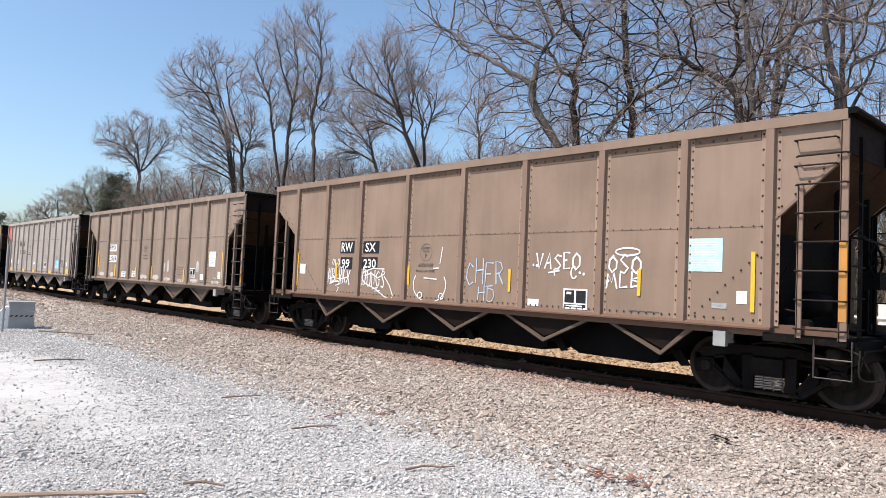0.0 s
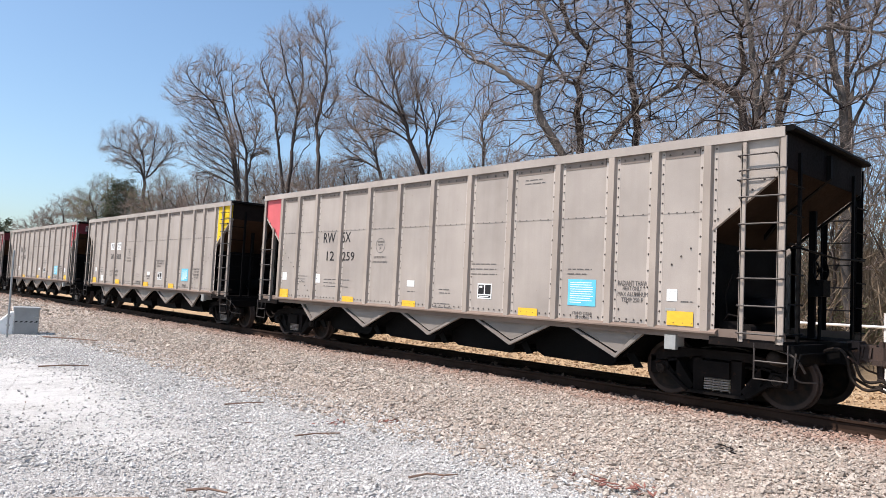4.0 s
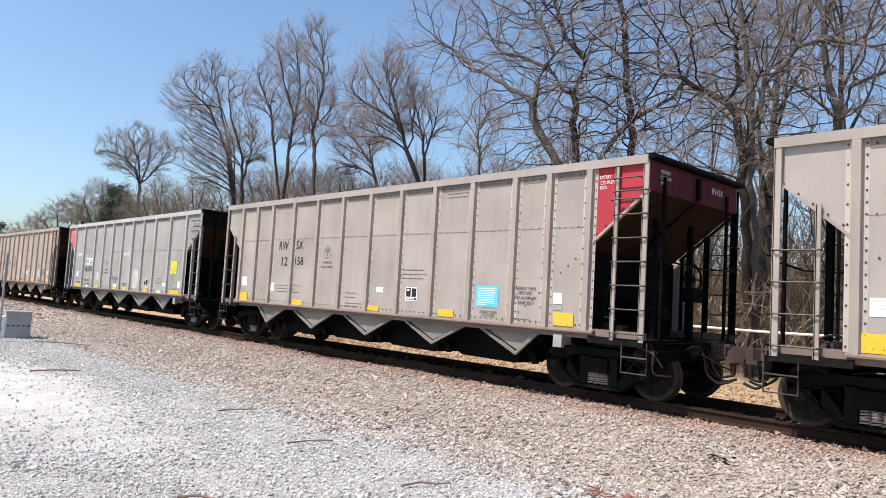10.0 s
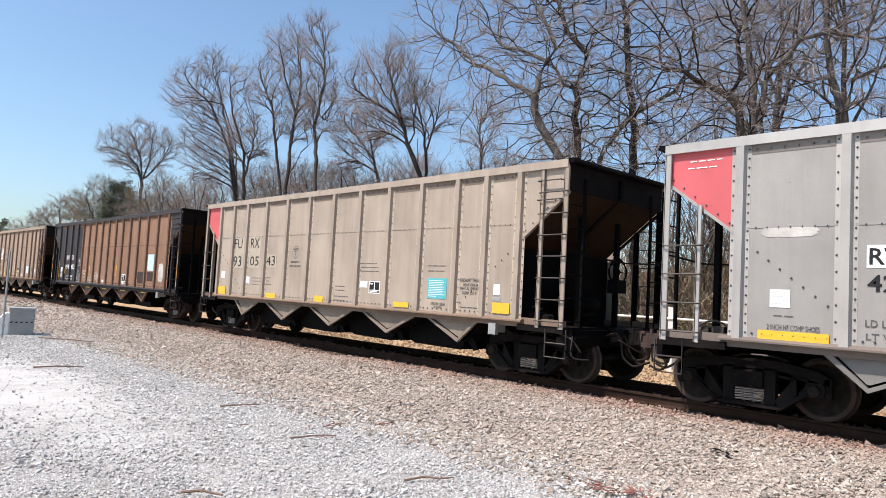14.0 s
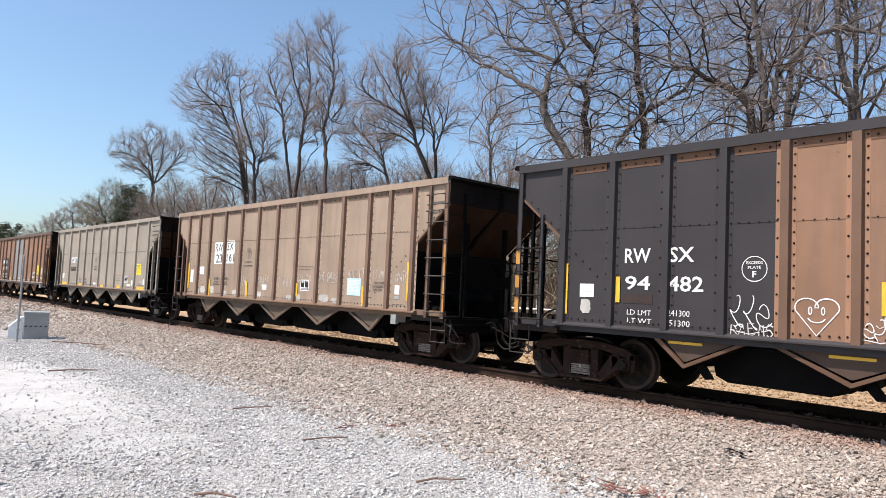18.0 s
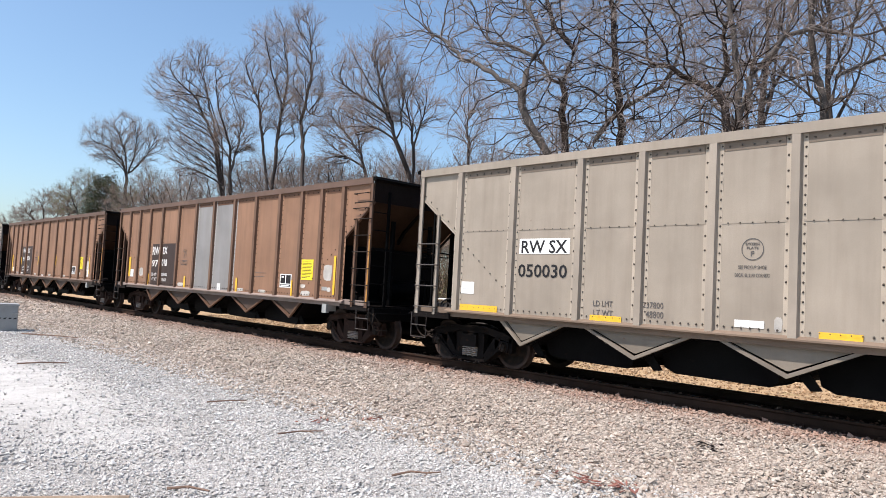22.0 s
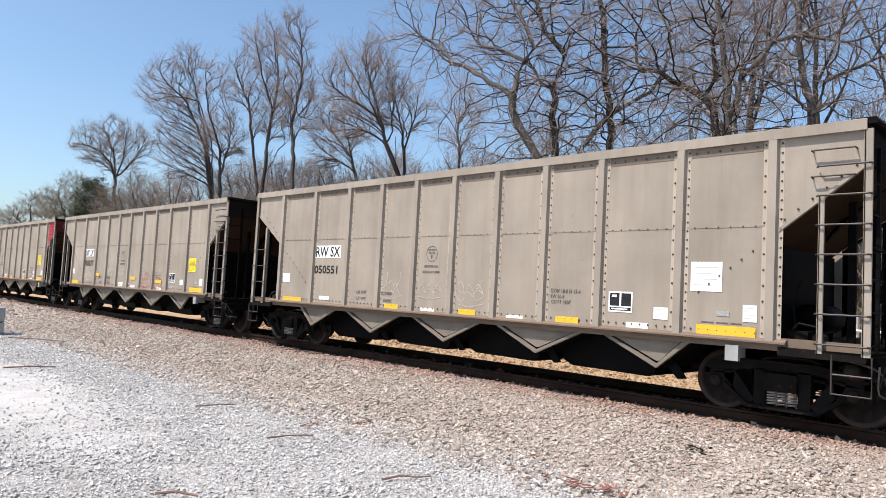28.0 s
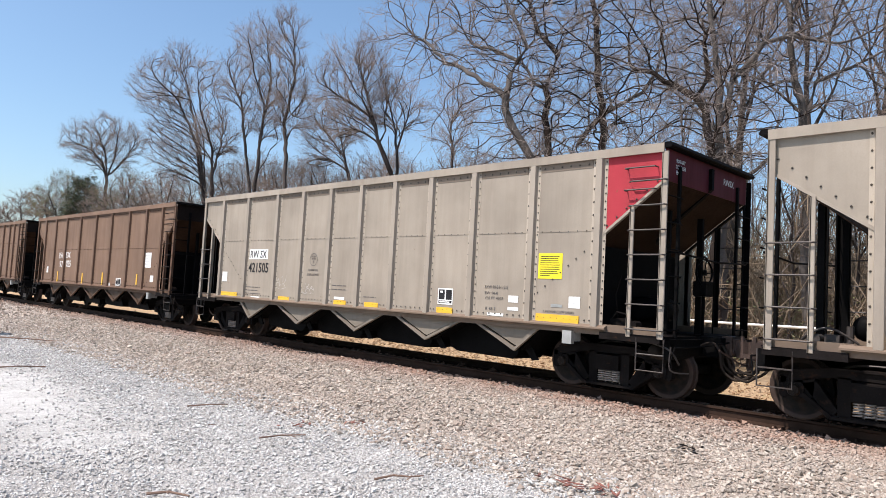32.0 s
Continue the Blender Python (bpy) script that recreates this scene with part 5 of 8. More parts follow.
crowned(-30.9, 27, 49, [[(0, 7), (-0.1, 9.8), (0.4, 11.6), (0.6, 13.3)], [(-0.1, 9.8), (-0.4, 11.5), (-0.8, 12.9)]], [(-0.1, 12.6, 1.6, 2)], 407, "small forked bare tree", 700)
crowned(-37.8, 29, 53, [[(0.3, 7), (-0.6, 10.5), (-1.8, 12), (-2.9, 13.1)], [(-0.6, 10.5), (-1.3, 12.8)]], [(-1.8, 12.1, 2, 2.5)], 408, "leaning bare tree with a sparse crown", 700)
crowned(-26.3, 27, 44, [[(0, 7), (-0.2, 11.2), (-0.3, 13.4)], [(-0.1, 10.3), (-0.7, 12.2)], [(-0.1, 10.6), (0.3, 12.5)]], [(0, 11.2, 1.1, 2.6)], 409, "thin upright bare tree with ruddy twigs", 500)
for row in (("small", -68.4, 30, 11.6), ("small", -54.9, 30, 11.5), ("small", -39.4, 28, 11.0), ("small", -73, 28, 12.0), ("small", -30.2, 24, 9.0), ("small", -35.0, 30, 11.0),
            ("small", -47, 25, 10.0), ("small", -60, 25.5, 11.0), ("small", -65, 28, 12.0), ("small", -26.5, 28, 10.0), ("small", -41.5, 29, 10.5), ("small", -23.5, 26, 9.4), ("slim", -24.5, 31, 13.0), ("small", -50.5, 31, 12.5), ("small", -78, 28, 12.5)):
    plant(*row)
# the wood at the leading side
for row in (("tall", -11.5, 28, 20), ("slim", -4.0, 26, 21), ("slim", -13.0, 31, 20), ("wide", -1.5, 32, 21), ("slim", -7.0, 31, 22),
            ("tall", 2.0, 27, 21), ("wide", 5.0, 31, 20), ("small", -12.5, 25, 9), ("small", -8.0, 24.5, 8), ("small", -4.5, 23.5, 9), ("small", -18.5, 25.5, 9), ("slim", 0.5, 23, 19), ("slim", -8.5, 28, 21), ("slim", -18.5, 38, 17), ("slim", -22.0, 29, 14), ("small", -1.0, 25, 9), ("small", -6.5, 26, 9), ("slim", -5.5, 36, 20), ("slim", 3.0, 24, 18)):
    plant(*row)

GREYTWIG = plain("sunlit_grey_twigs", (0.3, 0.25, 0.222), 0.85, 0, 0.3, 3, 0.2)
OLDBARK = plain("dark_furrowed_bark", (0.105, 0.09, 0.08), 0.9, 0, 0.5, 5, 1.0)
VINEBARK = plain("dark_vine_covered_bark", (0.046, 0.036, 0.031), 0.95, 0, 0.5, 4, 1.0)


def limbed(limbs, y, seed, radius, label, bark=None, n=800):
    """An old tree: trunk and great limbs follow a plan of (x, z) stations, and the branches seek the light round them."""
    rng = np.random.default_rng(seed + 60)
    chains, ends, at = [], [], 0
    for i, limb in enumerate(limbs):
        pts = [np.array((x, y + 0.5 * noise.noise((x * 0.4, z * 0.4, seed)) + (0 if i == 0 else 0.25 * j), z)) for j, (x, z) in enumerate(limb)]
        if i == 0:
            x0, z0 = limb[0]
            pts = [np.array((x0 + 0.25, y, lift(x0, y) - 0.2)), np.array((x0 + 0.1, y, 2.4))] + pts
        fine = []
        for a, b in zip(pts, pts[1:]):
            k = max(1, int(np.linalg.norm(b - a) / 0.5))
            for q in range(k):
                w = a + (b - a) * q / k
                fine.append(w + (rng.normal(0, 0.07, 3) if q else 0))
        fine.append(pts[-1])
        start = -1
        if i:
            flat = [p for _, c in chains for p in c]
            start = int(np.argmin([np.linalg.norm(p - fine[0]) for p in flat]))
            fine = fine[1:]
        chains.append((start, fine))
        ends += fine[int(len(fine) * (0.42 if i == 0 else 0.15)):] + [fine[-1] + np.array((0, 0, 0.8))] * 4
    ends = np.array(ends)
    pull = ends[rng.integers(0, len(ends), n)] + rng.normal(0, 1, (n, 3)) * np.array((1.5, 1.3, 1.25)) + np.array((0, 0, 0.5))
    pull = pull[pull[:, 2] > 6.0]
    pos, par = colonize(chains, pull, seed, 0.3, 0.34, 2.4, 0.05, 0.6, 0.24)
    me = grow("old_tree", pos, par, seed, tip=0.005, thick=2.3, fine=3, twig_len=0.5, wide=0.0038, tips=6)
    t = empty("tree", label, "tree", "trees behind the track")
    put("trunk", me["trunk"], bark or OLDBARK, t)
    tagged(put("twig_crown", me["twig_crown"], GREYTWIG, t), kind="stuff")
    return t


limbed([[(-16.1, 5.5), (-16.6, 7.0), (-17.3, 8.4), (-17.6, 9.4), (-17.7, 10.4), (-17.4, 11.0), (-16.9, 11.4), (-17.2, 12.2), (-18.0, 13.4)], [(-17.6, 9.4), (-18.7, 10.2), (-20.3, 11.1), (-22.1, 12.0), (-23.3, 13.1), (-24.3, 13.7)], [(-17.5, 11.0), (-18.5, 11.6), (-19.7, 12.1), (-20.6, 12.7)]], 21, 3, 0.3, "old leaning bare tree with long crooked limbs", n=950)
limbed([[(-15.9, 5.6), (-16.1, 7.3), (-16.4, 8.7), (-16.5, 9.9), (-16.2, 10.4), (-15.9, 11.1), (-16.4, 11.7), (-17.0, 12.3), (-17.6, 13.7)], [(-16.5, 9.9), (-17.3, 10.3), (-17.8, 11.0), (-18.2, 11.4)]], 22, 4, 0.26, "dark crooked bare tree with a forked trunk", VINEBARK)
limbed([[(-14.3, 5.6), (-14.5, 7.6), (-14.7, 9.8), (-15.0, 11.9), (-15.2, 14.7)]], 23, 5, 0.27, "straight dark bare tree wrapped in dry vines", VINEBARK)
limbed([[(-9.6, 5.4), (-9.9, 7.4), (-10.0, 8.1), (-10.4, 8.6), (-11.1, 9.1), (-11.9, 9.7), (-12.7, 10.0)], [(-10.4, 8.5), (-10.1, 9.3), (-10.3, 10.5)]], 22, 6, 0.27, "bent dark tree with an arching limb", VINEBARK)
limbed([[(-9.6, 5.4), (-9.7, 7.8), (-9.9, 9.8), (-10.1, 11.7), (-10.1, 13.3)], [(-9.7, 8.0), (-9.2, 9.4), (-8.6, 10.4), (-7.8, 10.5), (-6.5, 10.0)]], 22.5, 8, 0.25, "tall straight bare tree with a long side limb")
limbed([[(-16.6, 6.9), (-16.2, 8.1), (-15.4, 8.9), (-14.5, 9.4), (-13.5, 9.8), (-12.8, 10.4)]], 24, 9, 0.17, "slanting grey bare tree", n=500)
limbed([[(-7.5, 5.5), (-7.6, 7.8), (-8.0, 9.8), (-8.1, 11.7), (-8.4, 12.9)], [(-7.6, 7.7), (-7.3, 9.1), (-6.6, 9.4)]], 24, 10, 0.2, "slim bare tree with forked top")


def bush(seed, h, n, leaf, leafy):
    """Many thin stems from one foot, with or without small leaves."""
    g = Grown(seed)
    rl = rule((6, 5), (40, 50), (0.5, 0.45), (0.25, 0.2), 0.4, 0.05, leafy, leaf, 0.3, 0.9)
    for _ in range(n):
        a = g.r.uniform(0, 6.28)
        d = Vector((math.cos(a) * 0.5, math.sin(a) * 0.5, 1)).normalized()
        f = Vector((g.r.gauss(0, 0.35), g.r.gauss(0, 0.35), -0.1))
        g.branch(f, d, h * g.r.uniform(0.6, 1.1), 0.014, 1, {**rl, "count": (0, 5, 4, 3), "angle": (0, 45, 50, 45), "len": (0, 0.5, 0.5, 0.5), "from": (0, 0.2, 0.2, 0.1)})
    return g.build("shrub")


SHRUBS = [bush(91, 2.2, 7, 0.045, 0.0), bush(92, 1.8, 7, 0.05, 0.5), bush(93, 3.0, 8, 0.05, 0.12)]


def shrub(i, x, y, k, label, leaf):
    t = empty("shrub", label, "shrub", "undergrowth behind the track")
    tagged(put("stems", SHRUBS[i]["trunk"], BRUSH, t), kind="stuff")
    tagged(put("twig_crown", SHRUBS[i]["twig_crown"], BRUSH, t), kind="stuff")
    if "leaves" in SHRUBS[i]:
        tagged(put("leaves", SHRUBS[i]["leaves"], leaf, t), kind="stuff")
    t.matrix_basis = Matrix.Translation((x, y, lift(x, y))) @ Matrix.Rotation(random.uniform(0, 6.28), 4, "Z") @ Matrix.Diagonal((k, k, k * random.uniform(0.8, 1.2), 1))


for _i in range(22):
    _x = -26 + _i * 1.4 + random.uniform(-0.5, 0.5)
    shrub(_i % 3, _x, random.uniform(21.5, 27), random.uniform(0.8, 1.5), ("dry leafless brown brush clump", "low shrub with fresh green leaves", "tall thin brown scrub")[_i % 3], GREENS)
for _i in range(18):
    _x = -34 - _i * 4.2
    shrub((0, 2, 2)[_i % 3], _x, random.uniform(23, 29), random.uniform(1.4, 2.4), ("dry leafless brown brush clump", "tall thin brown scrub", "tall thin brown scrub")[_i % 3], BUDS)


def leafy_tree(x, y, h, w, material, seed, label, leaf=0.15, many=9):
    """A tree or big shrub in leaf: limbs with clumps of small leaves."""
    g = Grown(seed)
    rl = rule((10, 7, 7), (48, 45, 50), (0.5 * w, 0.5, 0.45), (0.2, 0.2, 0.1), 0.3, 0.06, 1.0, 0.13, 0.2, 0.9)
    rl["leaf_n"], rl["leaf_size"] = many, leaf
    g.branch(Vector((0, 0, -0.2)), Vector((0, 0, 1)), h * 0.8, h * 0.014, 0, rl)
    me = g.build("leafy_tree")
    t = empty("tree", label, "tree", "trees behind the track")
    put("trunk", me["trunk"], BARK, t)
    tagged(put("twig_crown", me["twig_crown"], TWIG, t), kind="stuff")
    tagged(put("crown", me["leaves"], material, t, "small leaves"), kind="stuff")
    t.matrix_basis = pose(x, y, lift(x, y))


crowned(-90, 29, 72, [[(0, 6), (0.2, 9), (0, 12)], [(0, 7), (1.2, 10)], [(0, 7), (-1.0, 10)]], [(0, 11.2, 1.7, 2.2), (0.9, 9.6, 1.7, 2.0), (-0.9, 9.4, 1.5, 1.8)], 421, "dark evergreen tree among bare trees", 700, 0.9, NEEDLES, 0.12)
crowned(-111, 33, 73, [[(0, 6), (0.3, 11), (0.2, 15)], [(0, 8), (-2, 12.5)], [(0, 8), (2.2, 13)]], [(0, 14.2, 2.6, 2.6), (-2, 12.0, 2.4, 2.6), (2.2, 12.6, 2.4, 2.8)], 422, "pale green tree with young leaves", 800, 0.3, GREENS, 0.075)
crowned(-124, 35, 74, [[(0, 6), (-0.5, 10), (-1, 13)], [(0, 8), (2, 12)]], [(-1, 12.2, 2.8, 2.4), (1.8, 12.0, 2.6, 2.6)], 423, "grey green tree with thin young leaves", 700, 0.14, GREENS, 0.075)
crowned(-142, 36, 75, [[(0, 6), (-0.5, 10), (-1, 14)], [(0, 8), (2, 12.5)], [(0, 8), (-3, 11.5)]], [(-0.5, 13.6, 3.2, 2.6), (-3.4, 11.6, 2.6, 2.2), (2.6, 12.6, 2.8, 2.4)], 424, "far grey bare tree on the wooded slope", 800, 0.06)
crowned(-165, 38, 76, [[(0, 6), (-0.5, 10), (-1, 13)], [(0, 8), (2.5, 11.5)], [(0, 8), (-3.5, 10.5)]], [(-0.5, 12.4, 3.2, 2.4), (-3.8, 10.6, 2.8, 2.2), (3, 11.8, 2.8, 2.4)], 425, "far grey bare tree on the wooded slope", 800, 0.06)
crowned(-72, 27, 69, [[(0, 5), (0.3, 8), (0.2, 11)], [(0, 6), (-1.4, 9.5)], [(0, 6), (1.6, 9.5)]], [(0, 10.6, 1.8, 1.9), (-1.4, 9.4, 1.7, 1.8), (1.6, 9.3, 1.8, 1.8)], 426, "bush with fresh olive leaves beside bare trees", 700, 0.2, GREENS, 0.06)
# brown scrub between and behind the tall trunks
for _i, (_x, _y, _h) in enumerate(((-79, 29, 11.5), (-66, 28, 11.5), (-61, 30, 12.5), (-57, 31, 13.0), (-50, 30, 12.0), (-46, 30, 11.5), (-43, 29, 10.5), (-36, 30, 11.0), (-33, 29, 10.0), (-27.5, 29, 9.8), (-24, 28, 9.0))):
    crowned(_x, _y, math.degrees(math.atan2(-_x, _y)), [[(0, 4), (0.4, _h - 4), (0.3, _h - 1)], [(0, 4.5), (-1.3, _h - 3), (-1.8, _h - 1.5)], [(0, 4.5), (1.5, _h - 3), (2, _h - 1.6)]], [(0.2, _h - 2, 1.9, 2.0), (-1.9, _h - 3, 1.8, 2.2), (1.9, _h - 3, 1.8, 2.2), (0, _h - 5, 2.6, 1.8)], 440 + _i, "brown leafless scrub between taller trees", 750, 0.03)
leafy_tree(-63, 25, 6.0, 1.3, GREENS, 55, "green scrub at the wood's edge")
for _x, _y, _h, _s in ((-258, 41, 16.0, 56), (-246, 38, 14.2, 57), (-236, 41, 14.0, 58), (-226, 39, 12.2, 59), (-216, 41, 10.8, 60), (-205, 40, 8.5, 61)):
    leafy_tree(_x, _y, _h, 1.6, NEEDLES, _s, "far dark tree on the wooded slope by the track", 0.42, 8)


def far_woods():
    """Thin stems and crooked boughs of the deeper wood, past counting."""
    g = Grown(77)
    rl = rule((8, 5, 0), (42, 48, 48), (0.35, 0.5, 0.5), (0.25, 0.2, 0.1), 0.25, 0.07, taper=0.2, trunk=0.9)
    for i in range(46):
        x = -30 + 42 * g.r.random()
        y = 36 + 24 * g.r.random()
        g.branch(Vector((x, y, -0.3)), Vector((g.r.gauss(0, 0.06), g.r.gauss(0, 0.06), 1)).normalized(), g.r.uniform(11, 18), g.r.uniform(0.06, 0.13), 0, rl)
    for i in range(34):
        x = -34 - 150 * g.r.random()
        y = 38 + 22 * g.r.random()
        g.branch(Vector((x, y, -0.3)), Vector((g.r.gauss(0, 0.06), g.r.gauss(0, 0.06), 1)).normalized(), g.r.uniform(8, 13), g.r.uniform(0.07, 0.13), 0, rl)
    me = g.build("far_woods")
    t = empty("far_woods", "deep bare wood of thin grey stems", "woods", kind="stuff")
    put("stems", me["trunk"], BARK, t)
    tagged(put("twig_crown", me["twig_crown"], TWIG, t), kind="stuff")


far_woods()


def thicket():
    """The dense brown undergrowth of the wood: thin crossing stems, dead grass and some fresh green, past counting."""
    rng = random.Random(61)
    g = Grown(61)
    wood, green = Mesh(), Mesh()
    for i in range(10500):
        right = rng.random() < 0.5
        x = (rng.gauss(-11, 5) if i % 2 else rng.uniform(-30, 14)) if right else rng.uniform(-100, -30)
        y = rng.uniform(22.5, 46)
        h = rng.uniform(0.8, 2.4) if rng.random() < 0.6 else rng.uniform(2.5, 7.0)
        if not right:
            h = min(6.5, h * 1.9)
        p = Vector((x, y, lift(x, y) - 0.05))
        d = Vector((rng.gauss(0, 0.35), rng.gauss(0, 0.35), 1)).normalized()
        w = 0.008 + 0.004 * h
        n = 3
        for k in range(n):
            u = g.side(d) * w * (1 - 0.28 * k)
            q = p + d * (h / n)
            wood.quad(p - u, p + u, q + u * 0.7, q - u * 0.7)
            for _ in range(2):
                v = (d + g.side(d) * rng.uniform(0.5, 1.1)).normalized()
                s = g.side(v) * w * 0.6
                a = p.lerp(q, rng.random())
                wood.quad(a - s, a + s, a + v * h * rng.uniform(0.15, 0.35))
            p, d = q, (d + g.side(d) * 0.35 + Vector((0, 0, 0.05))).normalized()
    for i in range(130):
        x, y = rng.gauss(-9.5, 2.5) if i % 3 == 0 else rng.uniform(-28, 12), rng.uniform(22.5, 30)
        c = Vector((x, y, lift(x, y) + rng.uniform(0.4, 1.6)))
        for _ in range(90):
            q = c + Vector((rng.gauss(0, 0.5), rng.gauss(0, 0.4), rng.gauss(0, 0.38)))
            u, w = g.side(Vector((0, 0, 1))), Vector((rng.gauss(0, 1), rng.gauss(0, 1), rng.gauss(0, 1))).normalized()
            s = rng.uniform(0.025, 0.055)
            green.quad(q - u * s, q + w * s * 0.6, q + u * s, q - w * s * 0.6)
    t = empty("thicket", "tangled dry brown undergrowth with fresh green leaves", "undergrowth", kind="stuff")
    tagged(put("stems", wood.done("thicket_stems", False), BRUSH, t), kind="stuff")
    tagged(put("leaves", green.done("thicket_leaves", False), GREENS, t), kind="stuff")


thicket()


# ---- yard things ----
def signal_box():
    """A grey steel relay case with a sloped front door, on the yard by the track."""
    mt = plain("weathered_grey_steel", (0.3, 0.305, 0.3), 0.6, 0.0, 0.15, 8, 0.1)
    c = empty("relay_box", "grey steel trackside relay box with a sloping front hatch", "equipment box")
    m = Mesh().cbox(-0.3, 0.34, -0.35, 0.35, -0.05, 0.74, 0.02)
    put("cabinet", m.done("cabinet"), mt, c)
    m = Mesh().prism([(-0.33, 0.74), (0.37, 0.74), (0.34, 0.79), (-0.3, 0.79)], "y", -0.38, 0.38)
    put("lid", m.done("lid"), mt, c, "thin overhanging steel lid")
    m = Mesh().prism([(-0.3, 0.0), (-0.3, 0.64), (-0.36, 0.64), (-0.66, 0.36), (-0.66, 0.0)], "y", -0.3, 0.3)
    put("front_hatch", m.done("front_hatch"), WHITE, c, "pale sloping hatch")
    for i in range(5):
        m = Mesh().slab([(-0.28 + i * 0.125, -0.354, 0.36), (-0.22 + i * 0.125, -0.354, 0.36), (-0.18 + i * 0.125, -0.354, 0.4), (-0.24 + i * 0.125, -0.354, 0.4)], (0, -0.004, 0))
        put("hazard_stripe", m.done("hazard_stripe"), INK, c)
    m = Mesh().tube([(0.2, -0.36, 0.52), (0.2, -0.4, 0.52), (0.34, -0.4, 0.52)], 0.012, 6)
    put("latch", m.done("latch"), BRIGHT, c)
    c.matrix_basis = pose(-23.3, 5.0, -0.3, 0, 0, 80)
    p = empty("marker_post", "thin grey steel post beside the relay box", "post")
    put("shaft", Mesh().tube([(0, 0, -0.2), (0.0, 0.0, 1.2), (0.0, 0.0, 2.35)], 0.027, 10).done("shaft"), plain("galvanised_post", (0.3, 0.31, 0.31), 0.5, 0.4, 0.15, 8, 0.1), p)
    put("cap", Mesh().turned([(2.34, 0.029), (2.37, 0.024), (2.38, 0.01)], 10, axis="z").done("cap"), BRIGHT, p)
    put("clamp", Mesh().box(-0.04, 0.04, -0.04, 0.04, 0.3, 0.35).box(-0.04, 0.04, -0.04, 0.04, 0.56, 0.61).done("clamp"), BRIGHT, p)
    p.matrix_basis = pose(-22.0, 4.32, -0.28)


signal_box()


def pipe_fence():
    """A low white pipe rail on posts behind the track."""
    mt = plain("white_painted_pipe", (0.74, 0.74, 0.72), 0.5, 0, 0.1, 8, 0.1)
    f = empty("pipe_fence", "low white painted pipe fence behind the track", "fence")
    y = 19.5
    for x in (-27.5, -21.9, -16.3, -10.7, -5.1, 0.5, 6.1, 11.7):
        put("post", Mesh().cbox(x - 0.09, x + 0.09, y - 0.09, y + 0.09, -0.5, 1.52, 0.015).prism([(x - 0.09, y - 0.09), (x + 0.09, y - 0.09), (x + 0.09, y + 0.09), (x - 0.09, y + 0.09)], "z", 1.52, 1.54).done("post"), mt, f)
    for a, b in zip((-27.5, -21.9, -16.3, -10.7, -5.1, 0.5, 6.1), (-21.9, -16.3, -10.7, -5.1, 0.5, 6.1, 11.7)):
        put("rail", Mesh().tube([(a, y - 0.1, 1.2), ((a + b) / 2, y - 0.1, 1.18), (b, y - 0.1, 1.2)], 0.035, 8).done("rail"), mt, f)


pipe_fence()


def stick(pts, r, label, material, forks=()):
    s = empty("stick", label, "stick", "litter on the gravel")
    put("stem", Mesh().tube([(x, y, lift(x, y) + 0.03 + dz) for x, y, dz in pts], [r * (1 - 0.5 * i / len(pts)) for i in range(len(pts))], 6).done("stem"), material, s)
    for f in forks:
        put("twig", Mesh().tube([(x, y, lift(x, y) + 0.03 + dz) for x, y, dz in f], r * 0.45, 5).done("twig"), material, s)


OLDWOOD = plain("weathered_stick", (0.2, 0.13, 0.095), 0.9, 0, 0.3, 10, 0.4)
DRYWOOD = plain("sun_dried_branch", (0.42, 0.31, 0.22), 0.9, 0, 0.35, 9, 0.5)
REDBARK = plain("red_brown_bark_chip", (0.24, 0.1, 0.075), 0.85, 0, 0.3, 12, 0.5)
stick([(-5.85, 2.56, 0.02), (-5.79, 2.72, 0.025), (-5.63, 2.83, 0.01)], 0.013, "short brown stick lying on the gravel", OLDWOOD, [[(-5.8, 2.7, 0.03), (-5.72, 2.69, 0.03)]])
stick([(-7.31, 4.49, 0.01), (-7.27, 4.75, 0.02), (-7.18, 5.05, 0.01)], 0.011, "thin grey brown stick on the gravel", OLDWOOD, [[(-7.24, 4.83, 0.02), (-7.14, 4.88, 0.01)]])
stick([(-5.17, 4.46, 0.01), (-5.12, 4.66, 0.03), (-5.02, 4.78, 0.02), (-5.0, 4.95, 0.01)], 0.012, "crooked dark stick on the gravel", OLDWOOD, [[(-5.1, 4.68, 0.03), (-5.02, 4.62, 0.04)], [(-5.01, 4.8, 0.03), (-4.95, 4.68, 0.02)]])
stick([(-9.66, 4.72, 0.01), (-9.6, 5.0, 0.02), (-9.56, 5.3, 0.01)], 0.012, "thin stick on the gravel", OLDWOOD)
stick([(-14.96, 3.5, 0.01), (-14.95, 3.9, 0.02), (-14.83, 4.35, 0.01)], 0.016, "long pale stick on the dusty gravel", OLDWOOD)
stick([(-6.36, 1.27, 0.01), (-6.12, 1.7, 0.015), (-5.81, 2.24, 0.01)], 0.022, "pale dry branch at the yard's edge", DRYWOOD)
stick([(-21.6, 5.1, 0.02), (-20.9, 5.6, 0.03), (-20.2, 6.1, 0.02)], 0.02, "dark branch beside the relay box", OLDWOOD)


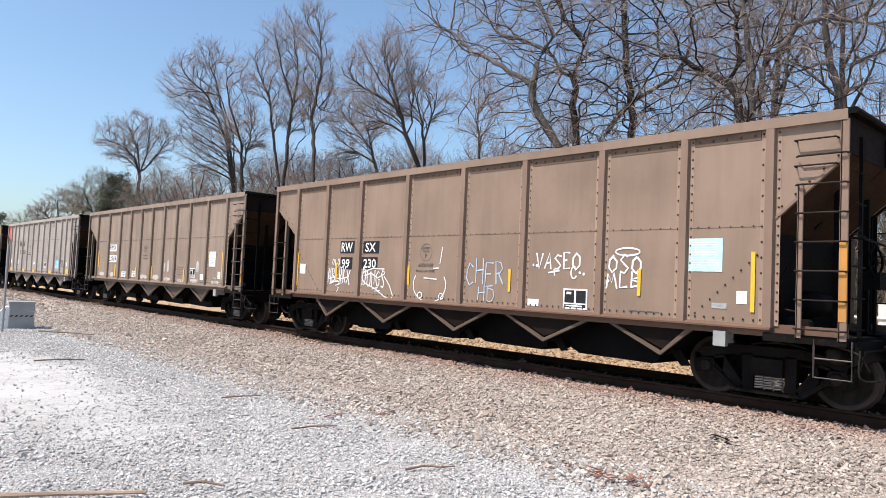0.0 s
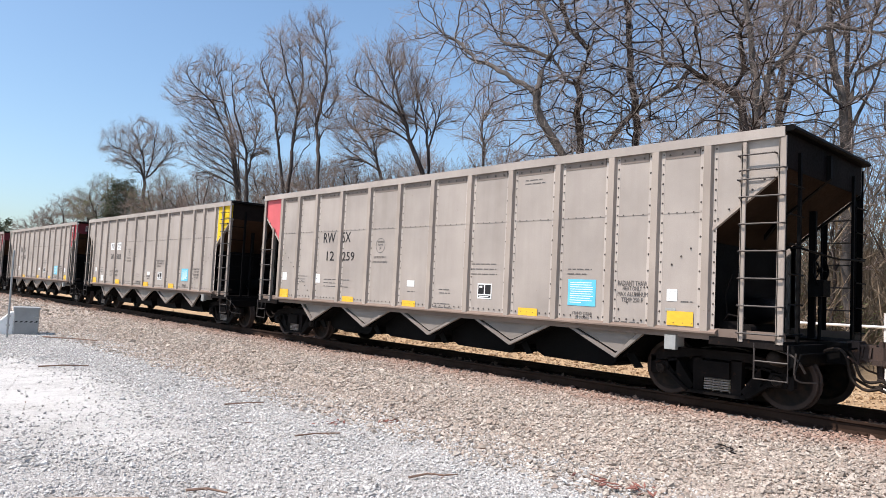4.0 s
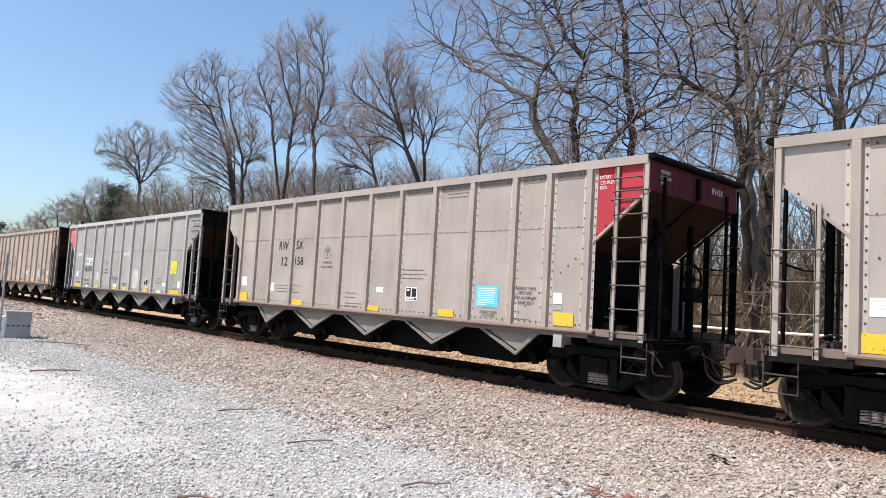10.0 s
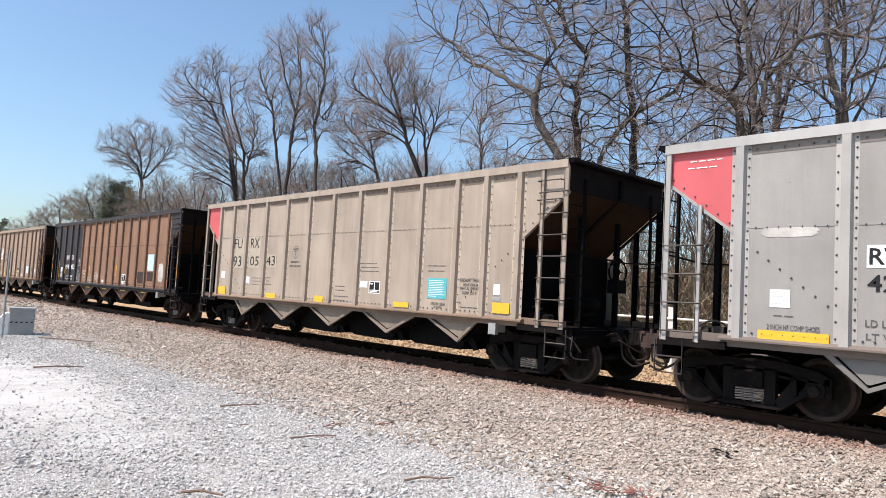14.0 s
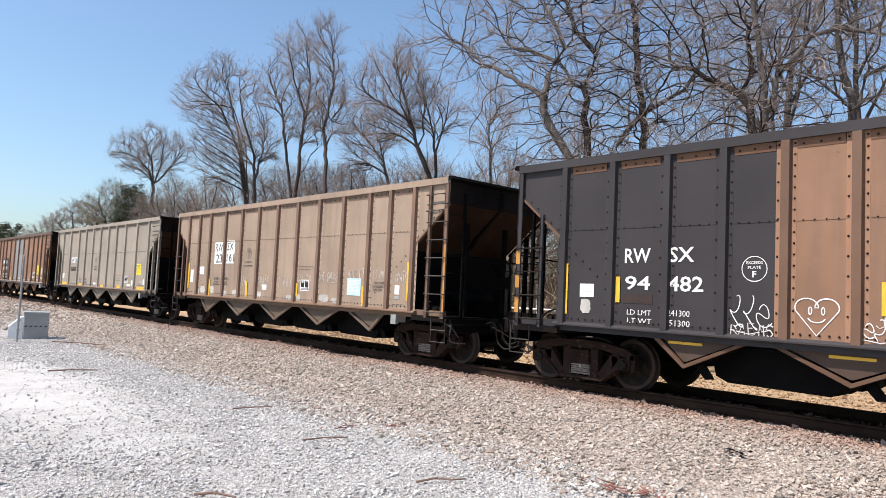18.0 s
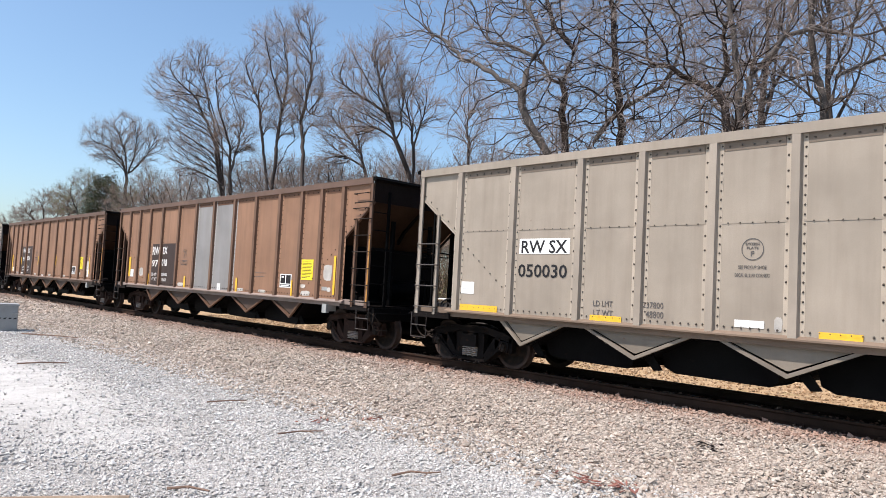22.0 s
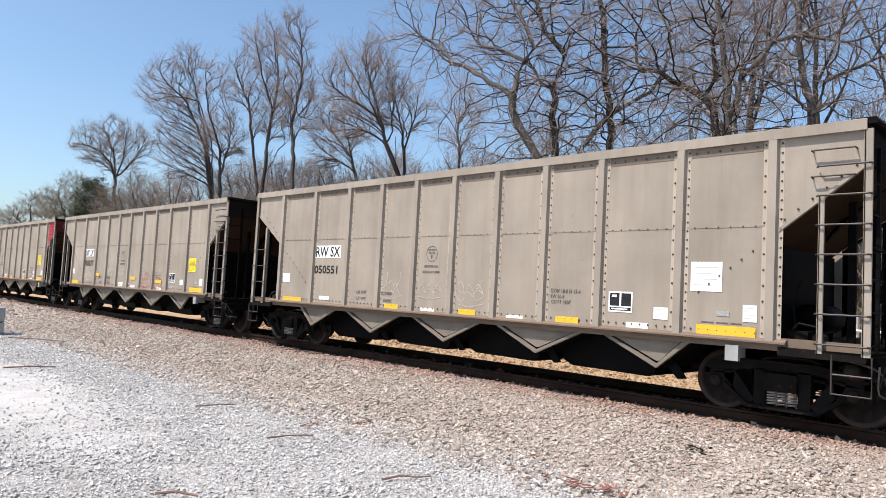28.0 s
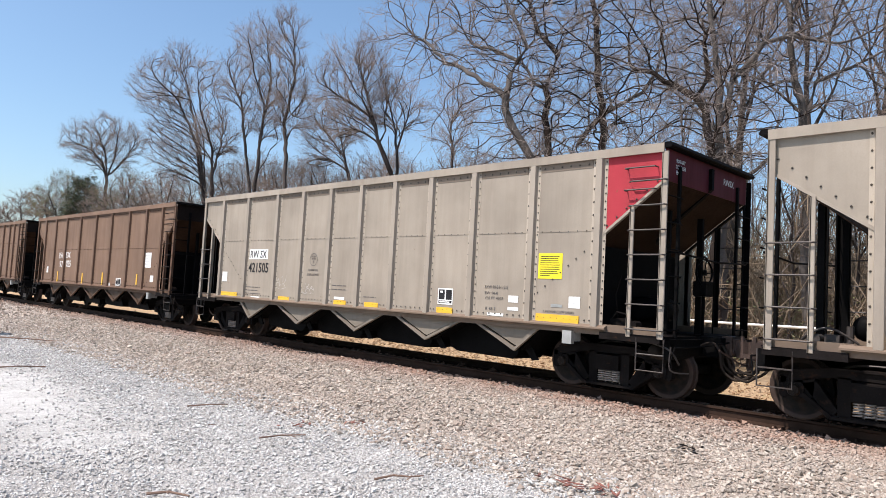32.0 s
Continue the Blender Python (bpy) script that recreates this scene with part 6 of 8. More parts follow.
def chips(n, x, y, sx, sy, size, material, label, seed):
    r = random.Random(seed)
    c = empty("bark_scraps", label, "litter", kind="stuff")
    m = Mesh()
    for _ in range(n):
        a, b, q = x + r.gauss(0, sx), y + r.gauss(0, sy), r.uniform(0, 3.14)
        s, t = size * r.uniform(0.5, 1.4), size * r.uniform(0.15, 0.4)
        u, w = Vector((math.cos(q), math.sin(q), r.uniform(-0.3, 0.3))), Vector((-math.sin(q), math.cos(q), r.uniform(-0.3, 0.3)))
        o = Vector((a, b, lift(a, b) + 0.045))
        m.slab([o - u * s, o + w * t, o + u * s, o - w * t], (0, 0, 0.008))
    put("scraps", m.done("scraps"), material, c)


chips(26, -3.85, 6.0, 0.2, 0.16, 0.055, REDBARK, "red brown bark scraps on the gravel", 1)
chips(9, -7.76, 5.31, 0.07, 0.08, 0.05, REDBARK, "red brown bark scraps on the gravel", 2)
chips(7, -7.5, 6.08, 0.06, 0.08, 0.05, REDBARK, "red brown bark scraps on the gravel", 3)
chips(4, -4.15, 5.75, 0.1, 0.05, 0.06, WHITE, "torn white paper scraps on the gravel", 4)
chips(7, -3.75, 8.3, 0.1, 0.1, 0.06, STEEL, "dark cinder lumps on the ballast", 6)
chips(60, -9.0, 6.8, 4.0, 1.6, 0.035, OLDWOOD, "scattered brown leaf scraps over the stones", 5)


# ---- lettering, stickers and reflectors, car by car: what, (words,) middle along the car, height, width, tall ----
MARKS = {}
MARKS[0] = [("k", -3.68, 2.32, 0.56, 0.29), ("T", "RW", -3.69, 2.32, 0.45, 0.22), ("k", -2.75, 2.31, 0.59, 0.28), ("T", "SX", -2.77, 2.31, 0.39, 0.21), ("k", -3.69, 1.94, 0.47, 0.28), ("T", "99", -3.72, 1.93, 0.32, 0.22), ("k", -2.79, 1.95, 0.59, 0.27), ("T", "230", -2.78, 1.94, 0.47, 0.21), ("y", -1.39, 1.7, 0.1, 0.42), ("y", 1.47, 1.67, 0.09, 0.41), ("y", 4.14, 1.71, 0.09, 0.41), ("y", 5.89, 1.77, 0.09, 0.83), ("y", -5.87, 1.77, 0.21, 0.84), ("y", -4.08, 1.74, 0.11, 0.41), ("p", 5.2, 2.14, 0.51, 0.48), ("w", 5.74, 1.55, 0.15, 0.18), ("b", 5.42, 1.42, 0.22, 0.08), ("P", 2.94, 1.4, 0.49, 0.34), ("w", 2.04, 1.3, 0.25, 0.12), ("c", -0.86, 2.19, 0.41, 0.34), ("w", -5.6, 1.78, 0.25, 0.25), ("l", -0.84, 1.95, 0.44, 0.11)]
MARKS[0] += [("l", 4.28, 1.27, 0.67, 0.07)]
MARKS[1] = [("W", -4.02, 2.41, 0.84, 0.28), ("t", "RWSX", -4.02, 2.42, 0.75, 0.21), ("W", -4.01, 1.97, 0.95, 0.28), ("t", "23769", -4.01, 1.97, 0.86, 0.2), ("y", -5.73, 1.95, 0.16, 0.73), ("y", -3.6, 1.5, 0.18, 0.48), ("y", -1.27, 1.47, 0.14, 0.4), ("y", 0.32, 1.48, 0.14, 0.46), ("y", 3.15, 1.46, 0.13, 0.39), ("y", 5.97, 1.79, 0.08, 0.86), ("w", 5.25, 2, 0.45, 0.47), ("P", 3.84, 1.54, 0.39, 0.3), ("w", 4.55, 1.42, 0.25, 0.19), ("w", 5.77, 1.5, 0.18, 0.22), ("w", -1.53, 1.4, 0.35, 0.25), ("W", -2.64, 1.37, 0.49, 0.24), ("c", -0.42, 2.35, 0.28, 0.29), ("l", 2.88, 1.55, 0.61, 0.41), ("h", -0.49, 1.24, 0.77, 0.19), ("h", 0.7, 1.26, 0.59, 0.21), ("h", 1.72, 1.24, 0.6, 0.13), ("h", 2.89, 1.17, 0.69, 0.09)]
MARKS[1] += [("h", 3.96, 1.26, 0.66, 0.13), ("h", 5.51, 1.19, 0.65, 0.11), ("h", 1.77, 1.75, 0.2, 0.47), ("h", 4.2, 1.74, 0.23, 0.41), ("h", 1.48, 1.7, 0.12, 0.35), ("h", -3.99, 1.25, 0.46, 0.22), ("h", -5.25, 1.29, 0.64, 0.21), ("b", 5.49, 1.4, 0.23, 0.06), ("l", 5.53, 1.29, 0.32, 0.08), ("T2", "LD_LMT", -2.64, 1.47, 0.41, 0.1), ("T2", "LT_WT", -2.63, 1.33, 0.41, 0.08), ("T2", "237500", -1.47, 1.49, 0.33, 0.1), ("T2", "48500", -1.44, 1.35, 0.29, 0.1)]
MARKS[2] = [("T2", "RW", -3.78, 2.73, 0.51, 0.25), ("T2", "SX", -3.05, 2.73, 0.35, 0.25), ("T2", "12", -3.7, 2.28, 0.32, 0.23), ("T2", "259", -2.94, 2.27, 0.5, 0.21), ("y", -5.85, 1.29, 0.49, 0.23), ("y", -2.86, 1.24, 0.45, 0.15), ("y", -0.61, 1.24, 0.43, 0.15), ("y", 2.7, 1.25, 0.44, 0.15), ("y", 5.63, 1.32, 0.42, 0.21), ("w", -5.84, 1.75, 0.22, 0.2), ("w", -4.23, 1.72, 0.24, 0.22), ("w", -0.58, 1.68, 0.24, 0.13), ("w", 5.49, 1.66, 0.17, 0.18), ("P", 1.61, 1.59, 0.37, 0.29), ("n", 3.85, 1.64, 0.56, 0.44), ("c", -1.7, 2.51, 0.31, 0.32), ("l", 1.63, 2.01, 0.8, 0.29), ("T2", "RADIANT_THAW", 4.81, 1.82, 0.52, 0.08), ("T2", "HEAT_ONLY", 4.81, 1.74, 0.34, 0.07), ("T2", "MAX_ALUMINUM", 4.82, 1.65, 0.54, 0.07), ("T2", "TEMP_250_F", 4.81, 1.56, 0.38, 0.07), ("l", 2.78, 3.6, 0.55, 0.13)]
MARKS[2] += [("l", -3.39, 1.62, 1.09, 0.25), ("l", -4.95, 1.69, 0.55, 0.23), ("l", 0.51, 1.55, 0.4, 0.14), ("l", 0.47, 1.26, 0.67, 0.15), ("l", -0.53, 1.51, 0.33, 0.1), ("T2", "STAND_CLEAR", 3.87, 1.3, 0.4, 0.05), ("T2", "OF_DOORS", 3.87, 1.23, 0.28, 0.05), ("l", 3.79, 1.99, 0.53, 0.16), ("l", 4.75, 1.21, 0.56, 0.07), ("b", 5.47, 1.44, 0.17, 0.05), ("l", 5.74, 1.57, 0.22, 0.05)]
MARKS[3] = [("W", -3.7, 2.75, 0.45, 0.31), ("T2", "AP", -3.69, 2.75, 0.36, 0.22), ("W", -2.94, 2.74, 0.48, 0.31), ("T2", "OX", -2.93, 2.74, 0.38, 0.22), ("T2", "20", -3.68, 2.32, 0.34, 0.21), ("T2", "502", -2.89, 2.32, 0.49, 0.21), ("c", -1.68, 2.5, 0.29, 0.29), ("y", -5.82, 1.3, 0.44, 0.22), ("y", -2.83, 1.29, 0.49, 0.17), ("y", 0.34, 1.27, 0.44, 0.16), ("y", 2.75, 1.27, 0.45, 0.15), ("w", -5.72, 1.76, 0.17, 0.18), ("w", 0.53, 1.67, 0.25, 0.13), ("w", -4.83, 1.41, 0.31, 0.24), ("P", 1.64, 1.6, 0.38, 0.28), ("n", 3.85, 1.67, 0.54, 0.42), ("T2", "EXW_11-1_H_2-8", 1.64, 2.14, 0.68, 0.07), ("T2", "EW_10-8_H_13-3", 1.64, 2.05, 0.68, 0.07), ("T2", "CU_FT_4200", 1.49, 1.95, 0.39, 0.07), ("T2", "RADIANT_THAW", 4.79, 1.87, 0.46, 0.06), ("T2", "HEAT_ONLY", 4.8, 1.78, 0.34, 0.06), ("T2", "MAX_ALUMINUM", 4.79, 1.69, 0.48, 0.06)]
MARKS[3] += [("T2", "TEMP_250_F", 4.78, 1.6, 0.33, 0.06), ("T2", "STAND_CLEAR", 0.53, 1.57, 0.33, 0.05), ("T2", "OF_DOORS", 0.54, 1.49, 0.25, 0.05), ("T2", "STAND_CLEAR", 3.86, 1.33, 0.31, 0.06), ("T2", "OF_DOORS", 3.87, 1.27, 0.24, 0.06), ("T2", "LD_LMT_236200", -3.37, 1.71, 0.96, 0.1), ("T2", "LT_WT_49800", -3.36, 1.55, 0.96, 0.1), ("T2", "PRIMARY_DOOR", -0.48, 1.35, 0.52, 0.07), ("T2", "INDICATOR_LOCK", -0.47, 1.27, 0.52, 0.07), ("l", -0.58, 1.59, 0.43, 0.15), ("l", -4.91, 1.76, 0.58, 0.28), ("l", -1.7, 1.33, 0.72, 0.11), ("l", 2.03, 1.14, 0.05, 0.02)]
MARKS[4] = [("T2", "RW", -3.74, 2.75, 0.52, 0.24), ("T2", "SX", -2.99, 2.75, 0.34, 0.23), ("T2", "12", -3.67, 2.3, 0.28, 0.22), ("T2", "215", -2.96, 2.32, 0.39, 0.22), ("c", -1.67, 2.52, 0.28, 0.3), ("y", -5.88, 1.32, 0.58, 0.24), ("y", -2.87, 1.25, 0.45, 0.13), ("y", 0.3, 1.27, 0.43, 0.13), ("y", 2.69, 1.27, 0.44, 0.12), ("y", 5.58, 1.31, 0.43, 0.2), ("w", -5.81, 1.76, 0.27, 0.23), ("w", -4.26, 1.69, 0.29, 0.23), ("w", 0.48, 1.69, 0.23, 0.12), ("w", 5.43, 1.66, 0.18, 0.2), ("P", 1.58, 1.61, 0.38, 0.28), ("n", 3.78, 1.65, 0.59, 0.43), ("l", 1.61, 2.04, 0.75, 0.25), ("T2", "RADIANT_THAW", 4.74, 1.83, 0.48, 0.06), ("T2", "HEAT_ONLY", 4.74, 1.75, 0.36, 0.05), ("T2", "MAX_ALUMINUM", 4.73, 1.66, 0.55, 0.05), ("T2", "TEMP_250_F", 4.73, 1.57, 0.38, 0.06), ("l", 2.8, 3.62, 0.67, 0.17)]
MARKS[4] += [("T", "ROTARY", 6.26, 3.72, 0.19, 0.06), ("T", "COUPLER", 6.3, 3.64, 0.27, 0.06), ("T", "END", 6.23, 3.56, 0.13, 0.05), ("l", -3.4, 1.61, 1.1, 0.29), ("l", -4.98, 1.7, 0.52, 0.34), ("T2", "STAND_CLEAR", 3.84, 1.34, 0.43, 0.06), ("T2", "OF_DOORS", 3.84, 1.27, 0.28, 0.06), ("l", -0.61, 1.52, 0.48, 0.19), ("l", -1.84, 1.26, 0.82, 0.16), ("l", 4.71, 1.29, 0.46, 0.06), ("b", 5.43, 1.49, 0.21, 0.07)]
MARKS[5] = [("T2", "RW", -3.75, 2.73, 0.46, 0.23), ("T2", "SX", -2.96, 2.74, 0.33, 0.22), ("T2", "12", -3.66, 2.31, 0.3, 0.23), ("T2", "158", -2.94, 2.32, 0.41, 0.21), ("c", -1.65, 2.53, 0.34, 0.28), ("y", -5.83, 1.29, 0.51, 0.25), ("y", -2.88, 1.24, 0.46, 0.16), ("y", 0.31, 1.26, 0.42, 0.11), ("y", 2.68, 1.28, 0.44, 0.14), ("y", 5.57, 1.33, 0.42, 0.22), ("w", -5.81, 1.74, 0.29, 0.26), ("w", -4.27, 1.62, 0.31, 0.22), ("w", 0.51, 1.68, 0.25, 0.12), ("w", 5.43, 1.68, 0.19, 0.19), ("P", 1.59, 1.62, 0.37, 0.29), ("n", 3.78, 1.65, 0.58, 0.4), ("l", 1.67, 2.04, 0.84, 0.27), ("T2", "RADIANT_THAW", 4.72, 1.83, 0.47, 0.06), ("T2", "HEAT_ONLY", 4.72, 1.75, 0.32, 0.06), ("T2", "MAX_ALUMINUM", 4.71, 1.66, 0.51, 0.06), ("T2", "TEMP_250_F", 4.73, 1.57, 0.38, 0.06), ("l", 2.83, 3.64, 0.65, 0.15)]
MARKS[5] += [("T", "ROTARY", 6.3, 3.7, 0.21, 0.06), ("T", "COUPLER", 6.34, 3.61, 0.27, 0.06), ("T", "END", 6.27, 3.53, 0.13, 0.06), ("l", -3.38, 1.59, 1.13, 0.25), ("T2", "STAND_CLEAR", 3.83, 1.36, 0.44, 0.05), ("T2", "OF_DOORS", 3.83, 1.3, 0.32, 0.05), ("l", -0.58, 1.52, 0.54, 0.2), ("l", -0.48, 1.3, 0.73, 0.13), ("l", 4.65, 1.28, 0.46, 0.06), ("b", 5.43, 1.51, 0.22, 0.06)]
MARKS[6] = [("W", -4.04, 2.3, 0.96, 0.28), ("t", "RW_SX", -4.04, 2.3, 0.9, 0.21), ("t", "421525", -4.03, 1.97, 0.96, 0.21), ("c", -1.63, 2.19, 0.28, 0.26), ("y", -5.37, 1.23, 0.89, 0.16), ("y", -2.72, 1.22, 0.47, 0.11), ("y", -0.48, 1.22, 0.43, 0.14), ("y", 0.65, 1.22, 0.46, 0.13), ("y", 2.86, 1.23, 0.42, 0.13), ("w", -5.54, 1.74, 0.26, 0.24), ("w", -0.48, 1.33, 0.39, 0.08), ("w", -4.04, 1.22, 0.42, 0.08), ("P", 2.84, 1.5, 0.42, 0.32), ("h", -2.73, 1.66, 0.52, 0.38), ("h", 1.72, 1.61, 0.63, 0.83), ("h", 0.61, 2.61, 0.75, 0.22), ("h", -5.43, 2.64, 0.82, 0.18), ("T2", "RADIANT_HEAT_ONLY", -0.49, 1.65, 0.72, 0.07), ("T2", "MAX_ALUMINUM", -0.49, 1.57, 0.58, 0.06), ("T2", "TEMP_250_F", -0.51, 1.48, 0.43, 0.06), ("T2", "LD_LMT_236100", -4.13, 1.48, 0.79, 0.09), ("T2", "LT_WT_49300", -4.12, 1.32, 0.79, 0.08), ("T2", "2_INCH_HF_COMP_SHOES", -5.37, 1.36, 0.66, 0.07)]
MARKS[6] += [("T2", "THERMALBOND_PAINT", 0.62, 1.42, 0.53, 0.06), ("l", 0.61, 1.35, 0.46, 0.05), ("l", -1.65, 1.82, 0.7, 0.14), ("l", -5.47, 1.51, 0.32, 0.12), ("Y", 5.27, 2.09, 0.48, 0.42), ("w", 5.8, 1.52, 0.19, 0.22), ("w", 4.52, 1.49, 0.24, 0.12), ("y", 5.46, 1.24, 0.84, 0.15), ("l", 4.08, 1.6, 0.56, 0.26), ("w", 4.1, 1.23, 0.36, 0.08), ("b", 5.45, 1.44, 0.21, 0.07), ("l", 5.48, 1.35, 0.59, 0.05)]
MARKS[7] = [("g", -4.9, 2.44, 0.76, 0.92), ("g", -3.88, 2.47, 0.65, 0.93), ("T2", "FU", -4.91, 2.71, 0.48, 0.29), ("T2", "RX", -3.89, 2.71, 0.51, 0.28), ("T2", "93", -4.91, 2.19, 0.51, 0.31), ("T2", "05", -3.87, 2.2, 0.51, 0.27), ("g", -2.94, 2.2, 0.6, 0.36), ("T2", "43", -2.94, 2.21, 0.47, 0.27), ("y", -5.81, 1.31, 0.54, 0.23), ("y", -2.84, 1.26, 0.55, 0.13), ("y", -0.44, 1.27, 0.4, 0.15), ("y", 2.77, 1.28, 0.51, 0.11), ("y", 5.66, 1.35, 0.43, 0.2), ("w", -5.77, 1.78, 0.24, 0.2), ("w", -4.23, 1.65, 0.29, 0.2), ("w", 1.39, 1.68, 0.29, 0.15), ("w", 5.53, 1.69, 0.16, 0.2), ("P", 1.8, 1.62, 0.41, 0.28), ("e", 3.88, 1.66, 0.58, 0.42), ("T2", "RADIANT_THAW", 4.83, 1.85, 0.56, 0.07), ("T2", "HEAT_ONLY", 4.83, 1.76, 0.38, 0.06), ("T2", "MAX_ALUMINUM", 4.84, 1.69, 0.55, 0.06)]
MARKS[7] += [("T2", "TEMP_250_F", 4.81, 1.6, 0.4, 0.06), ("l", 3.87, 2.07, 0.62, 0.21), ("l", 1.6, 2.07, 0.73, 0.27), ("c", -1.66, 2.44, 0.36, 0.3), ("l", -1.65, 2.18, 0.35, 0.1), ("l", -3.67, 1.63, 0.56, 0.27), ("l", -3.05, 1.65, 0.49, 0.27), ("T2", "STAND_CLEAR", 3.94, 1.35, 0.43, 0.06), ("T2", "OF_DOORS", 3.93, 1.28, 0.24, 0.05), ("l", 0.5, 1.56, 0.52, 0.19), ("l", 0.51, 1.32, 0.64, 0.19), ("l", 4.84, 1.32, 0.58, 0.07), ("b", 5.53, 1.52, 0.21, 0.07)]
MARKS[8] = [("T", "RW", -5.29, 2.31, 0.46, 0.23), ("T", "SX", -4.54, 2.32, 0.41, 0.23), ("T", "94", -5.28, 1.88, 0.45, 0.22), ("T", "482", -4.47, 1.88, 0.57, 0.23), ("T", "LD_LMT", -5.24, 1.42, 0.43, 0.08), ("T", "241300", -4.57, 1.44, 0.36, 0.09), ("T", "LT_WT", -5.23, 1.29, 0.43, 0.08), ("T", "51300", -4.55, 1.29, 0.33, 0.09), ("C", -3.45, 2.11, 0.35, 0.33), ("y", -6.7, 1.76, 0.21, 0.86), ("y", -5.63, 1.77, 0.12, 0.41), ("y", -1.87, 1.75, 0.1, 0.41), ("y", 1.62, 1.78, 0.09, 0.42), ("w", -6.24, 1.74, 0.28, 0.22), ("w", -0.01, 1.31, 0.22, 0.12), ("h", -6.26, 1.48, 0.23, 0.27), ("f", -2.64, 1.5, 0.56, 0.5), ("s", -1.91, 1.37, 0.38, 0.3), ("s", -0.86, 1.47, 0.6, 0.6), ("s", -3.51, 1.48, 0.58, 0.52), ("d", -5.27, 1.63, 0.52, 0.14)]
MARKS[8] += [("p", 5.25, 2.12, 0.6, 0.6), ("h", 6.25, 1.75, 0.5, 0.75), ("d", 4.3, 1.55, 0.6, 0.44), ("d", 5.25, 1.6, 0.56, 0.34), ("P", 2.5, 1.45, 0.42, 0.4), ("q", "RAEMS", -3.46, 1.27, 0.62, 0.17), ("q", "JOY", -1.75, 1.5, 0.4, 0.2), ("q", "CRU", -1.6, 1.28, 0.5, 0.18), ("q", "SANDALS", -0.85, 1.55, 0.75, 0.3)]
MARKS[9] = [("W", -3.7, 2.55, 0.65, 0.71), ("W", -2.88, 2.57, 0.54, 0.72), ("T2", "RW", -3.71, 2.72, 0.52, 0.26), ("T2", "SX", -2.91, 2.74, 0.44, 0.25), ("T2", "23", -3.67, 2.37, 0.45, 0.27), ("T2", "161", -2.87, 2.39, 0.5, 0.26), ("y", -6.01, 1.8, 0.26, 0.87), ("y", -4.27, 1.42, 0.18, 0.55), ("y", -1.66, 1.45, 0.18, 0.46), ("y", 1.24, 1.5, 0.13, 0.35), ("y", 4.24, 1.43, 0.12, 0.47), ("y", 5.89, 1.81, 0.11, 0.84), ("w", -4.92, 1.98, 0.31, 0.26), ("w", -0.57, 1.53, 0.26, 0.15), ("w", -5.72, 1.79, 0.23, 0.43), ("w", 5.52, 1.61, 0.17, 0.2), ("b", 5.52, 1.44, 0.17, 0.07), ("P", 1.62, 1.63, 0.41, 0.29), ("p", 3.86, 1.64, 0.56, 0.41), ("q", "THE", -1.83, 1.68, 0.47, 0.27), ("q", "GRASS", -0.63, 1.71, 0.67, 0.3), ("q", "I_WALK", 0.6, 1.7, 0.76, 0.26)]
MARKS[9] += [("q", "ON_IS", 1.61, 1.8, 0.68, 0.2), ("q", "NOT_GREEN", 2.73, 1.84, 0.85, 0.25), ("q", "AND_IT", 3.94, 1.95, 0.69, 0.19), ("q", "IS_NOT", 4.86, 1.94, 0.52, 0.19), ("q", "GRASS", 5.65, 1.89, 0.4, 0.22), ("h", -4.21, 0.76, 0.67, 0.28), ("h", -3.15, 1.19, 0.39, 0.16), ("h", -2.35, 1.13, 0.57, 0.2), ("h", -0.9, 1.19, 0.36, 0.19), ("h", 0.83, 1.2, 0.33, 0.15), ("h", 1.3, 1.2, 0.31, 0.18), ("h", 2.56, 1.28, 0.5, 0.22), ("h", 3.06, 1.18, 0.32, 0.14), ("h", -5.2, 1.24, 0.37, 0.16), ("h", -4.78, 1.27, 0.42, 0.27), ("c", -1.64, 2.51, 0.3, 0.32), ("l", 1.62, 2.08, 0.74, 0.15), ("l", -3.37, 1.63, 1.12, 0.26), ("T2", "HEAT_ONLY", 4.86, 1.75, 0.42, 0.06), ("T2", "MAX_ALUMINUM", 4.84, 1.67, 0.5, 0.06), ("T2", "TEMP_250_F", 4.8, 1.59, 0.36, 0.06), ("l", 5.58, 1.29, 0.46, 0.11)]
MARKS[9] += [("T2", "LD_LMT", -3.8, 1.73, 0.34, 0.1), ("T2", "LT_WT", -3.8, 1.56, 0.34, 0.1), ("T2", "238900", -3.15, 1.74, 0.32, 0.09), ("T2", "49100", -3.12, 1.6, 0.27, 0.09)]
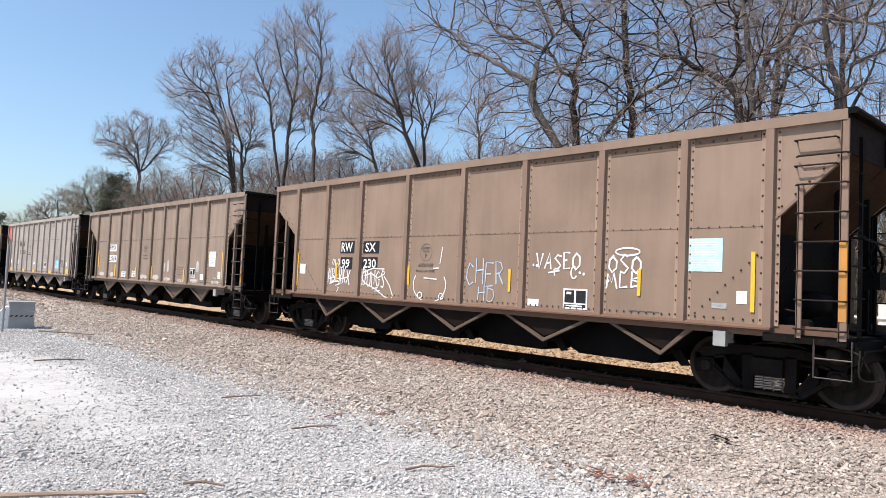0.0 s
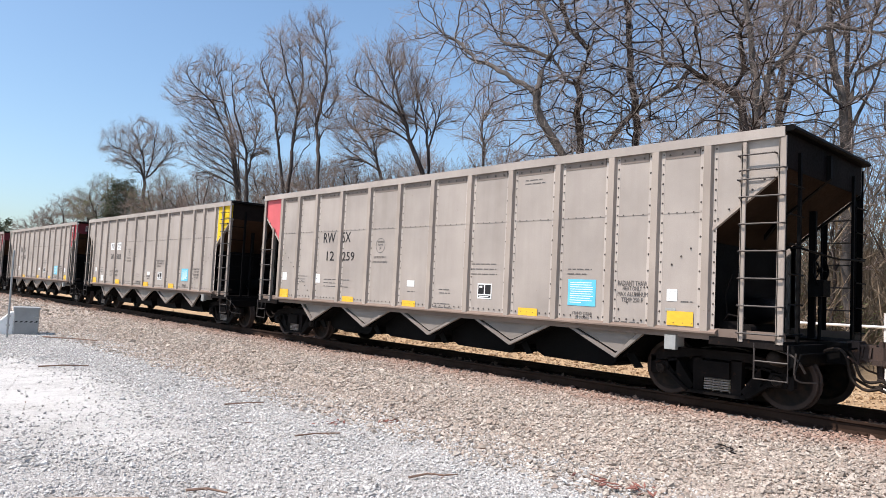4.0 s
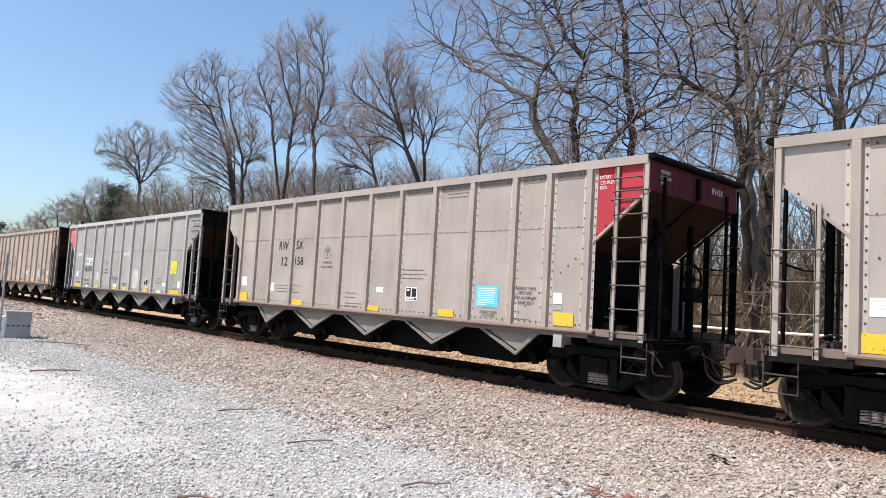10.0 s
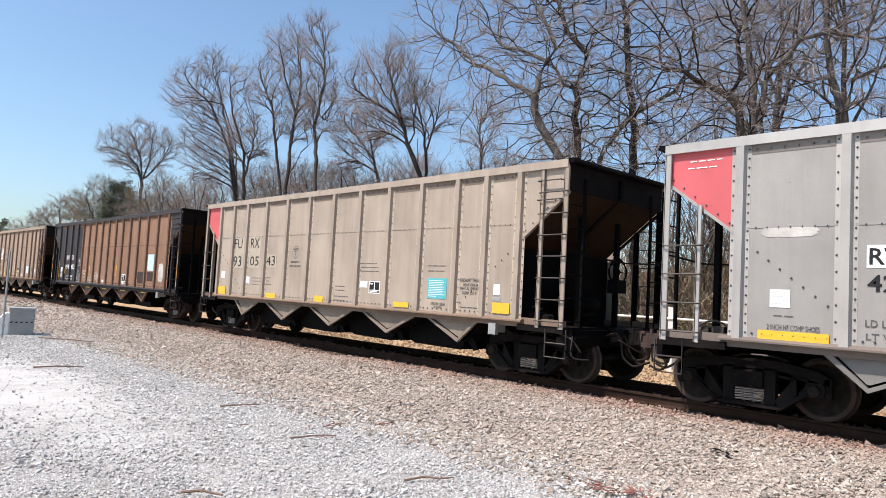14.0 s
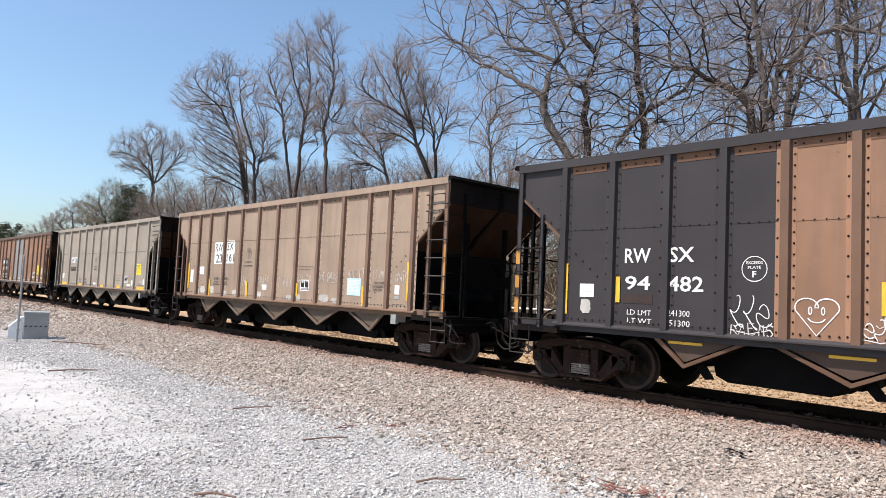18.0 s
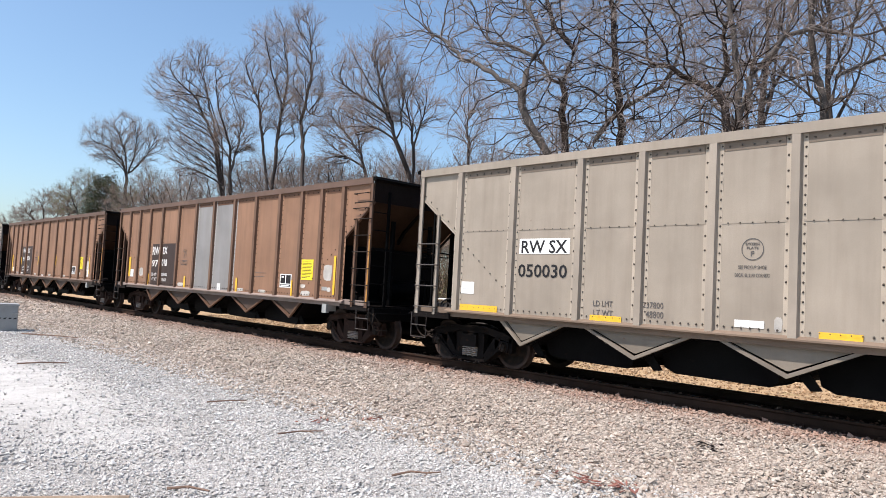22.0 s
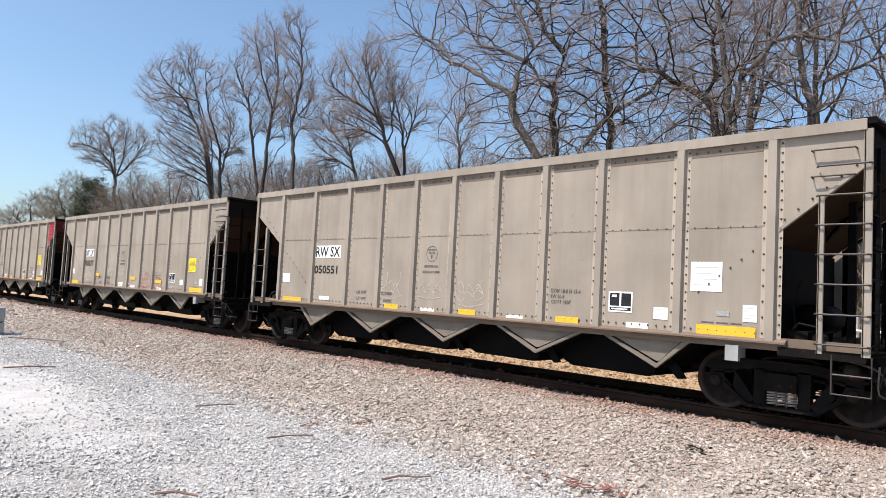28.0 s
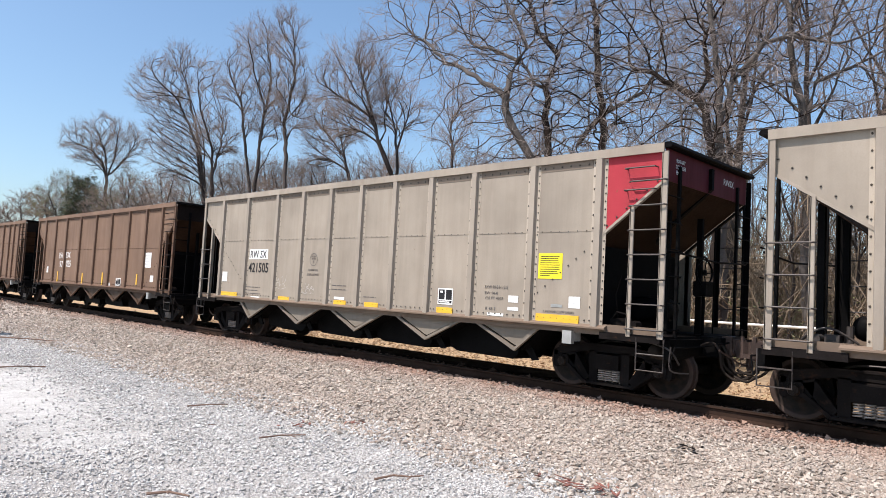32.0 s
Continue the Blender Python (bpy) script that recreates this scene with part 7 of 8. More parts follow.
MARKS[10] = [("W", -4.03, 2.4, 1.09, 0.27), ("t", "RW_SX", -4.03, 2.39, 0.99, 0.23), ("t", "050030", -4.05, 1.97, 1.06, 0.23), ("c", -0.46, 2.33, 0.28, 0.28), ("y", -5.51, 1.22, 0.95, 0.17), ("y", -2.74, 1.21, 0.58, 0.14), ("y", 0.65, 1.21, 0.5, 0.13), ("y", 2.9, 1.23, 0.45, 0.13), ("y", 5.55, 1.23, 0.83, 0.15), ("Y", 5.23, 1.98, 0.48, 0.43), ("w", -5.81, 1.62, 0.33, 0.23), ("w", 4.52, 1.43, 0.23, 0.2), ("w", -0.48, 1.31, 0.4, 0.1), ("w", 4.12, 1.33, 0.39, 0.08), ("w", 5.87, 1.49, 0.2, 0.21), ("P", 3.82, 1.57, 0.37, 0.28), ("l", 2.78, 1.61, 0.67, 0.29), ("h", -0.1, 1.28, 0.12, 0.22), ("b", 5.47, 1.49, 0.23, 0.08), ("l", 5.53, 1.35, 0.82, 0.07), ("h", 5.68, 1.48, 0.13, 0.2), ("T2", "LD_LMT", -2.8, 1.47, 0.36, 0.09)]
MARKS[10] += [("T2", "LT_WT", -2.79, 1.32, 0.36, 0.09), ("T2", "237800", -1.92, 1.49, 0.34, 0.09), ("T2", "48800", -1.89, 1.35, 0.29, 0.1)]
MARKS[11] = [("d", -4.15, 1.87, 0.74, 1.47), ("d", -3.12, 1.88, 1.07, 1.47), ("T", "RW", -4.21, 2.37, 0.58, 0.28), ("T", "SX", -3.45, 2.38, 0.37, 0.25), ("T", "97", -4.23, 1.94, 0.5, 0.23), ("T", "018", -3.44, 1.97, 0.44, 0.24), ("T", "LD_LMT", -4.24, 1.56, 0.44, 0.1), ("T", "235400", -3.4, 1.57, 0.47, 0.1), ("T", "LT_WT", -4.2, 1.4, 0.41, 0.1), ("T", "50600", -3.38, 1.39, 0.36, 0.1), ("y", -4.73, 1.35, 0.17, 0.44), ("y", -6.52, 1.8, 0.26, 0.71), ("y", -1.75, 1.35, 0.18, 0.4), ("y", 1.7, 1.38, 0.15, 0.41), ("y", 4.62, 1.38, 0.11, 0.42), ("y", 6.46, 1.76, 0.13, 0.92), ("Y", 5.28, 1.87, 0.52, 0.51), ("P", 4.31, 1.57, 0.55, 0.35), ("w", 0.61, 1.28, 0.2, 0.22), ("w", -6.34, 1.57, 0.39, 0.27), ("h", 6.17, 1.81, 0.4, 0.44), ("h", -2.04, 1.19, 0.58, 0.13)]
MARKS[11] += [("h", 3.13, 1.22, 0.43, 0.09), ("h", 1.94, 1.21, 0.4, 0.09), ("h", 5.13, 1.46, 0.25, 0.1), ("h", 5.25, 1.23, 0.45, 0.14), ("c", -1.88, 2.28, 0.28, 0.29), ("l", -1.83, 2.01, 0.74, 0.14), ("l", 3.01, 1.7, 0.62, 0.2), ("b", 6.07, 1.43, 0.22, 0.09), ("h", 6.25, 1.41, 0.16, 0.12), ("h", -5.42, 1.63, 0.39, 0.33)]
MARKS[12] = [("d", -4.22, 1.91, 0.81, 1.48), ("d", -3.15, 1.94, 0.92, 1.44), ("T", "RW", -4.22, 2.44, 0.43, 0.21), ("T", "SX", -3.39, 2.44, 0.34, 0.22), ("T", "97", -4.23, 2.01, 0.31, 0.22), ("T", "034", -3.38, 2.03, 0.5, 0.22), ("T", "LD_LMT", -4.26, 1.58, 0.34, 0.08), ("T", "235400", -3.37, 1.6, 0.36, 0.08), ("T", "LT_WT", -4.26, 1.43, 0.29, 0.08), ("T", "50600", -3.34, 1.44, 0.3, 0.08), ("y", -6.48, 1.78, 0.22, 0.85), ("y", -4.67, 1.91, 0.13, 0.41), ("y", -1.5, 1.93, 0.1, 0.41), ("y", 1.49, 1.95, 0.09, 0.4), ("w", -6.29, 1.45, 0.27, 0.21), ("h", -5.34, 1.22, 0.4, 0.1), ("h", -3.24, 1.24, 0.4, 0.11), ("h", -1.94, 1.24, 0.39, 0.1), ("w", -0.65, 1.24, 0.36, 0.06), ("h", 0.59, 1.24, 0.4, 0.1), ("c", -1.92, 2.33, 0.28, 0.28), ("l", -1.89, 2.06, 0.67, 0.16)]
MARKS[12] += [("l", 0.56, 1.38, 0.54, 0.06), ("w", -4.45, 1.26, 0.41, 0.06), ("Y", 5.03, 1.87, 0.61, 0.52), ("P", 4.06, 1.55, 0.69, 0.34), ("h", 5.95, 1.75, 0.43, 0.48), ("w", 6.05, 1.45, 0.19, 0.28), ("y", 6.21, 1.82, 0.09, 0.79), ("h", 4.95, 1.42, 0.4, 0.1), ("h", 2.85, 1.22, 0.38, 0.11)]
MARKS[13] = [("W", -3.93, 2.4, 1.03, 0.29), ("t", "RW_SX", -3.93, 2.4, 0.95, 0.24), ("t", "050551", -3.97, 1.98, 0.91, 0.19), ("c", -0.39, 2.34, 0.3, 0.29), ("y", -5.32, 1.22, 0.82, 0.13), ("y", -1.54, 1.22, 0.44, 0.13), ("y", 0.65, 1.23, 0.44, 0.12), ("y", 2.91, 1.23, 0.45, 0.12), ("y", 5.54, 1.25, 0.83, 0.15), ("w", -5.64, 1.75, 0.31, 0.22), ("w", -3.98, 1.31, 0.4, 0.09), ("w", -0.44, 1.22, 0.39, 0.08), ("w", 1.79, 1.21, 0.38, 0.08), ("w", 4.57, 1.44, 0.23, 0.18), ("w", 4.19, 1.23, 0.38, 0.1), ("w", 5.25, 2, 0.46, 0.42), ("w", 5.87, 1.51, 0.19, 0.23), ("b", 5.5, 1.49, 0.19, 0.07), ("P", 3.89, 1.58, 0.42, 0.32), ("T2", "EXW_10-8_H_13-4", 2.86, 1.71, 0.58, 0.07), ("T2", "EW_10-8", 2.7, 1.62, 0.27, 0.06), ("T2", "CU_FT_4207", 2.77, 1.53, 0.39, 0.06)]
MARKS[13] += [("l", 5.57, 1.36, 0.78, 0.06), ("s", -0.39, 1.66, 0.68, 0.43), ("s", 0.69, 1.64, 0.74, 0.6), ("s", -1.57, 1.68, 0.63, 0.56), ("T2", "LD_LMT", -2.57, 1.5, 0.35, 0.07), ("T2", "LT_WT", -2.57, 1.36, 0.32, 0.07), ("T2", "237400", -1.72, 1.5, 0.34, 0.07), ("T2", "48600", -1.69, 1.35, 0.28, 0.07)]
MARKS[14] = [("W", -4.02, 2.44, 1.03, 0.3), ("t", "RW_SX", -4.02, 2.43, 0.94, 0.24), ("t", "050337", -4.01, 2.02, 1.05, 0.23), ("c", -0.45, 2.37, 0.29, 0.27), ("y", -5.47, 1.24, 0.9, 0.16), ("y", -2.89, 1.59, 0.44, 0.11), ("y", 0.64, 1.52, 0.43, 0.11), ("y", 2.84, 1.45, 0.47, 0.11), ("y", 5.57, 1.27, 0.83, 0.14), ("Y", 5.23, 2.02, 0.47, 0.42), ("w", -5.77, 1.68, 0.31, 0.21), ("w", -0.48, 1.28, 0.42, 0.16), ("w", 0.63, 1.23, 0.43, 0.1), ("w", 2.87, 1.23, 0.4, 0.09), ("w", 4.55, 1.47, 0.25, 0.17), ("w", 5.87, 1.51, 0.19, 0.21), ("b", 5.54, 1.49, 0.2, 0.08), ("P", 3.84, 1.6, 0.45, 0.3), ("r", 1.72, 1.54, 0.88, 0.61), ("r", 2.7, 1.45, 0.81, 0.45), ("l", 2.8, 1.66, 0.64, 0.24), ("l", 5.49, 1.36, 0.67, 0.06)]
MARKS[14] += [("s", -4, 1.54, 1, 0.36), ("s", -1.64, 1.75, 0.81, 0.29), ("s", 3.98, 1.32, 0.59, 0.17), ("T2", "LD_LMT", -2.62, 1.48, 0.35, 0.1), ("T2", "LT_WT", -2.61, 1.3, 0.35, 0.1), ("T2", "237300", -1.74, 1.48, 0.35, 0.11), ("T2", "48700", -1.72, 1.32, 0.31, 0.1)]
MARKS[14] += [("q", "SECURITY", -1.72, 1.72, 0.8, 0.24), ("q", "ALERT", -0.45, 1.72, 0.6, 0.22)]
MARKS[15] = [("W", -4.13, 2.33, 0.91, 0.26), ("t", "RW_SX", -4.13, 2.33, 0.8, 0.2), ("t", "421505", -4.1, 1.98, 0.98, 0.26), ("c", -1.63, 2.2, 0.28, 0.28), ("y", -5.54, 1.22, 0.88, 0.15), ("y", -2.8, 1.21, 0.48, 0.13), ("y", -0.51, 1.21, 0.45, 0.15), ("y", 0.6, 1.23, 0.45, 0.12), ("y", 2.8, 1.24, 0.43, 0.12), ("y", 5.41, 1.24, 0.86, 0.15), ("w", -5.85, 1.71, 0.27, 0.27), ("w", -4.17, 1.19, 0.43, 0.07), ("w", -0.55, 1.33, 0.38, 0.06), ("w", 4.47, 1.53, 0.22, 0.12), ("w", 5.74, 1.53, 0.22, 0.19), ("b", 5.39, 1.46, 0.23, 0.05), ("P", 2.8, 1.51, 0.4, 0.31), ("Y", 5.23, 2.12, 0.49, 0.43), ("T2", "EXW_10-8_H_13-5", 4.07, 1.73, 0.53, 0.06), ("T2", "EW_10-8", 3.96, 1.62, 0.31, 0.05), ("T2", "CU_FT_4207", 4.03, 1.53, 0.42, 0.05), ("T2", "IL_48-2", 3.95, 1.34, 0.24, 0.05)]
MARKS[15] += [("l", -0.59, 1.57, 0.64, 0.18), ("l", 0.57, 1.4, 0.54, 0.1), ("T2", "2_INCH_HF_COMP_SHOES", 5.43, 1.36, 0.62, 0.04), ("l", -4.31, 1.38, 0.87, 0.25), ("s", -2.94, 1.64, 0.44, 0.36), ("s", -1.79, 1.51, 0.51, 0.26), ("w", 4.07, 1.24, 0.38, 0.05), ("w", 4.47, 1.36, 0.24, 0.06)]
MARKS[16] = [("T", "RW", -3.7, 2.29, 0.47, 0.25), ("T", "97", -3.6, 1.93, 0.4, 0.27), ("T", "SX", -2.82, 2.32, 0.58, 0.24), ("T", "025", -2.72, 1.96, 0.58, 0.27), ("w", 5.11, 2.14, 0.59, 0.5), ("y", -3.94, 1.4, 0.17, 0.45), ("y", -0.95, 1.39, 0.18, 0.42), ("y", 1.19, 1.43, 0.18, 0.46), ("y", 4.35, 1.48, 0.15, 0.36), ("P", 2.74, 1.33, 0.46, 0.32), ("w", 5.55, 1.53, 0.25, 0.21), ("w", 1.84, 1.23, 0.25, 0.12), ("w", -5.38, 1.69, 0.22, 0.28)]

DUSTCHALK = plain("faint_chalk", (0.56, 0.52, 0.47), 0.8, 0, 0.3, 30, 0.05)
PRINT = plain("pale_grey_print", (0.45, 0.45, 0.45), 0.6, 0, 0.1, 20, 0.05)
TEAL = plain("teal_sticker", (0.1, 0.42, 0.45), 0.5, 0, 0.1, 16, 0.05)
DARKP = paint("dark_number_panel_paint", (0.05, 0.036, 0.032), dirt=0.15)
LIGHTTAN = plain("lighter_tan_stencil_ground", (0.42, 0.36, 0.28), 0.6, 0, 0.1, 16, 0.05)
SKIN = -1.5397  # where plates and paint lie, just proud of the side sheets
UNIT = Mesh().box(-0.5, 0.5, -0.002, 0.002, -0.5, 0.5).done("plate")
LETTERS = {}


def words(text, fat):
    key = (text, fat)
    if key not in LETTERS:
        cu = bpy.data.curves.new("lettering", "FONT")
        cu.body = text.replace("_", " ")
        cu.extrude, cu.offset, cu.resolution_u = 0.002, fat, 2
        ob = bpy.data.objects.new("lettering", cu)
        me = bpy.data.meshes.new_from_object(ob)
        bpy.data.objects.remove(ob)
        v = np.empty(len(me.vertices) * 3)
        me.vertices.foreach_get("co", v)
        v = v.reshape(-1, 3)
        lo, hi = v.min(0), v.max(0)
        v = (v - (lo + hi) / 2) / (hi - lo)
        me.vertices.foreach_set("co", np.stack([v[:, 0], -v[:, 2] * 0.002, v[:, 1]], 1).reshape(-1))
        me.materials.clear()
        me.materials.append(None)
        me.update()
        LETTERS[key] = me
    return LETTERS[key]


def at(x, z, w, h, lift_=0.0):
    return Matrix.Translation((x, SKIN - lift_, z)) @ Matrix.Diagonal((w, 1, h, 1))


STEP = [0]


def ribbon(m, pts, w, y):
    """A flat painted stroke along points on the side sheet, each stretch a hair above the last."""
    sides = []
    for i, (x, z) in enumerate(pts):
        a, b = pts[max(0, i - 1)], pts[min(len(pts) - 1, i + 1)]
        d = Vector((b[0] - a[0], b[1] - a[1]))
        d = d.normalized() if d.length > 1e-6 else Vector((1, 0))
        k = w / 2 * (0.75 + 0.5 * abs(noise.noise((x * 5, z * 5, 2.0))))
        sides.append(((x - d.y * k, z + d.x * k), (x + d.y * k, z - d.x * k)))
    n = len(m.v)
    for p, q in sides:
        STEP[0] = (STEP[0] + 1) % 400
        h = y - 0.00001 * STEP[0]
        m.v += [(p[0], h, p[1]), (q[0], h, q[1])]
    m.f += [(n + 2 * i, n + 2 * i + 1, n + 2 * i + 3, n + 2 * i + 2) for i in range(len(sides) - 1)]


STROKES = {
    "T": [[(0, 1), (1, 1)], [(0.5, 1), (0.45, 0)]], "H": [[(0, 1), (0.05, 0)], [(0.9, 1), (0.95, 0)], [(0, 0.5), (0.95, 0.55)]], "E": [[(0.9, 1), (0, 0.95), (0.05, 0), (0.95, 0.05)], [(0, 0.5), (0.7, 0.52)]],
    "G": [[(0.9, 0.85), (0.55, 1), (0.15, 0.75), (0.05, 0.35), (0.35, 0), (0.85, 0.12), (0.9, 0.45), (0.55, 0.45)]], "R": [[(0.05, 0), (0.05, 1), (0.7, 0.95), (0.85, 0.7), (0.6, 0.5), (0.05, 0.48)], [(0.4, 0.5), (0.95, 0)]],
    "A": [[(0, 0), (0.5, 1), (0.95, 0)], [(0.2, 0.38), (0.8, 0.38)]], "S": [[(0.9, 0.9), (0.4, 1), (0.1, 0.75), (0.5, 0.52), (0.85, 0.28), (0.5, 0), (0.05, 0.1)]], "I": [[(0.2, 1), (0.8, 1)], [(0.5, 1), (0.5, 0)], [(0.15, 0), (0.85, 0)]],
    "W": [[(0, 1), (0.25, 0), (0.5, 0.65), (0.75, 0), (1, 1)]], "L": [[(0.1, 1), (0.1, 0), (0.9, 0.05)]], "K": [[(0.1, 1), (0.1, 0)], [(0.9, 1), (0.15, 0.5), (0.95, 0)]], "O": [[(0.5, 1), (0.1, 0.75), (0.05, 0.3), (0.45, 0), (0.9, 0.3), (0.9, 0.75), (0.5, 1)]],
    "M": [[(0, 0), (0.15, 1), (0.5, 0.35), (0.85, 1), (1, 0)]], "U": [[(0.05, 1), (0.1, 0.2), (0.5, 0), (0.9, 0.2), (0.95, 1)]], "Y": [[(0, 1), (0.5, 0.5), (1, 1)], [(0.5, 0.5), (0.45, 0)]], "J": [[(0.8, 1), (0.75, 0.15), (0.4, 0), (0.05, 0.2)]],
    "B": [[(0.05, 0), (0.08, 1), (0.7, 0.95), (0.75, 0.65), (0.1, 0.52), (0.85, 0.42), (0.9, 0.12), (0.05, 0)]], "X": [[(0, 1), (1, 0)], [(0.95, 1), (0.05, 0)]], "V": [[(0, 1), (0.4, 0), (0.95, 1)]],
    "N": [[(0.05, 0), (0.05, 1), (0.9, 0.05), (0.95, 1)]], "D": [[(0.05, 1), (0.05, 0), (0.6, 0.05), (0.95, 0.45), (0.7, 0.9), (0.05, 1)]], "C": [[(0.95, 0.85), (0.55, 1), (0.12, 0.7), (0.1, 0.3), (0.5, 0), (0.95, 0.15)]],
}


def hand_words(c, text, x, z, w, h, width, material, seed, label):
    """Words written by hand with spray or chalk."""
    r = random.Random(seed)
    n = len(text)
    for i, ch in enumerate(text):
        if ch not in STROKES:
            continue
        x0, lw = x - w / 2 + w * i / n, w / n * 0.78
        hh, dz, sl = h * r.uniform(0.85, 1.1), h * r.uniform(-0.06, 0.06), r.uniform(-0.06, 0.1)
        m = Mesh()
        for line in STROKES[ch]:
            pts = [(x0 + lw * (px + sl * pz) + r.gauss(0, 0.008), z - h / 2 + dz + hh * pz + r.gauss(0, 0.008)) for px, pz in line]
            ribbon(m, pts, width, SKIN - 0.001)
        put("graffiti_letter", m.done("graffiti_letter", False), material, c, label)


def arc(x, z, rx, rz, a0=0.0, a1=360.0, n=20):
    return [(x + rx * math.cos(radians(a0 + (a1 - a0) * i / n)), z + rz * math.sin(radians(a0 + (a1 - a0) * i / n))) for i in range(n + 1)]


def scrawl(c, x, z, w, h, seed, material, width=0.03, name="graffiti"):
    """A wild tag: looping strokes side by side, a rule under them and a few drips."""
    r = random.Random(seed)
    m = Mesh()
    n = max(3, round(w / 0.22))
    for i in range(n):
        cx = x - w / 2 + (i + 0.5) * w / n
        pts, a = [], r.uniform(0, 6.28)
        k = r.uniform(0.7, 1.6)
        for j in range(26):
            f = j / 25
            pts.append((cx + w / n * 0.55 * math.sin(a + f * 7 * k) * (0.5 + f * 0.6), z + h * (0.45 - 0.9 * f) * (0.75 + 0.25 * math.cos(a)) + h * 0.12 * math.sin(f * 11 * k + a)))
        ribbon(m, pts, width, SKIN - 0.001)
    ribbon(m, [(x - w / 2, z - h * 0.42), (x, z - h * 0.52), (x + w / 2, z - h * 0.38)], width * 0.8, SKIN - 0.002)
    return put(name, m.done(name, False), material, c, "sprayed scrawl")


def notice(c, x, z, w, h, material, ink, label):
    """A printed sticker with rows of small print."""
    p = put("notice_sticker", UNIT, material, c, label, at(x, z, w, h))
    rows = max(4, round(h / 0.042))
    m = Mesh()
    r = random.Random(int(x * 100) + int(z * 10))
    for i in range(rows):
        zz = 0.42 - 0.84 * (i + 0.5) / rows
        m.box(-0.42, -0.42 + 0.84 * (r.uniform(0.85, 1.0) if i < rows - 1 else 0.5), -0.0035, -0.0022, zz - 0.13 / rows, zz + 0.13 / rows)
    put("small_print", m.done("small_print"), ink, p)


def bars(c, x, z, w, h, ink):
    m = Mesh()
    rows = max(1, round(h / 0.085))
    r = random.Random(int(abs(x) * 97 + z * 31))
    for i in range(rows):
        zz = z + h / 2 - h * (i + 0.5) / rows
        a = x - w / 2 + (0.0 if rows > 2 else r.uniform(0, 0.1) * w)
        end = x + w / 2 - r.uniform(0, 0.25) * w
        while a < end:
            b = min(end, a + r.uniform(0.06, 0.2))
            m.box(a, b, SKIN - 0.001, SKIN + 0.001, zz - 0.008, zz + 0.008)
            a = b + 0.03
    put("small_stencil", m.done("small_stencil"), ink, c)


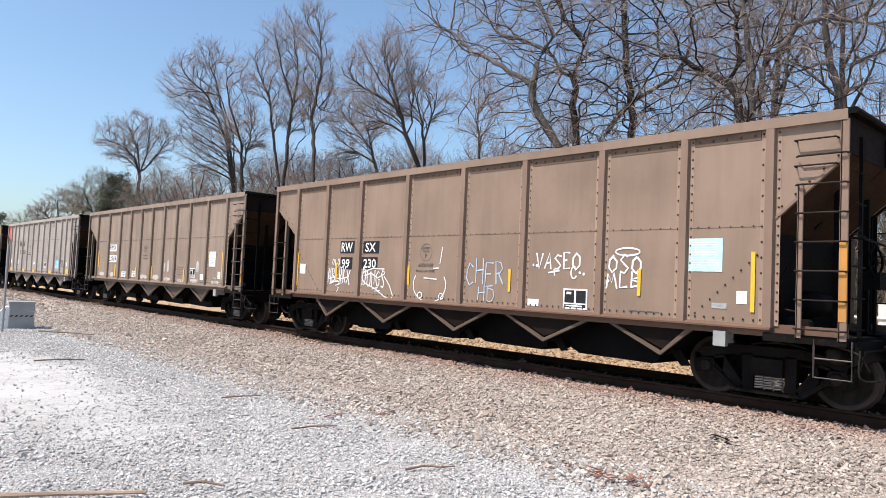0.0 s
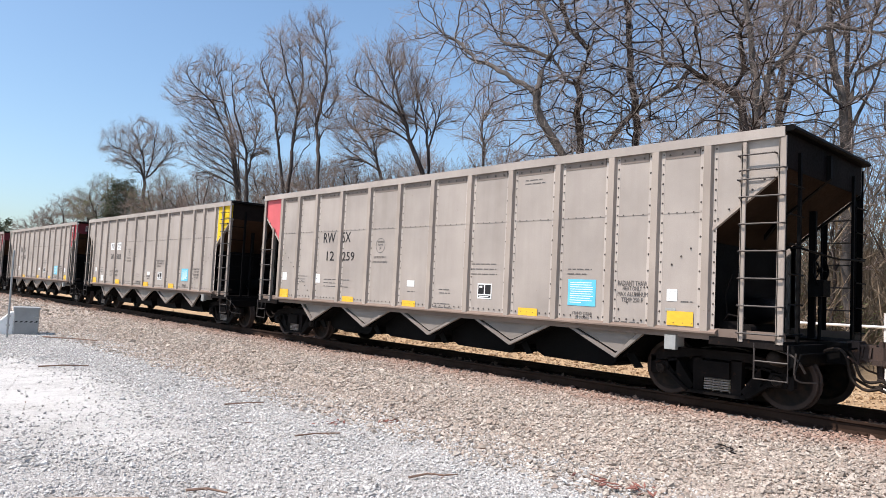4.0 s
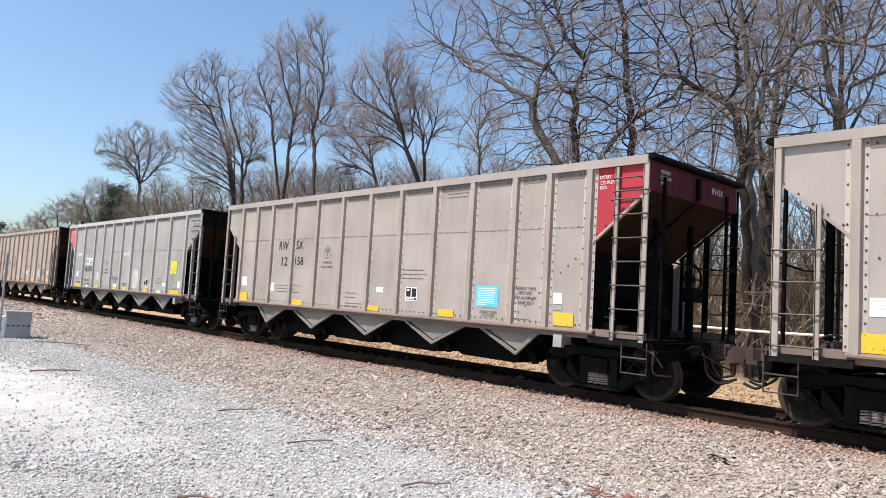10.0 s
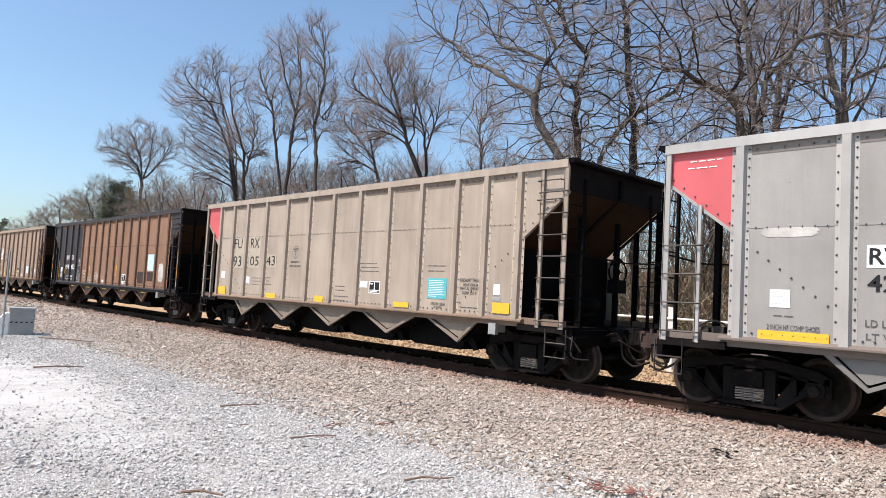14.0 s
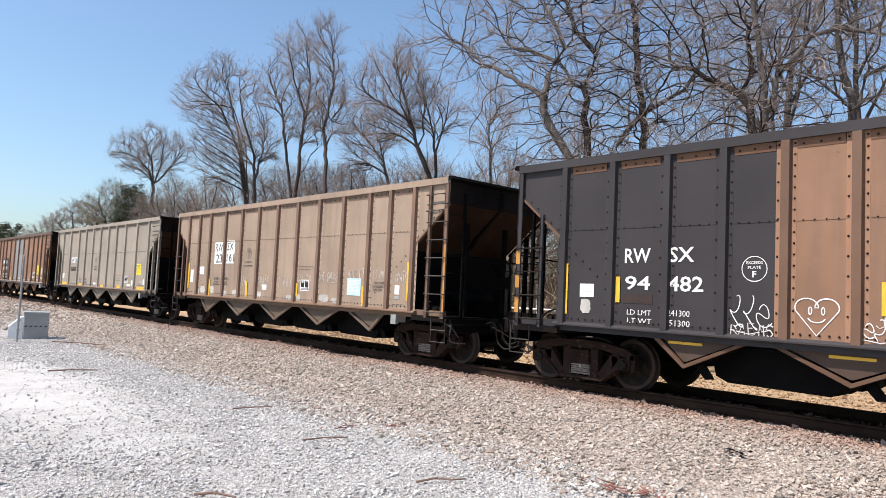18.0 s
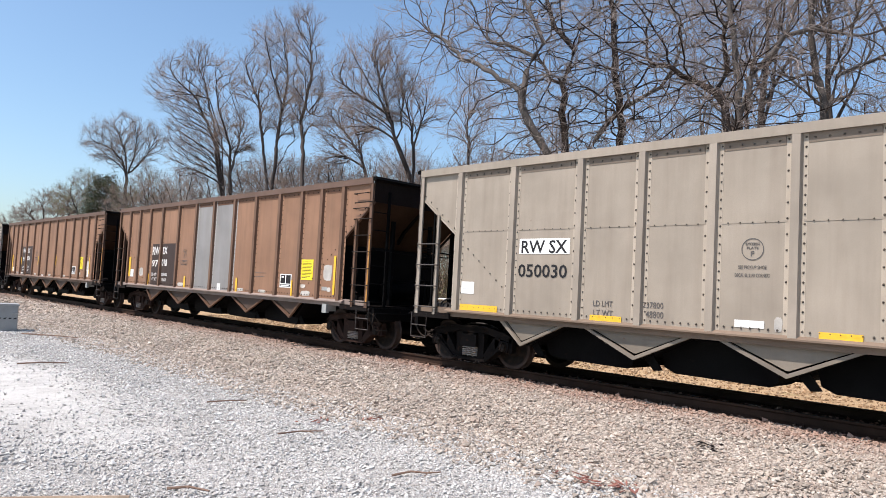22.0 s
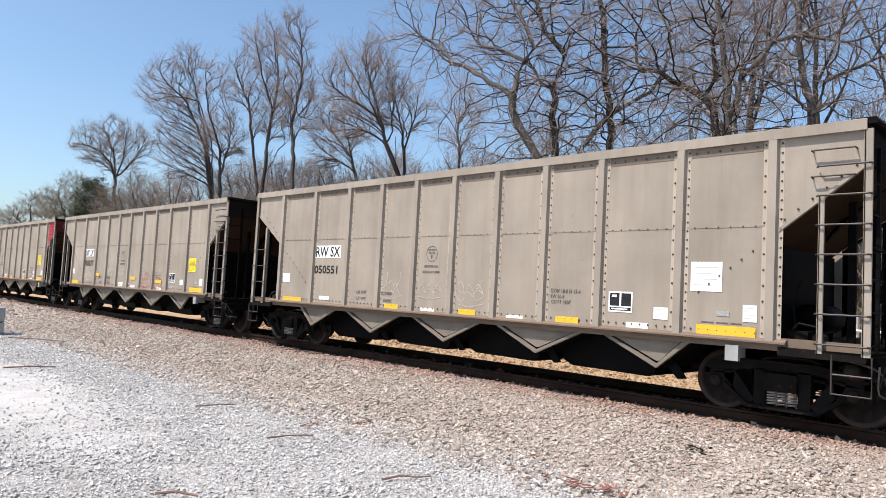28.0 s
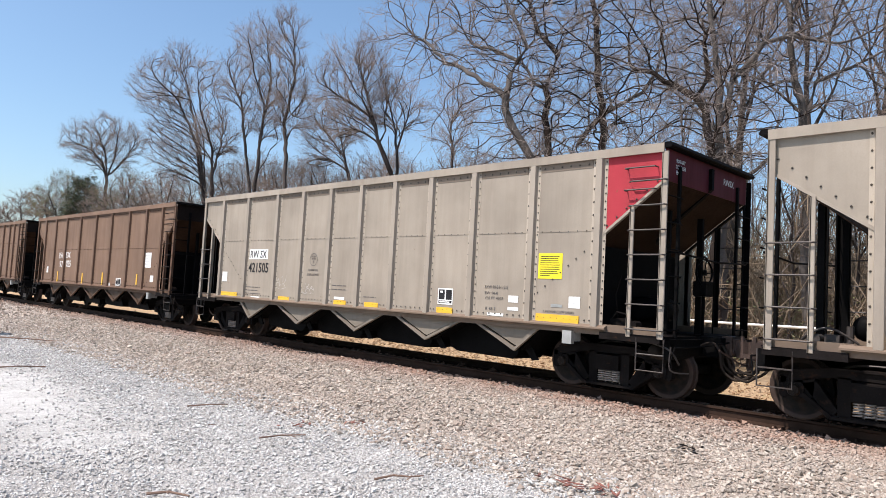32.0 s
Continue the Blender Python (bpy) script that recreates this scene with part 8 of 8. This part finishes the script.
def mark(c, kind, *a, seed=0):
    text = a[0] if isinstance(a[0], str) else ""
    x, z, w, h = a[-4:]
    if kind == "q":
        hand_words(c, text.replace("_", " "), x, z, w, h, 0.019, DUSTCHALK, seed + 5, "faint chalk words written by hand")
    elif kind in ("T", "T2", "t"):
        mt = {"T": CHALK, "T2": INK, "t": INK, "q": CHALK}[kind]
        if h < 0.12:
            mt = FADED if kind in ("T2", "t") else mt
        fat = 0.0 if kind == "q" else (0.014 if kind in "tT" and h > 0.15 else 0.0)
        m = at(x, z, w, h, 0.0022)
        if kind == "q":
            m = Matrix.Translation((x, SKIN - 0.002, z)) @ Matrix.Rotation(radians(-4 + 8 * ((seed * 7) % 5) / 5), 4, "Y") @ Matrix.Diagonal((w, 1, h * 0.9, 1))
        put("graffiti" if kind == "q" else "lettering", words(text, fat), mt, c, "", m)
    elif kind in "ykwWbgd":
        name, mt = {"y": ("reflector", YELLOW), "k": ("number_patch", INK), "w": ("label", WHITE), "W": ("number_patch", WHITE), "b": ("card_holder", BRIGHT), "g": ("number_patch", LIGHTTAN), "d": ("number_patch", DARKP)}[kind]
        if kind == "y" and h > w:
            w *= 0.64
        p = put(name, UNIT, mt, c, "", at(x, z, w, h, -0.001 if kind in "kWgd" else (0.01 if kind == "y" else 0.0)))
        if kind == "w" and h > 0.15:
            m = Mesh()
            for i in range(4):
                m.box(-0.38, 0.36 - 0.2 * (i % 2), -0.003, -0.0021, 0.3 - i * 0.2, 0.325 - i * 0.2)
            put("small_print", m.done("small_print"), PRINT, p)
    elif kind == "h":
        z = max(z, 1.215 + h / 2)
        r = random.Random(int(abs(x) * 131) + int(z * 17))
        n = 28
        pts = []
        for i in range(n):
            t = 2 * math.pi * i / n
            k = r.uniform(0.9, 1.06)
            sq = 1 / max(abs(math.cos(t)), abs(math.sin(t))) ** 0.6
            pts.append((x + w / 2 * k * math.cos(t) * sq * 0.9, SKIN + 0.002, z + h / 2 * k * math.sin(t) * sq * 0.9))
        put("paint_patch", Mesh().slab(pts, (0, -0.002, 0)).done("paint_patch"), CREAM, c, "chalky pale paint patch")
    elif kind in "pneY":
        mt, ink, lab = {"p": (PALE, WHITE, "faded pale blue notice sticker"), "n": (BLUE, WHITE, "bright blue notice sticker"), "e": (TEAL, WHITE, "teal notice sticker"), "Y": (LEMON, INK, "yellow notice sticker with black print")}[kind]
        notice(c, x, z, w, h, mt, ink, lab)
    elif kind == "P":
        p = put("data_panel", UNIT, WHITE, c, "white framed black data panel", at(x, z, w, h))
        for x0, x1, z0, z1 in ((-0.44, -0.04, -0.2, 0.42), (0.04, 0.44, -0.2, 0.42), (-0.44, 0.44, -0.42, -0.27)):
            put("black_field", Mesh().box(x0, x1, -0.0032, -0.0021, z0, z1).done("black_field"), INK, p)
        put("small_print", Mesh().box(-0.36, -0.16, -0.0042, -0.0033, 0.22, 0.34).box(-0.38, 0.3, -0.0042, -0.0033, -0.38, -0.31).done("small_print"), WHITE, p)
    elif kind in "cC":
        m = Mesh()
        rr = min(w, h) / 2 * 1.05
        ribbon(m, arc(x, z, rr, rr, 0, 360, 24), 0.014, SKIN)
        put("round_stencil", m.done("round_stencil", False), CHALK if kind == "C" else FADED, c, "ring stencil with small print")
        put("lettering", words("F", 0.02), CHALK if kind == "C" else FADED, c, "", at(x, z - rr * 0.42, rr * 0.32, rr * 0.5))
        for text, dz, wide in (("EXCEEDS", 0.5, 1.3), ("PLATE", 0.12, 1.05)):
            put("lettering", words(text, 0.01), CHALK if kind == "C" else FADED, c, "", at(x, z + rr * dz, rr * wide, rr * 0.24))
        if kind == "c":
            for text, dz, wide in (("SEE PICKUP SHOE", 0.1, 2.6), ("DECAL BL & AR CORNERS", 0.21, 3.2)):
                put("lettering", words(text, 0.0), FADED, c, "", at(x, z - rr - dz, rr * wide, 0.05))
    elif kind == "l":
        bars(c, x, z, w, h, FADED)
    elif kind == "s":
        scrawl(c, x, z, w, h, seed + int(abs(x) * 10), CHALK if seed == 8 else (CREAM if seed < 10 else DUSTCHALK), 0.016 if seed < 10 else 0.011)
    elif kind == "r":
        scrawl(c, x, z, w, h, seed + 3, SPRAYRED, 0.02)
    elif kind == "f":
        m = Mesh()
        ribbon(m, arc(x - w * 0.22, z + h * 0.22, w * 0.26, h * 0.24, 200, 0, 12) + arc(x + w * 0.22, z + h * 0.22, w * 0.26, h * 0.24, 180, -20, 12) + [(x, z - h * 0.5), (x - w * 0.48, z + h * 0.15)], 0.02, SKIN)
        ribbon(m, arc(x, z, w * 0.2, h * 0.16, 200, 340, 8), 0.02, SKIN - 0.001)
        for s in (-1, 1):
            ribbon(m, arc(x + s * w * 0.14, z + h * 0.14, 0.02, 0.05, 0, 360, 8), 0.018, SKIN - 0.001)
        put("graffiti", m.done("graffiti", False), CHALK, c, "heart with a smile in white spray paint")


for _i, _list in MARKS.items():
    for _j, _e in enumerate(_list):
        mark(FLEET[_i], *_e, seed=_i if _e[0] != "q" else _j)

# corner posts touched up in orange
ORANGE = paint("orange_touch_up_paint", (0.52, 0.25, 0.06), dirt=0.45)
for _i, _a, _b in ((0, 1.3, 2.3), (1, 1.3, 2.2), (8, 1.3, 2.5), (9, 1.2, 2.6), (11, 1.2, 2.7), (12, 1.2, 2.5)):
    _e = POSTS[TRAIN[_i][0]][0] / 2 - 0.05 + (0.07 if TRAIN[_i][0] in ("eleven", "eleven_even") else 0.02)
    put("orange_patch", Mesh().box(_e - (0.046 if _i == 0 else -0.004), _e + 0.046, -1.594, -1.588, _a, _b).done("orange_patch"), ORANGE, FLEET[_i], "orange touched-up paint")

_e = POSTS["sixteen"][0] / 2 - 0.05
for _a, _b in ((1.3, 1.58), (1.75, 1.98), (2.18, 2.42)):
    put("orange_patch", Mesh().box(-_e - 0.046, -_e + 0.046, -1.594, -1.588, _a, _b).done("orange_patch"), ORANGE, FLEET[8], "orange touched-up paint")
for _x in range(-2, 3):
    put("reflector", Mesh().box(_x * 2.25 - 0.27, _x * 2.25 + 0.27, -1.456, -1.45, 0.98, 1.02).done("reflector"), YELLOW, FLEET[8], "yellow reflector on the chute plate")
bars(FLEET[6], -6.62, 3.66, 0.6, 0.2, CHALK)

# white words on the red end plates
for _i in (4, 5, 15):
    _e = POSTS[TRAIN[_i][0]][0] / 2 + 0.006
    for _t, _y, _z, _w, _h in (("ROTARY", -1.05, 3.78, 0.3, 0.06), ("COUPLER", -1.05, 3.69, 0.34, 0.06), ("END", -1.12, 3.6, 0.17, 0.06), ("RWSX", 0.75, 3.72, 0.42, 0.11)):
        put("lettering", words(_t, 0.014), CHALK, FLEET[_i], "", Matrix.Translation((_e, _y, _z)) @ Matrix.Rotation(radians(90), 4, "Z") @ Matrix.Diagonal((_w, 1, _h, 1)))

# sprayed tags on the leading brown car
_c = FLEET[0]
hand_words(_c, "MBERKX", -3.96, 1.66, 0.92, 0.4, 0.036, CHALK, 21, "white spray tag in jagged letters")
hand_words(_c, "OLO", -4.1, 1.96, 0.32, 0.15, 0.028, CHALK, 22, "small white spray letters")
hand_words(_c, "DUNGS", -2.6, 1.6, 0.86, 0.36, 0.038, CHALK, 23, "white spray tag in an arrow-shaped loop")
for _line in ([(-4.35, 1.44), (-4.02, 1.52), (-3.9, 1.45), (-4.1, 1.4), (-3.96, 1.35), (-4.04, 1.24)], [(-4.38, 1.56), (-4.2, 1.6), (-3.9, 1.56), (-3.55, 1.62)],
              [(-2.22, 1.82), (-2.65, 1.83), (-2.98, 1.74), (-3.05, 1.63), (-2.95, 1.5), (-2.55, 1.38), (-2.2, 1.22), (-1.95, 1.15), (-1.9, 1.25), (-2.02, 1.46), (-2.22, 1.66)],
              [(-2.65, 1.36), (-2.42, 1.42), (-2.55, 1.32), (-2.35, 1.34)], [(-2.95, 1.66), (-2.7, 1.72), (-2.45, 1.62), (-2.2, 1.72)],
              [(2.36, 1.83), (2.6, 1.87)], [(2.48, 1.9), (2.5, 1.78)], arc(2.9, 1.84, 0.06, 0.1, 60, 330, 10), arc(3.92, 2.19, 0.22, 0.06, 0, 360, 16),
              *(arc(_x, _z, 0.012, 0.014, 0, 360, 6) for _x, _z in ((2.02, 1.96), (2.1, 1.95), (3.02, 1.84), (3.1, 1.82), (3.58, 1.72)))):
    _m = Mesh()
    ribbon(_m, _line, 0.033, SKIN - 0.002)
    put("graffiti_stroke", _m.done("graffiti_stroke", False), CHALK, _c, "white spray stroke")
hand_words(_c, "VASEO", 2.58, 2.02, 0.98, 0.27, 0.04, CHALK, 24, "white spray tag with round letters")
hand_words(_c, "OSO", 3.9, 1.98, 0.66, 0.28, 0.04, CHALK, 25, "white spray tag under a halo")
hand_words(_c, "MLB", 3.88, 1.73, 0.66, 0.24, 0.038, CHALK, 26, "white spray letters")
hand_words(_c, "CHER", 0.86, 1.8, 1.04, 0.46, 0.03, SPRAYBLUE, 4, "pale blue spray lettering")
hand_words(_c, "HD", 0.92, 1.4, 0.5, 0.25, 0.026, SPRAYBLUE, 5, "pale blue spray lettering")
_m = Mesh()
ribbon(_m, arc(-0.72, 1.52, 0.5, 0.36, 150, 390, 20), 0.03, SKIN - 0.001)
ribbon(_m, [(-0.9, 1.66), (-0.5, 1.64)], 0.03, SKIN - 0.001)
ribbon(_m, [(-0.62, 1.86), (-0.45, 1.87)], 0.03, SKIN - 0.001)
ribbon(_m, [(-0.42, 1.95), (-0.36, 2.3)], 0.03, SKIN - 0.001)
for _x in (-1.0, -0.35):
    ribbon(_m, arc(_x, 1.3, 0.07, 0.06, 0, 360, 8), 0.03, SKIN - 0.001)
put("graffiti", _m.done("graffiti", False), CHALK, _c, "white spray face")


# ---- what moves ----
def motions():
    """All cars roll along the track together; every wheelset turns with the way gone."""
    for c, x in CARS:
        walk(c, [(t, pose(x + gone(t), TRACK_Y, 0)) for t in range(33)])
    spin = []
    for f in range(0, 961, 2):
        t = f / 30
        spin.append((t, gone(t) / WHEEL_R))
    for w, dx in WHEELS:
        walk(w, [(t, Matrix.Translation((dx, 0, WHEEL_R)) @ Matrix.Rotation(a, 4, "Y")) for t, a in spin])


motions()
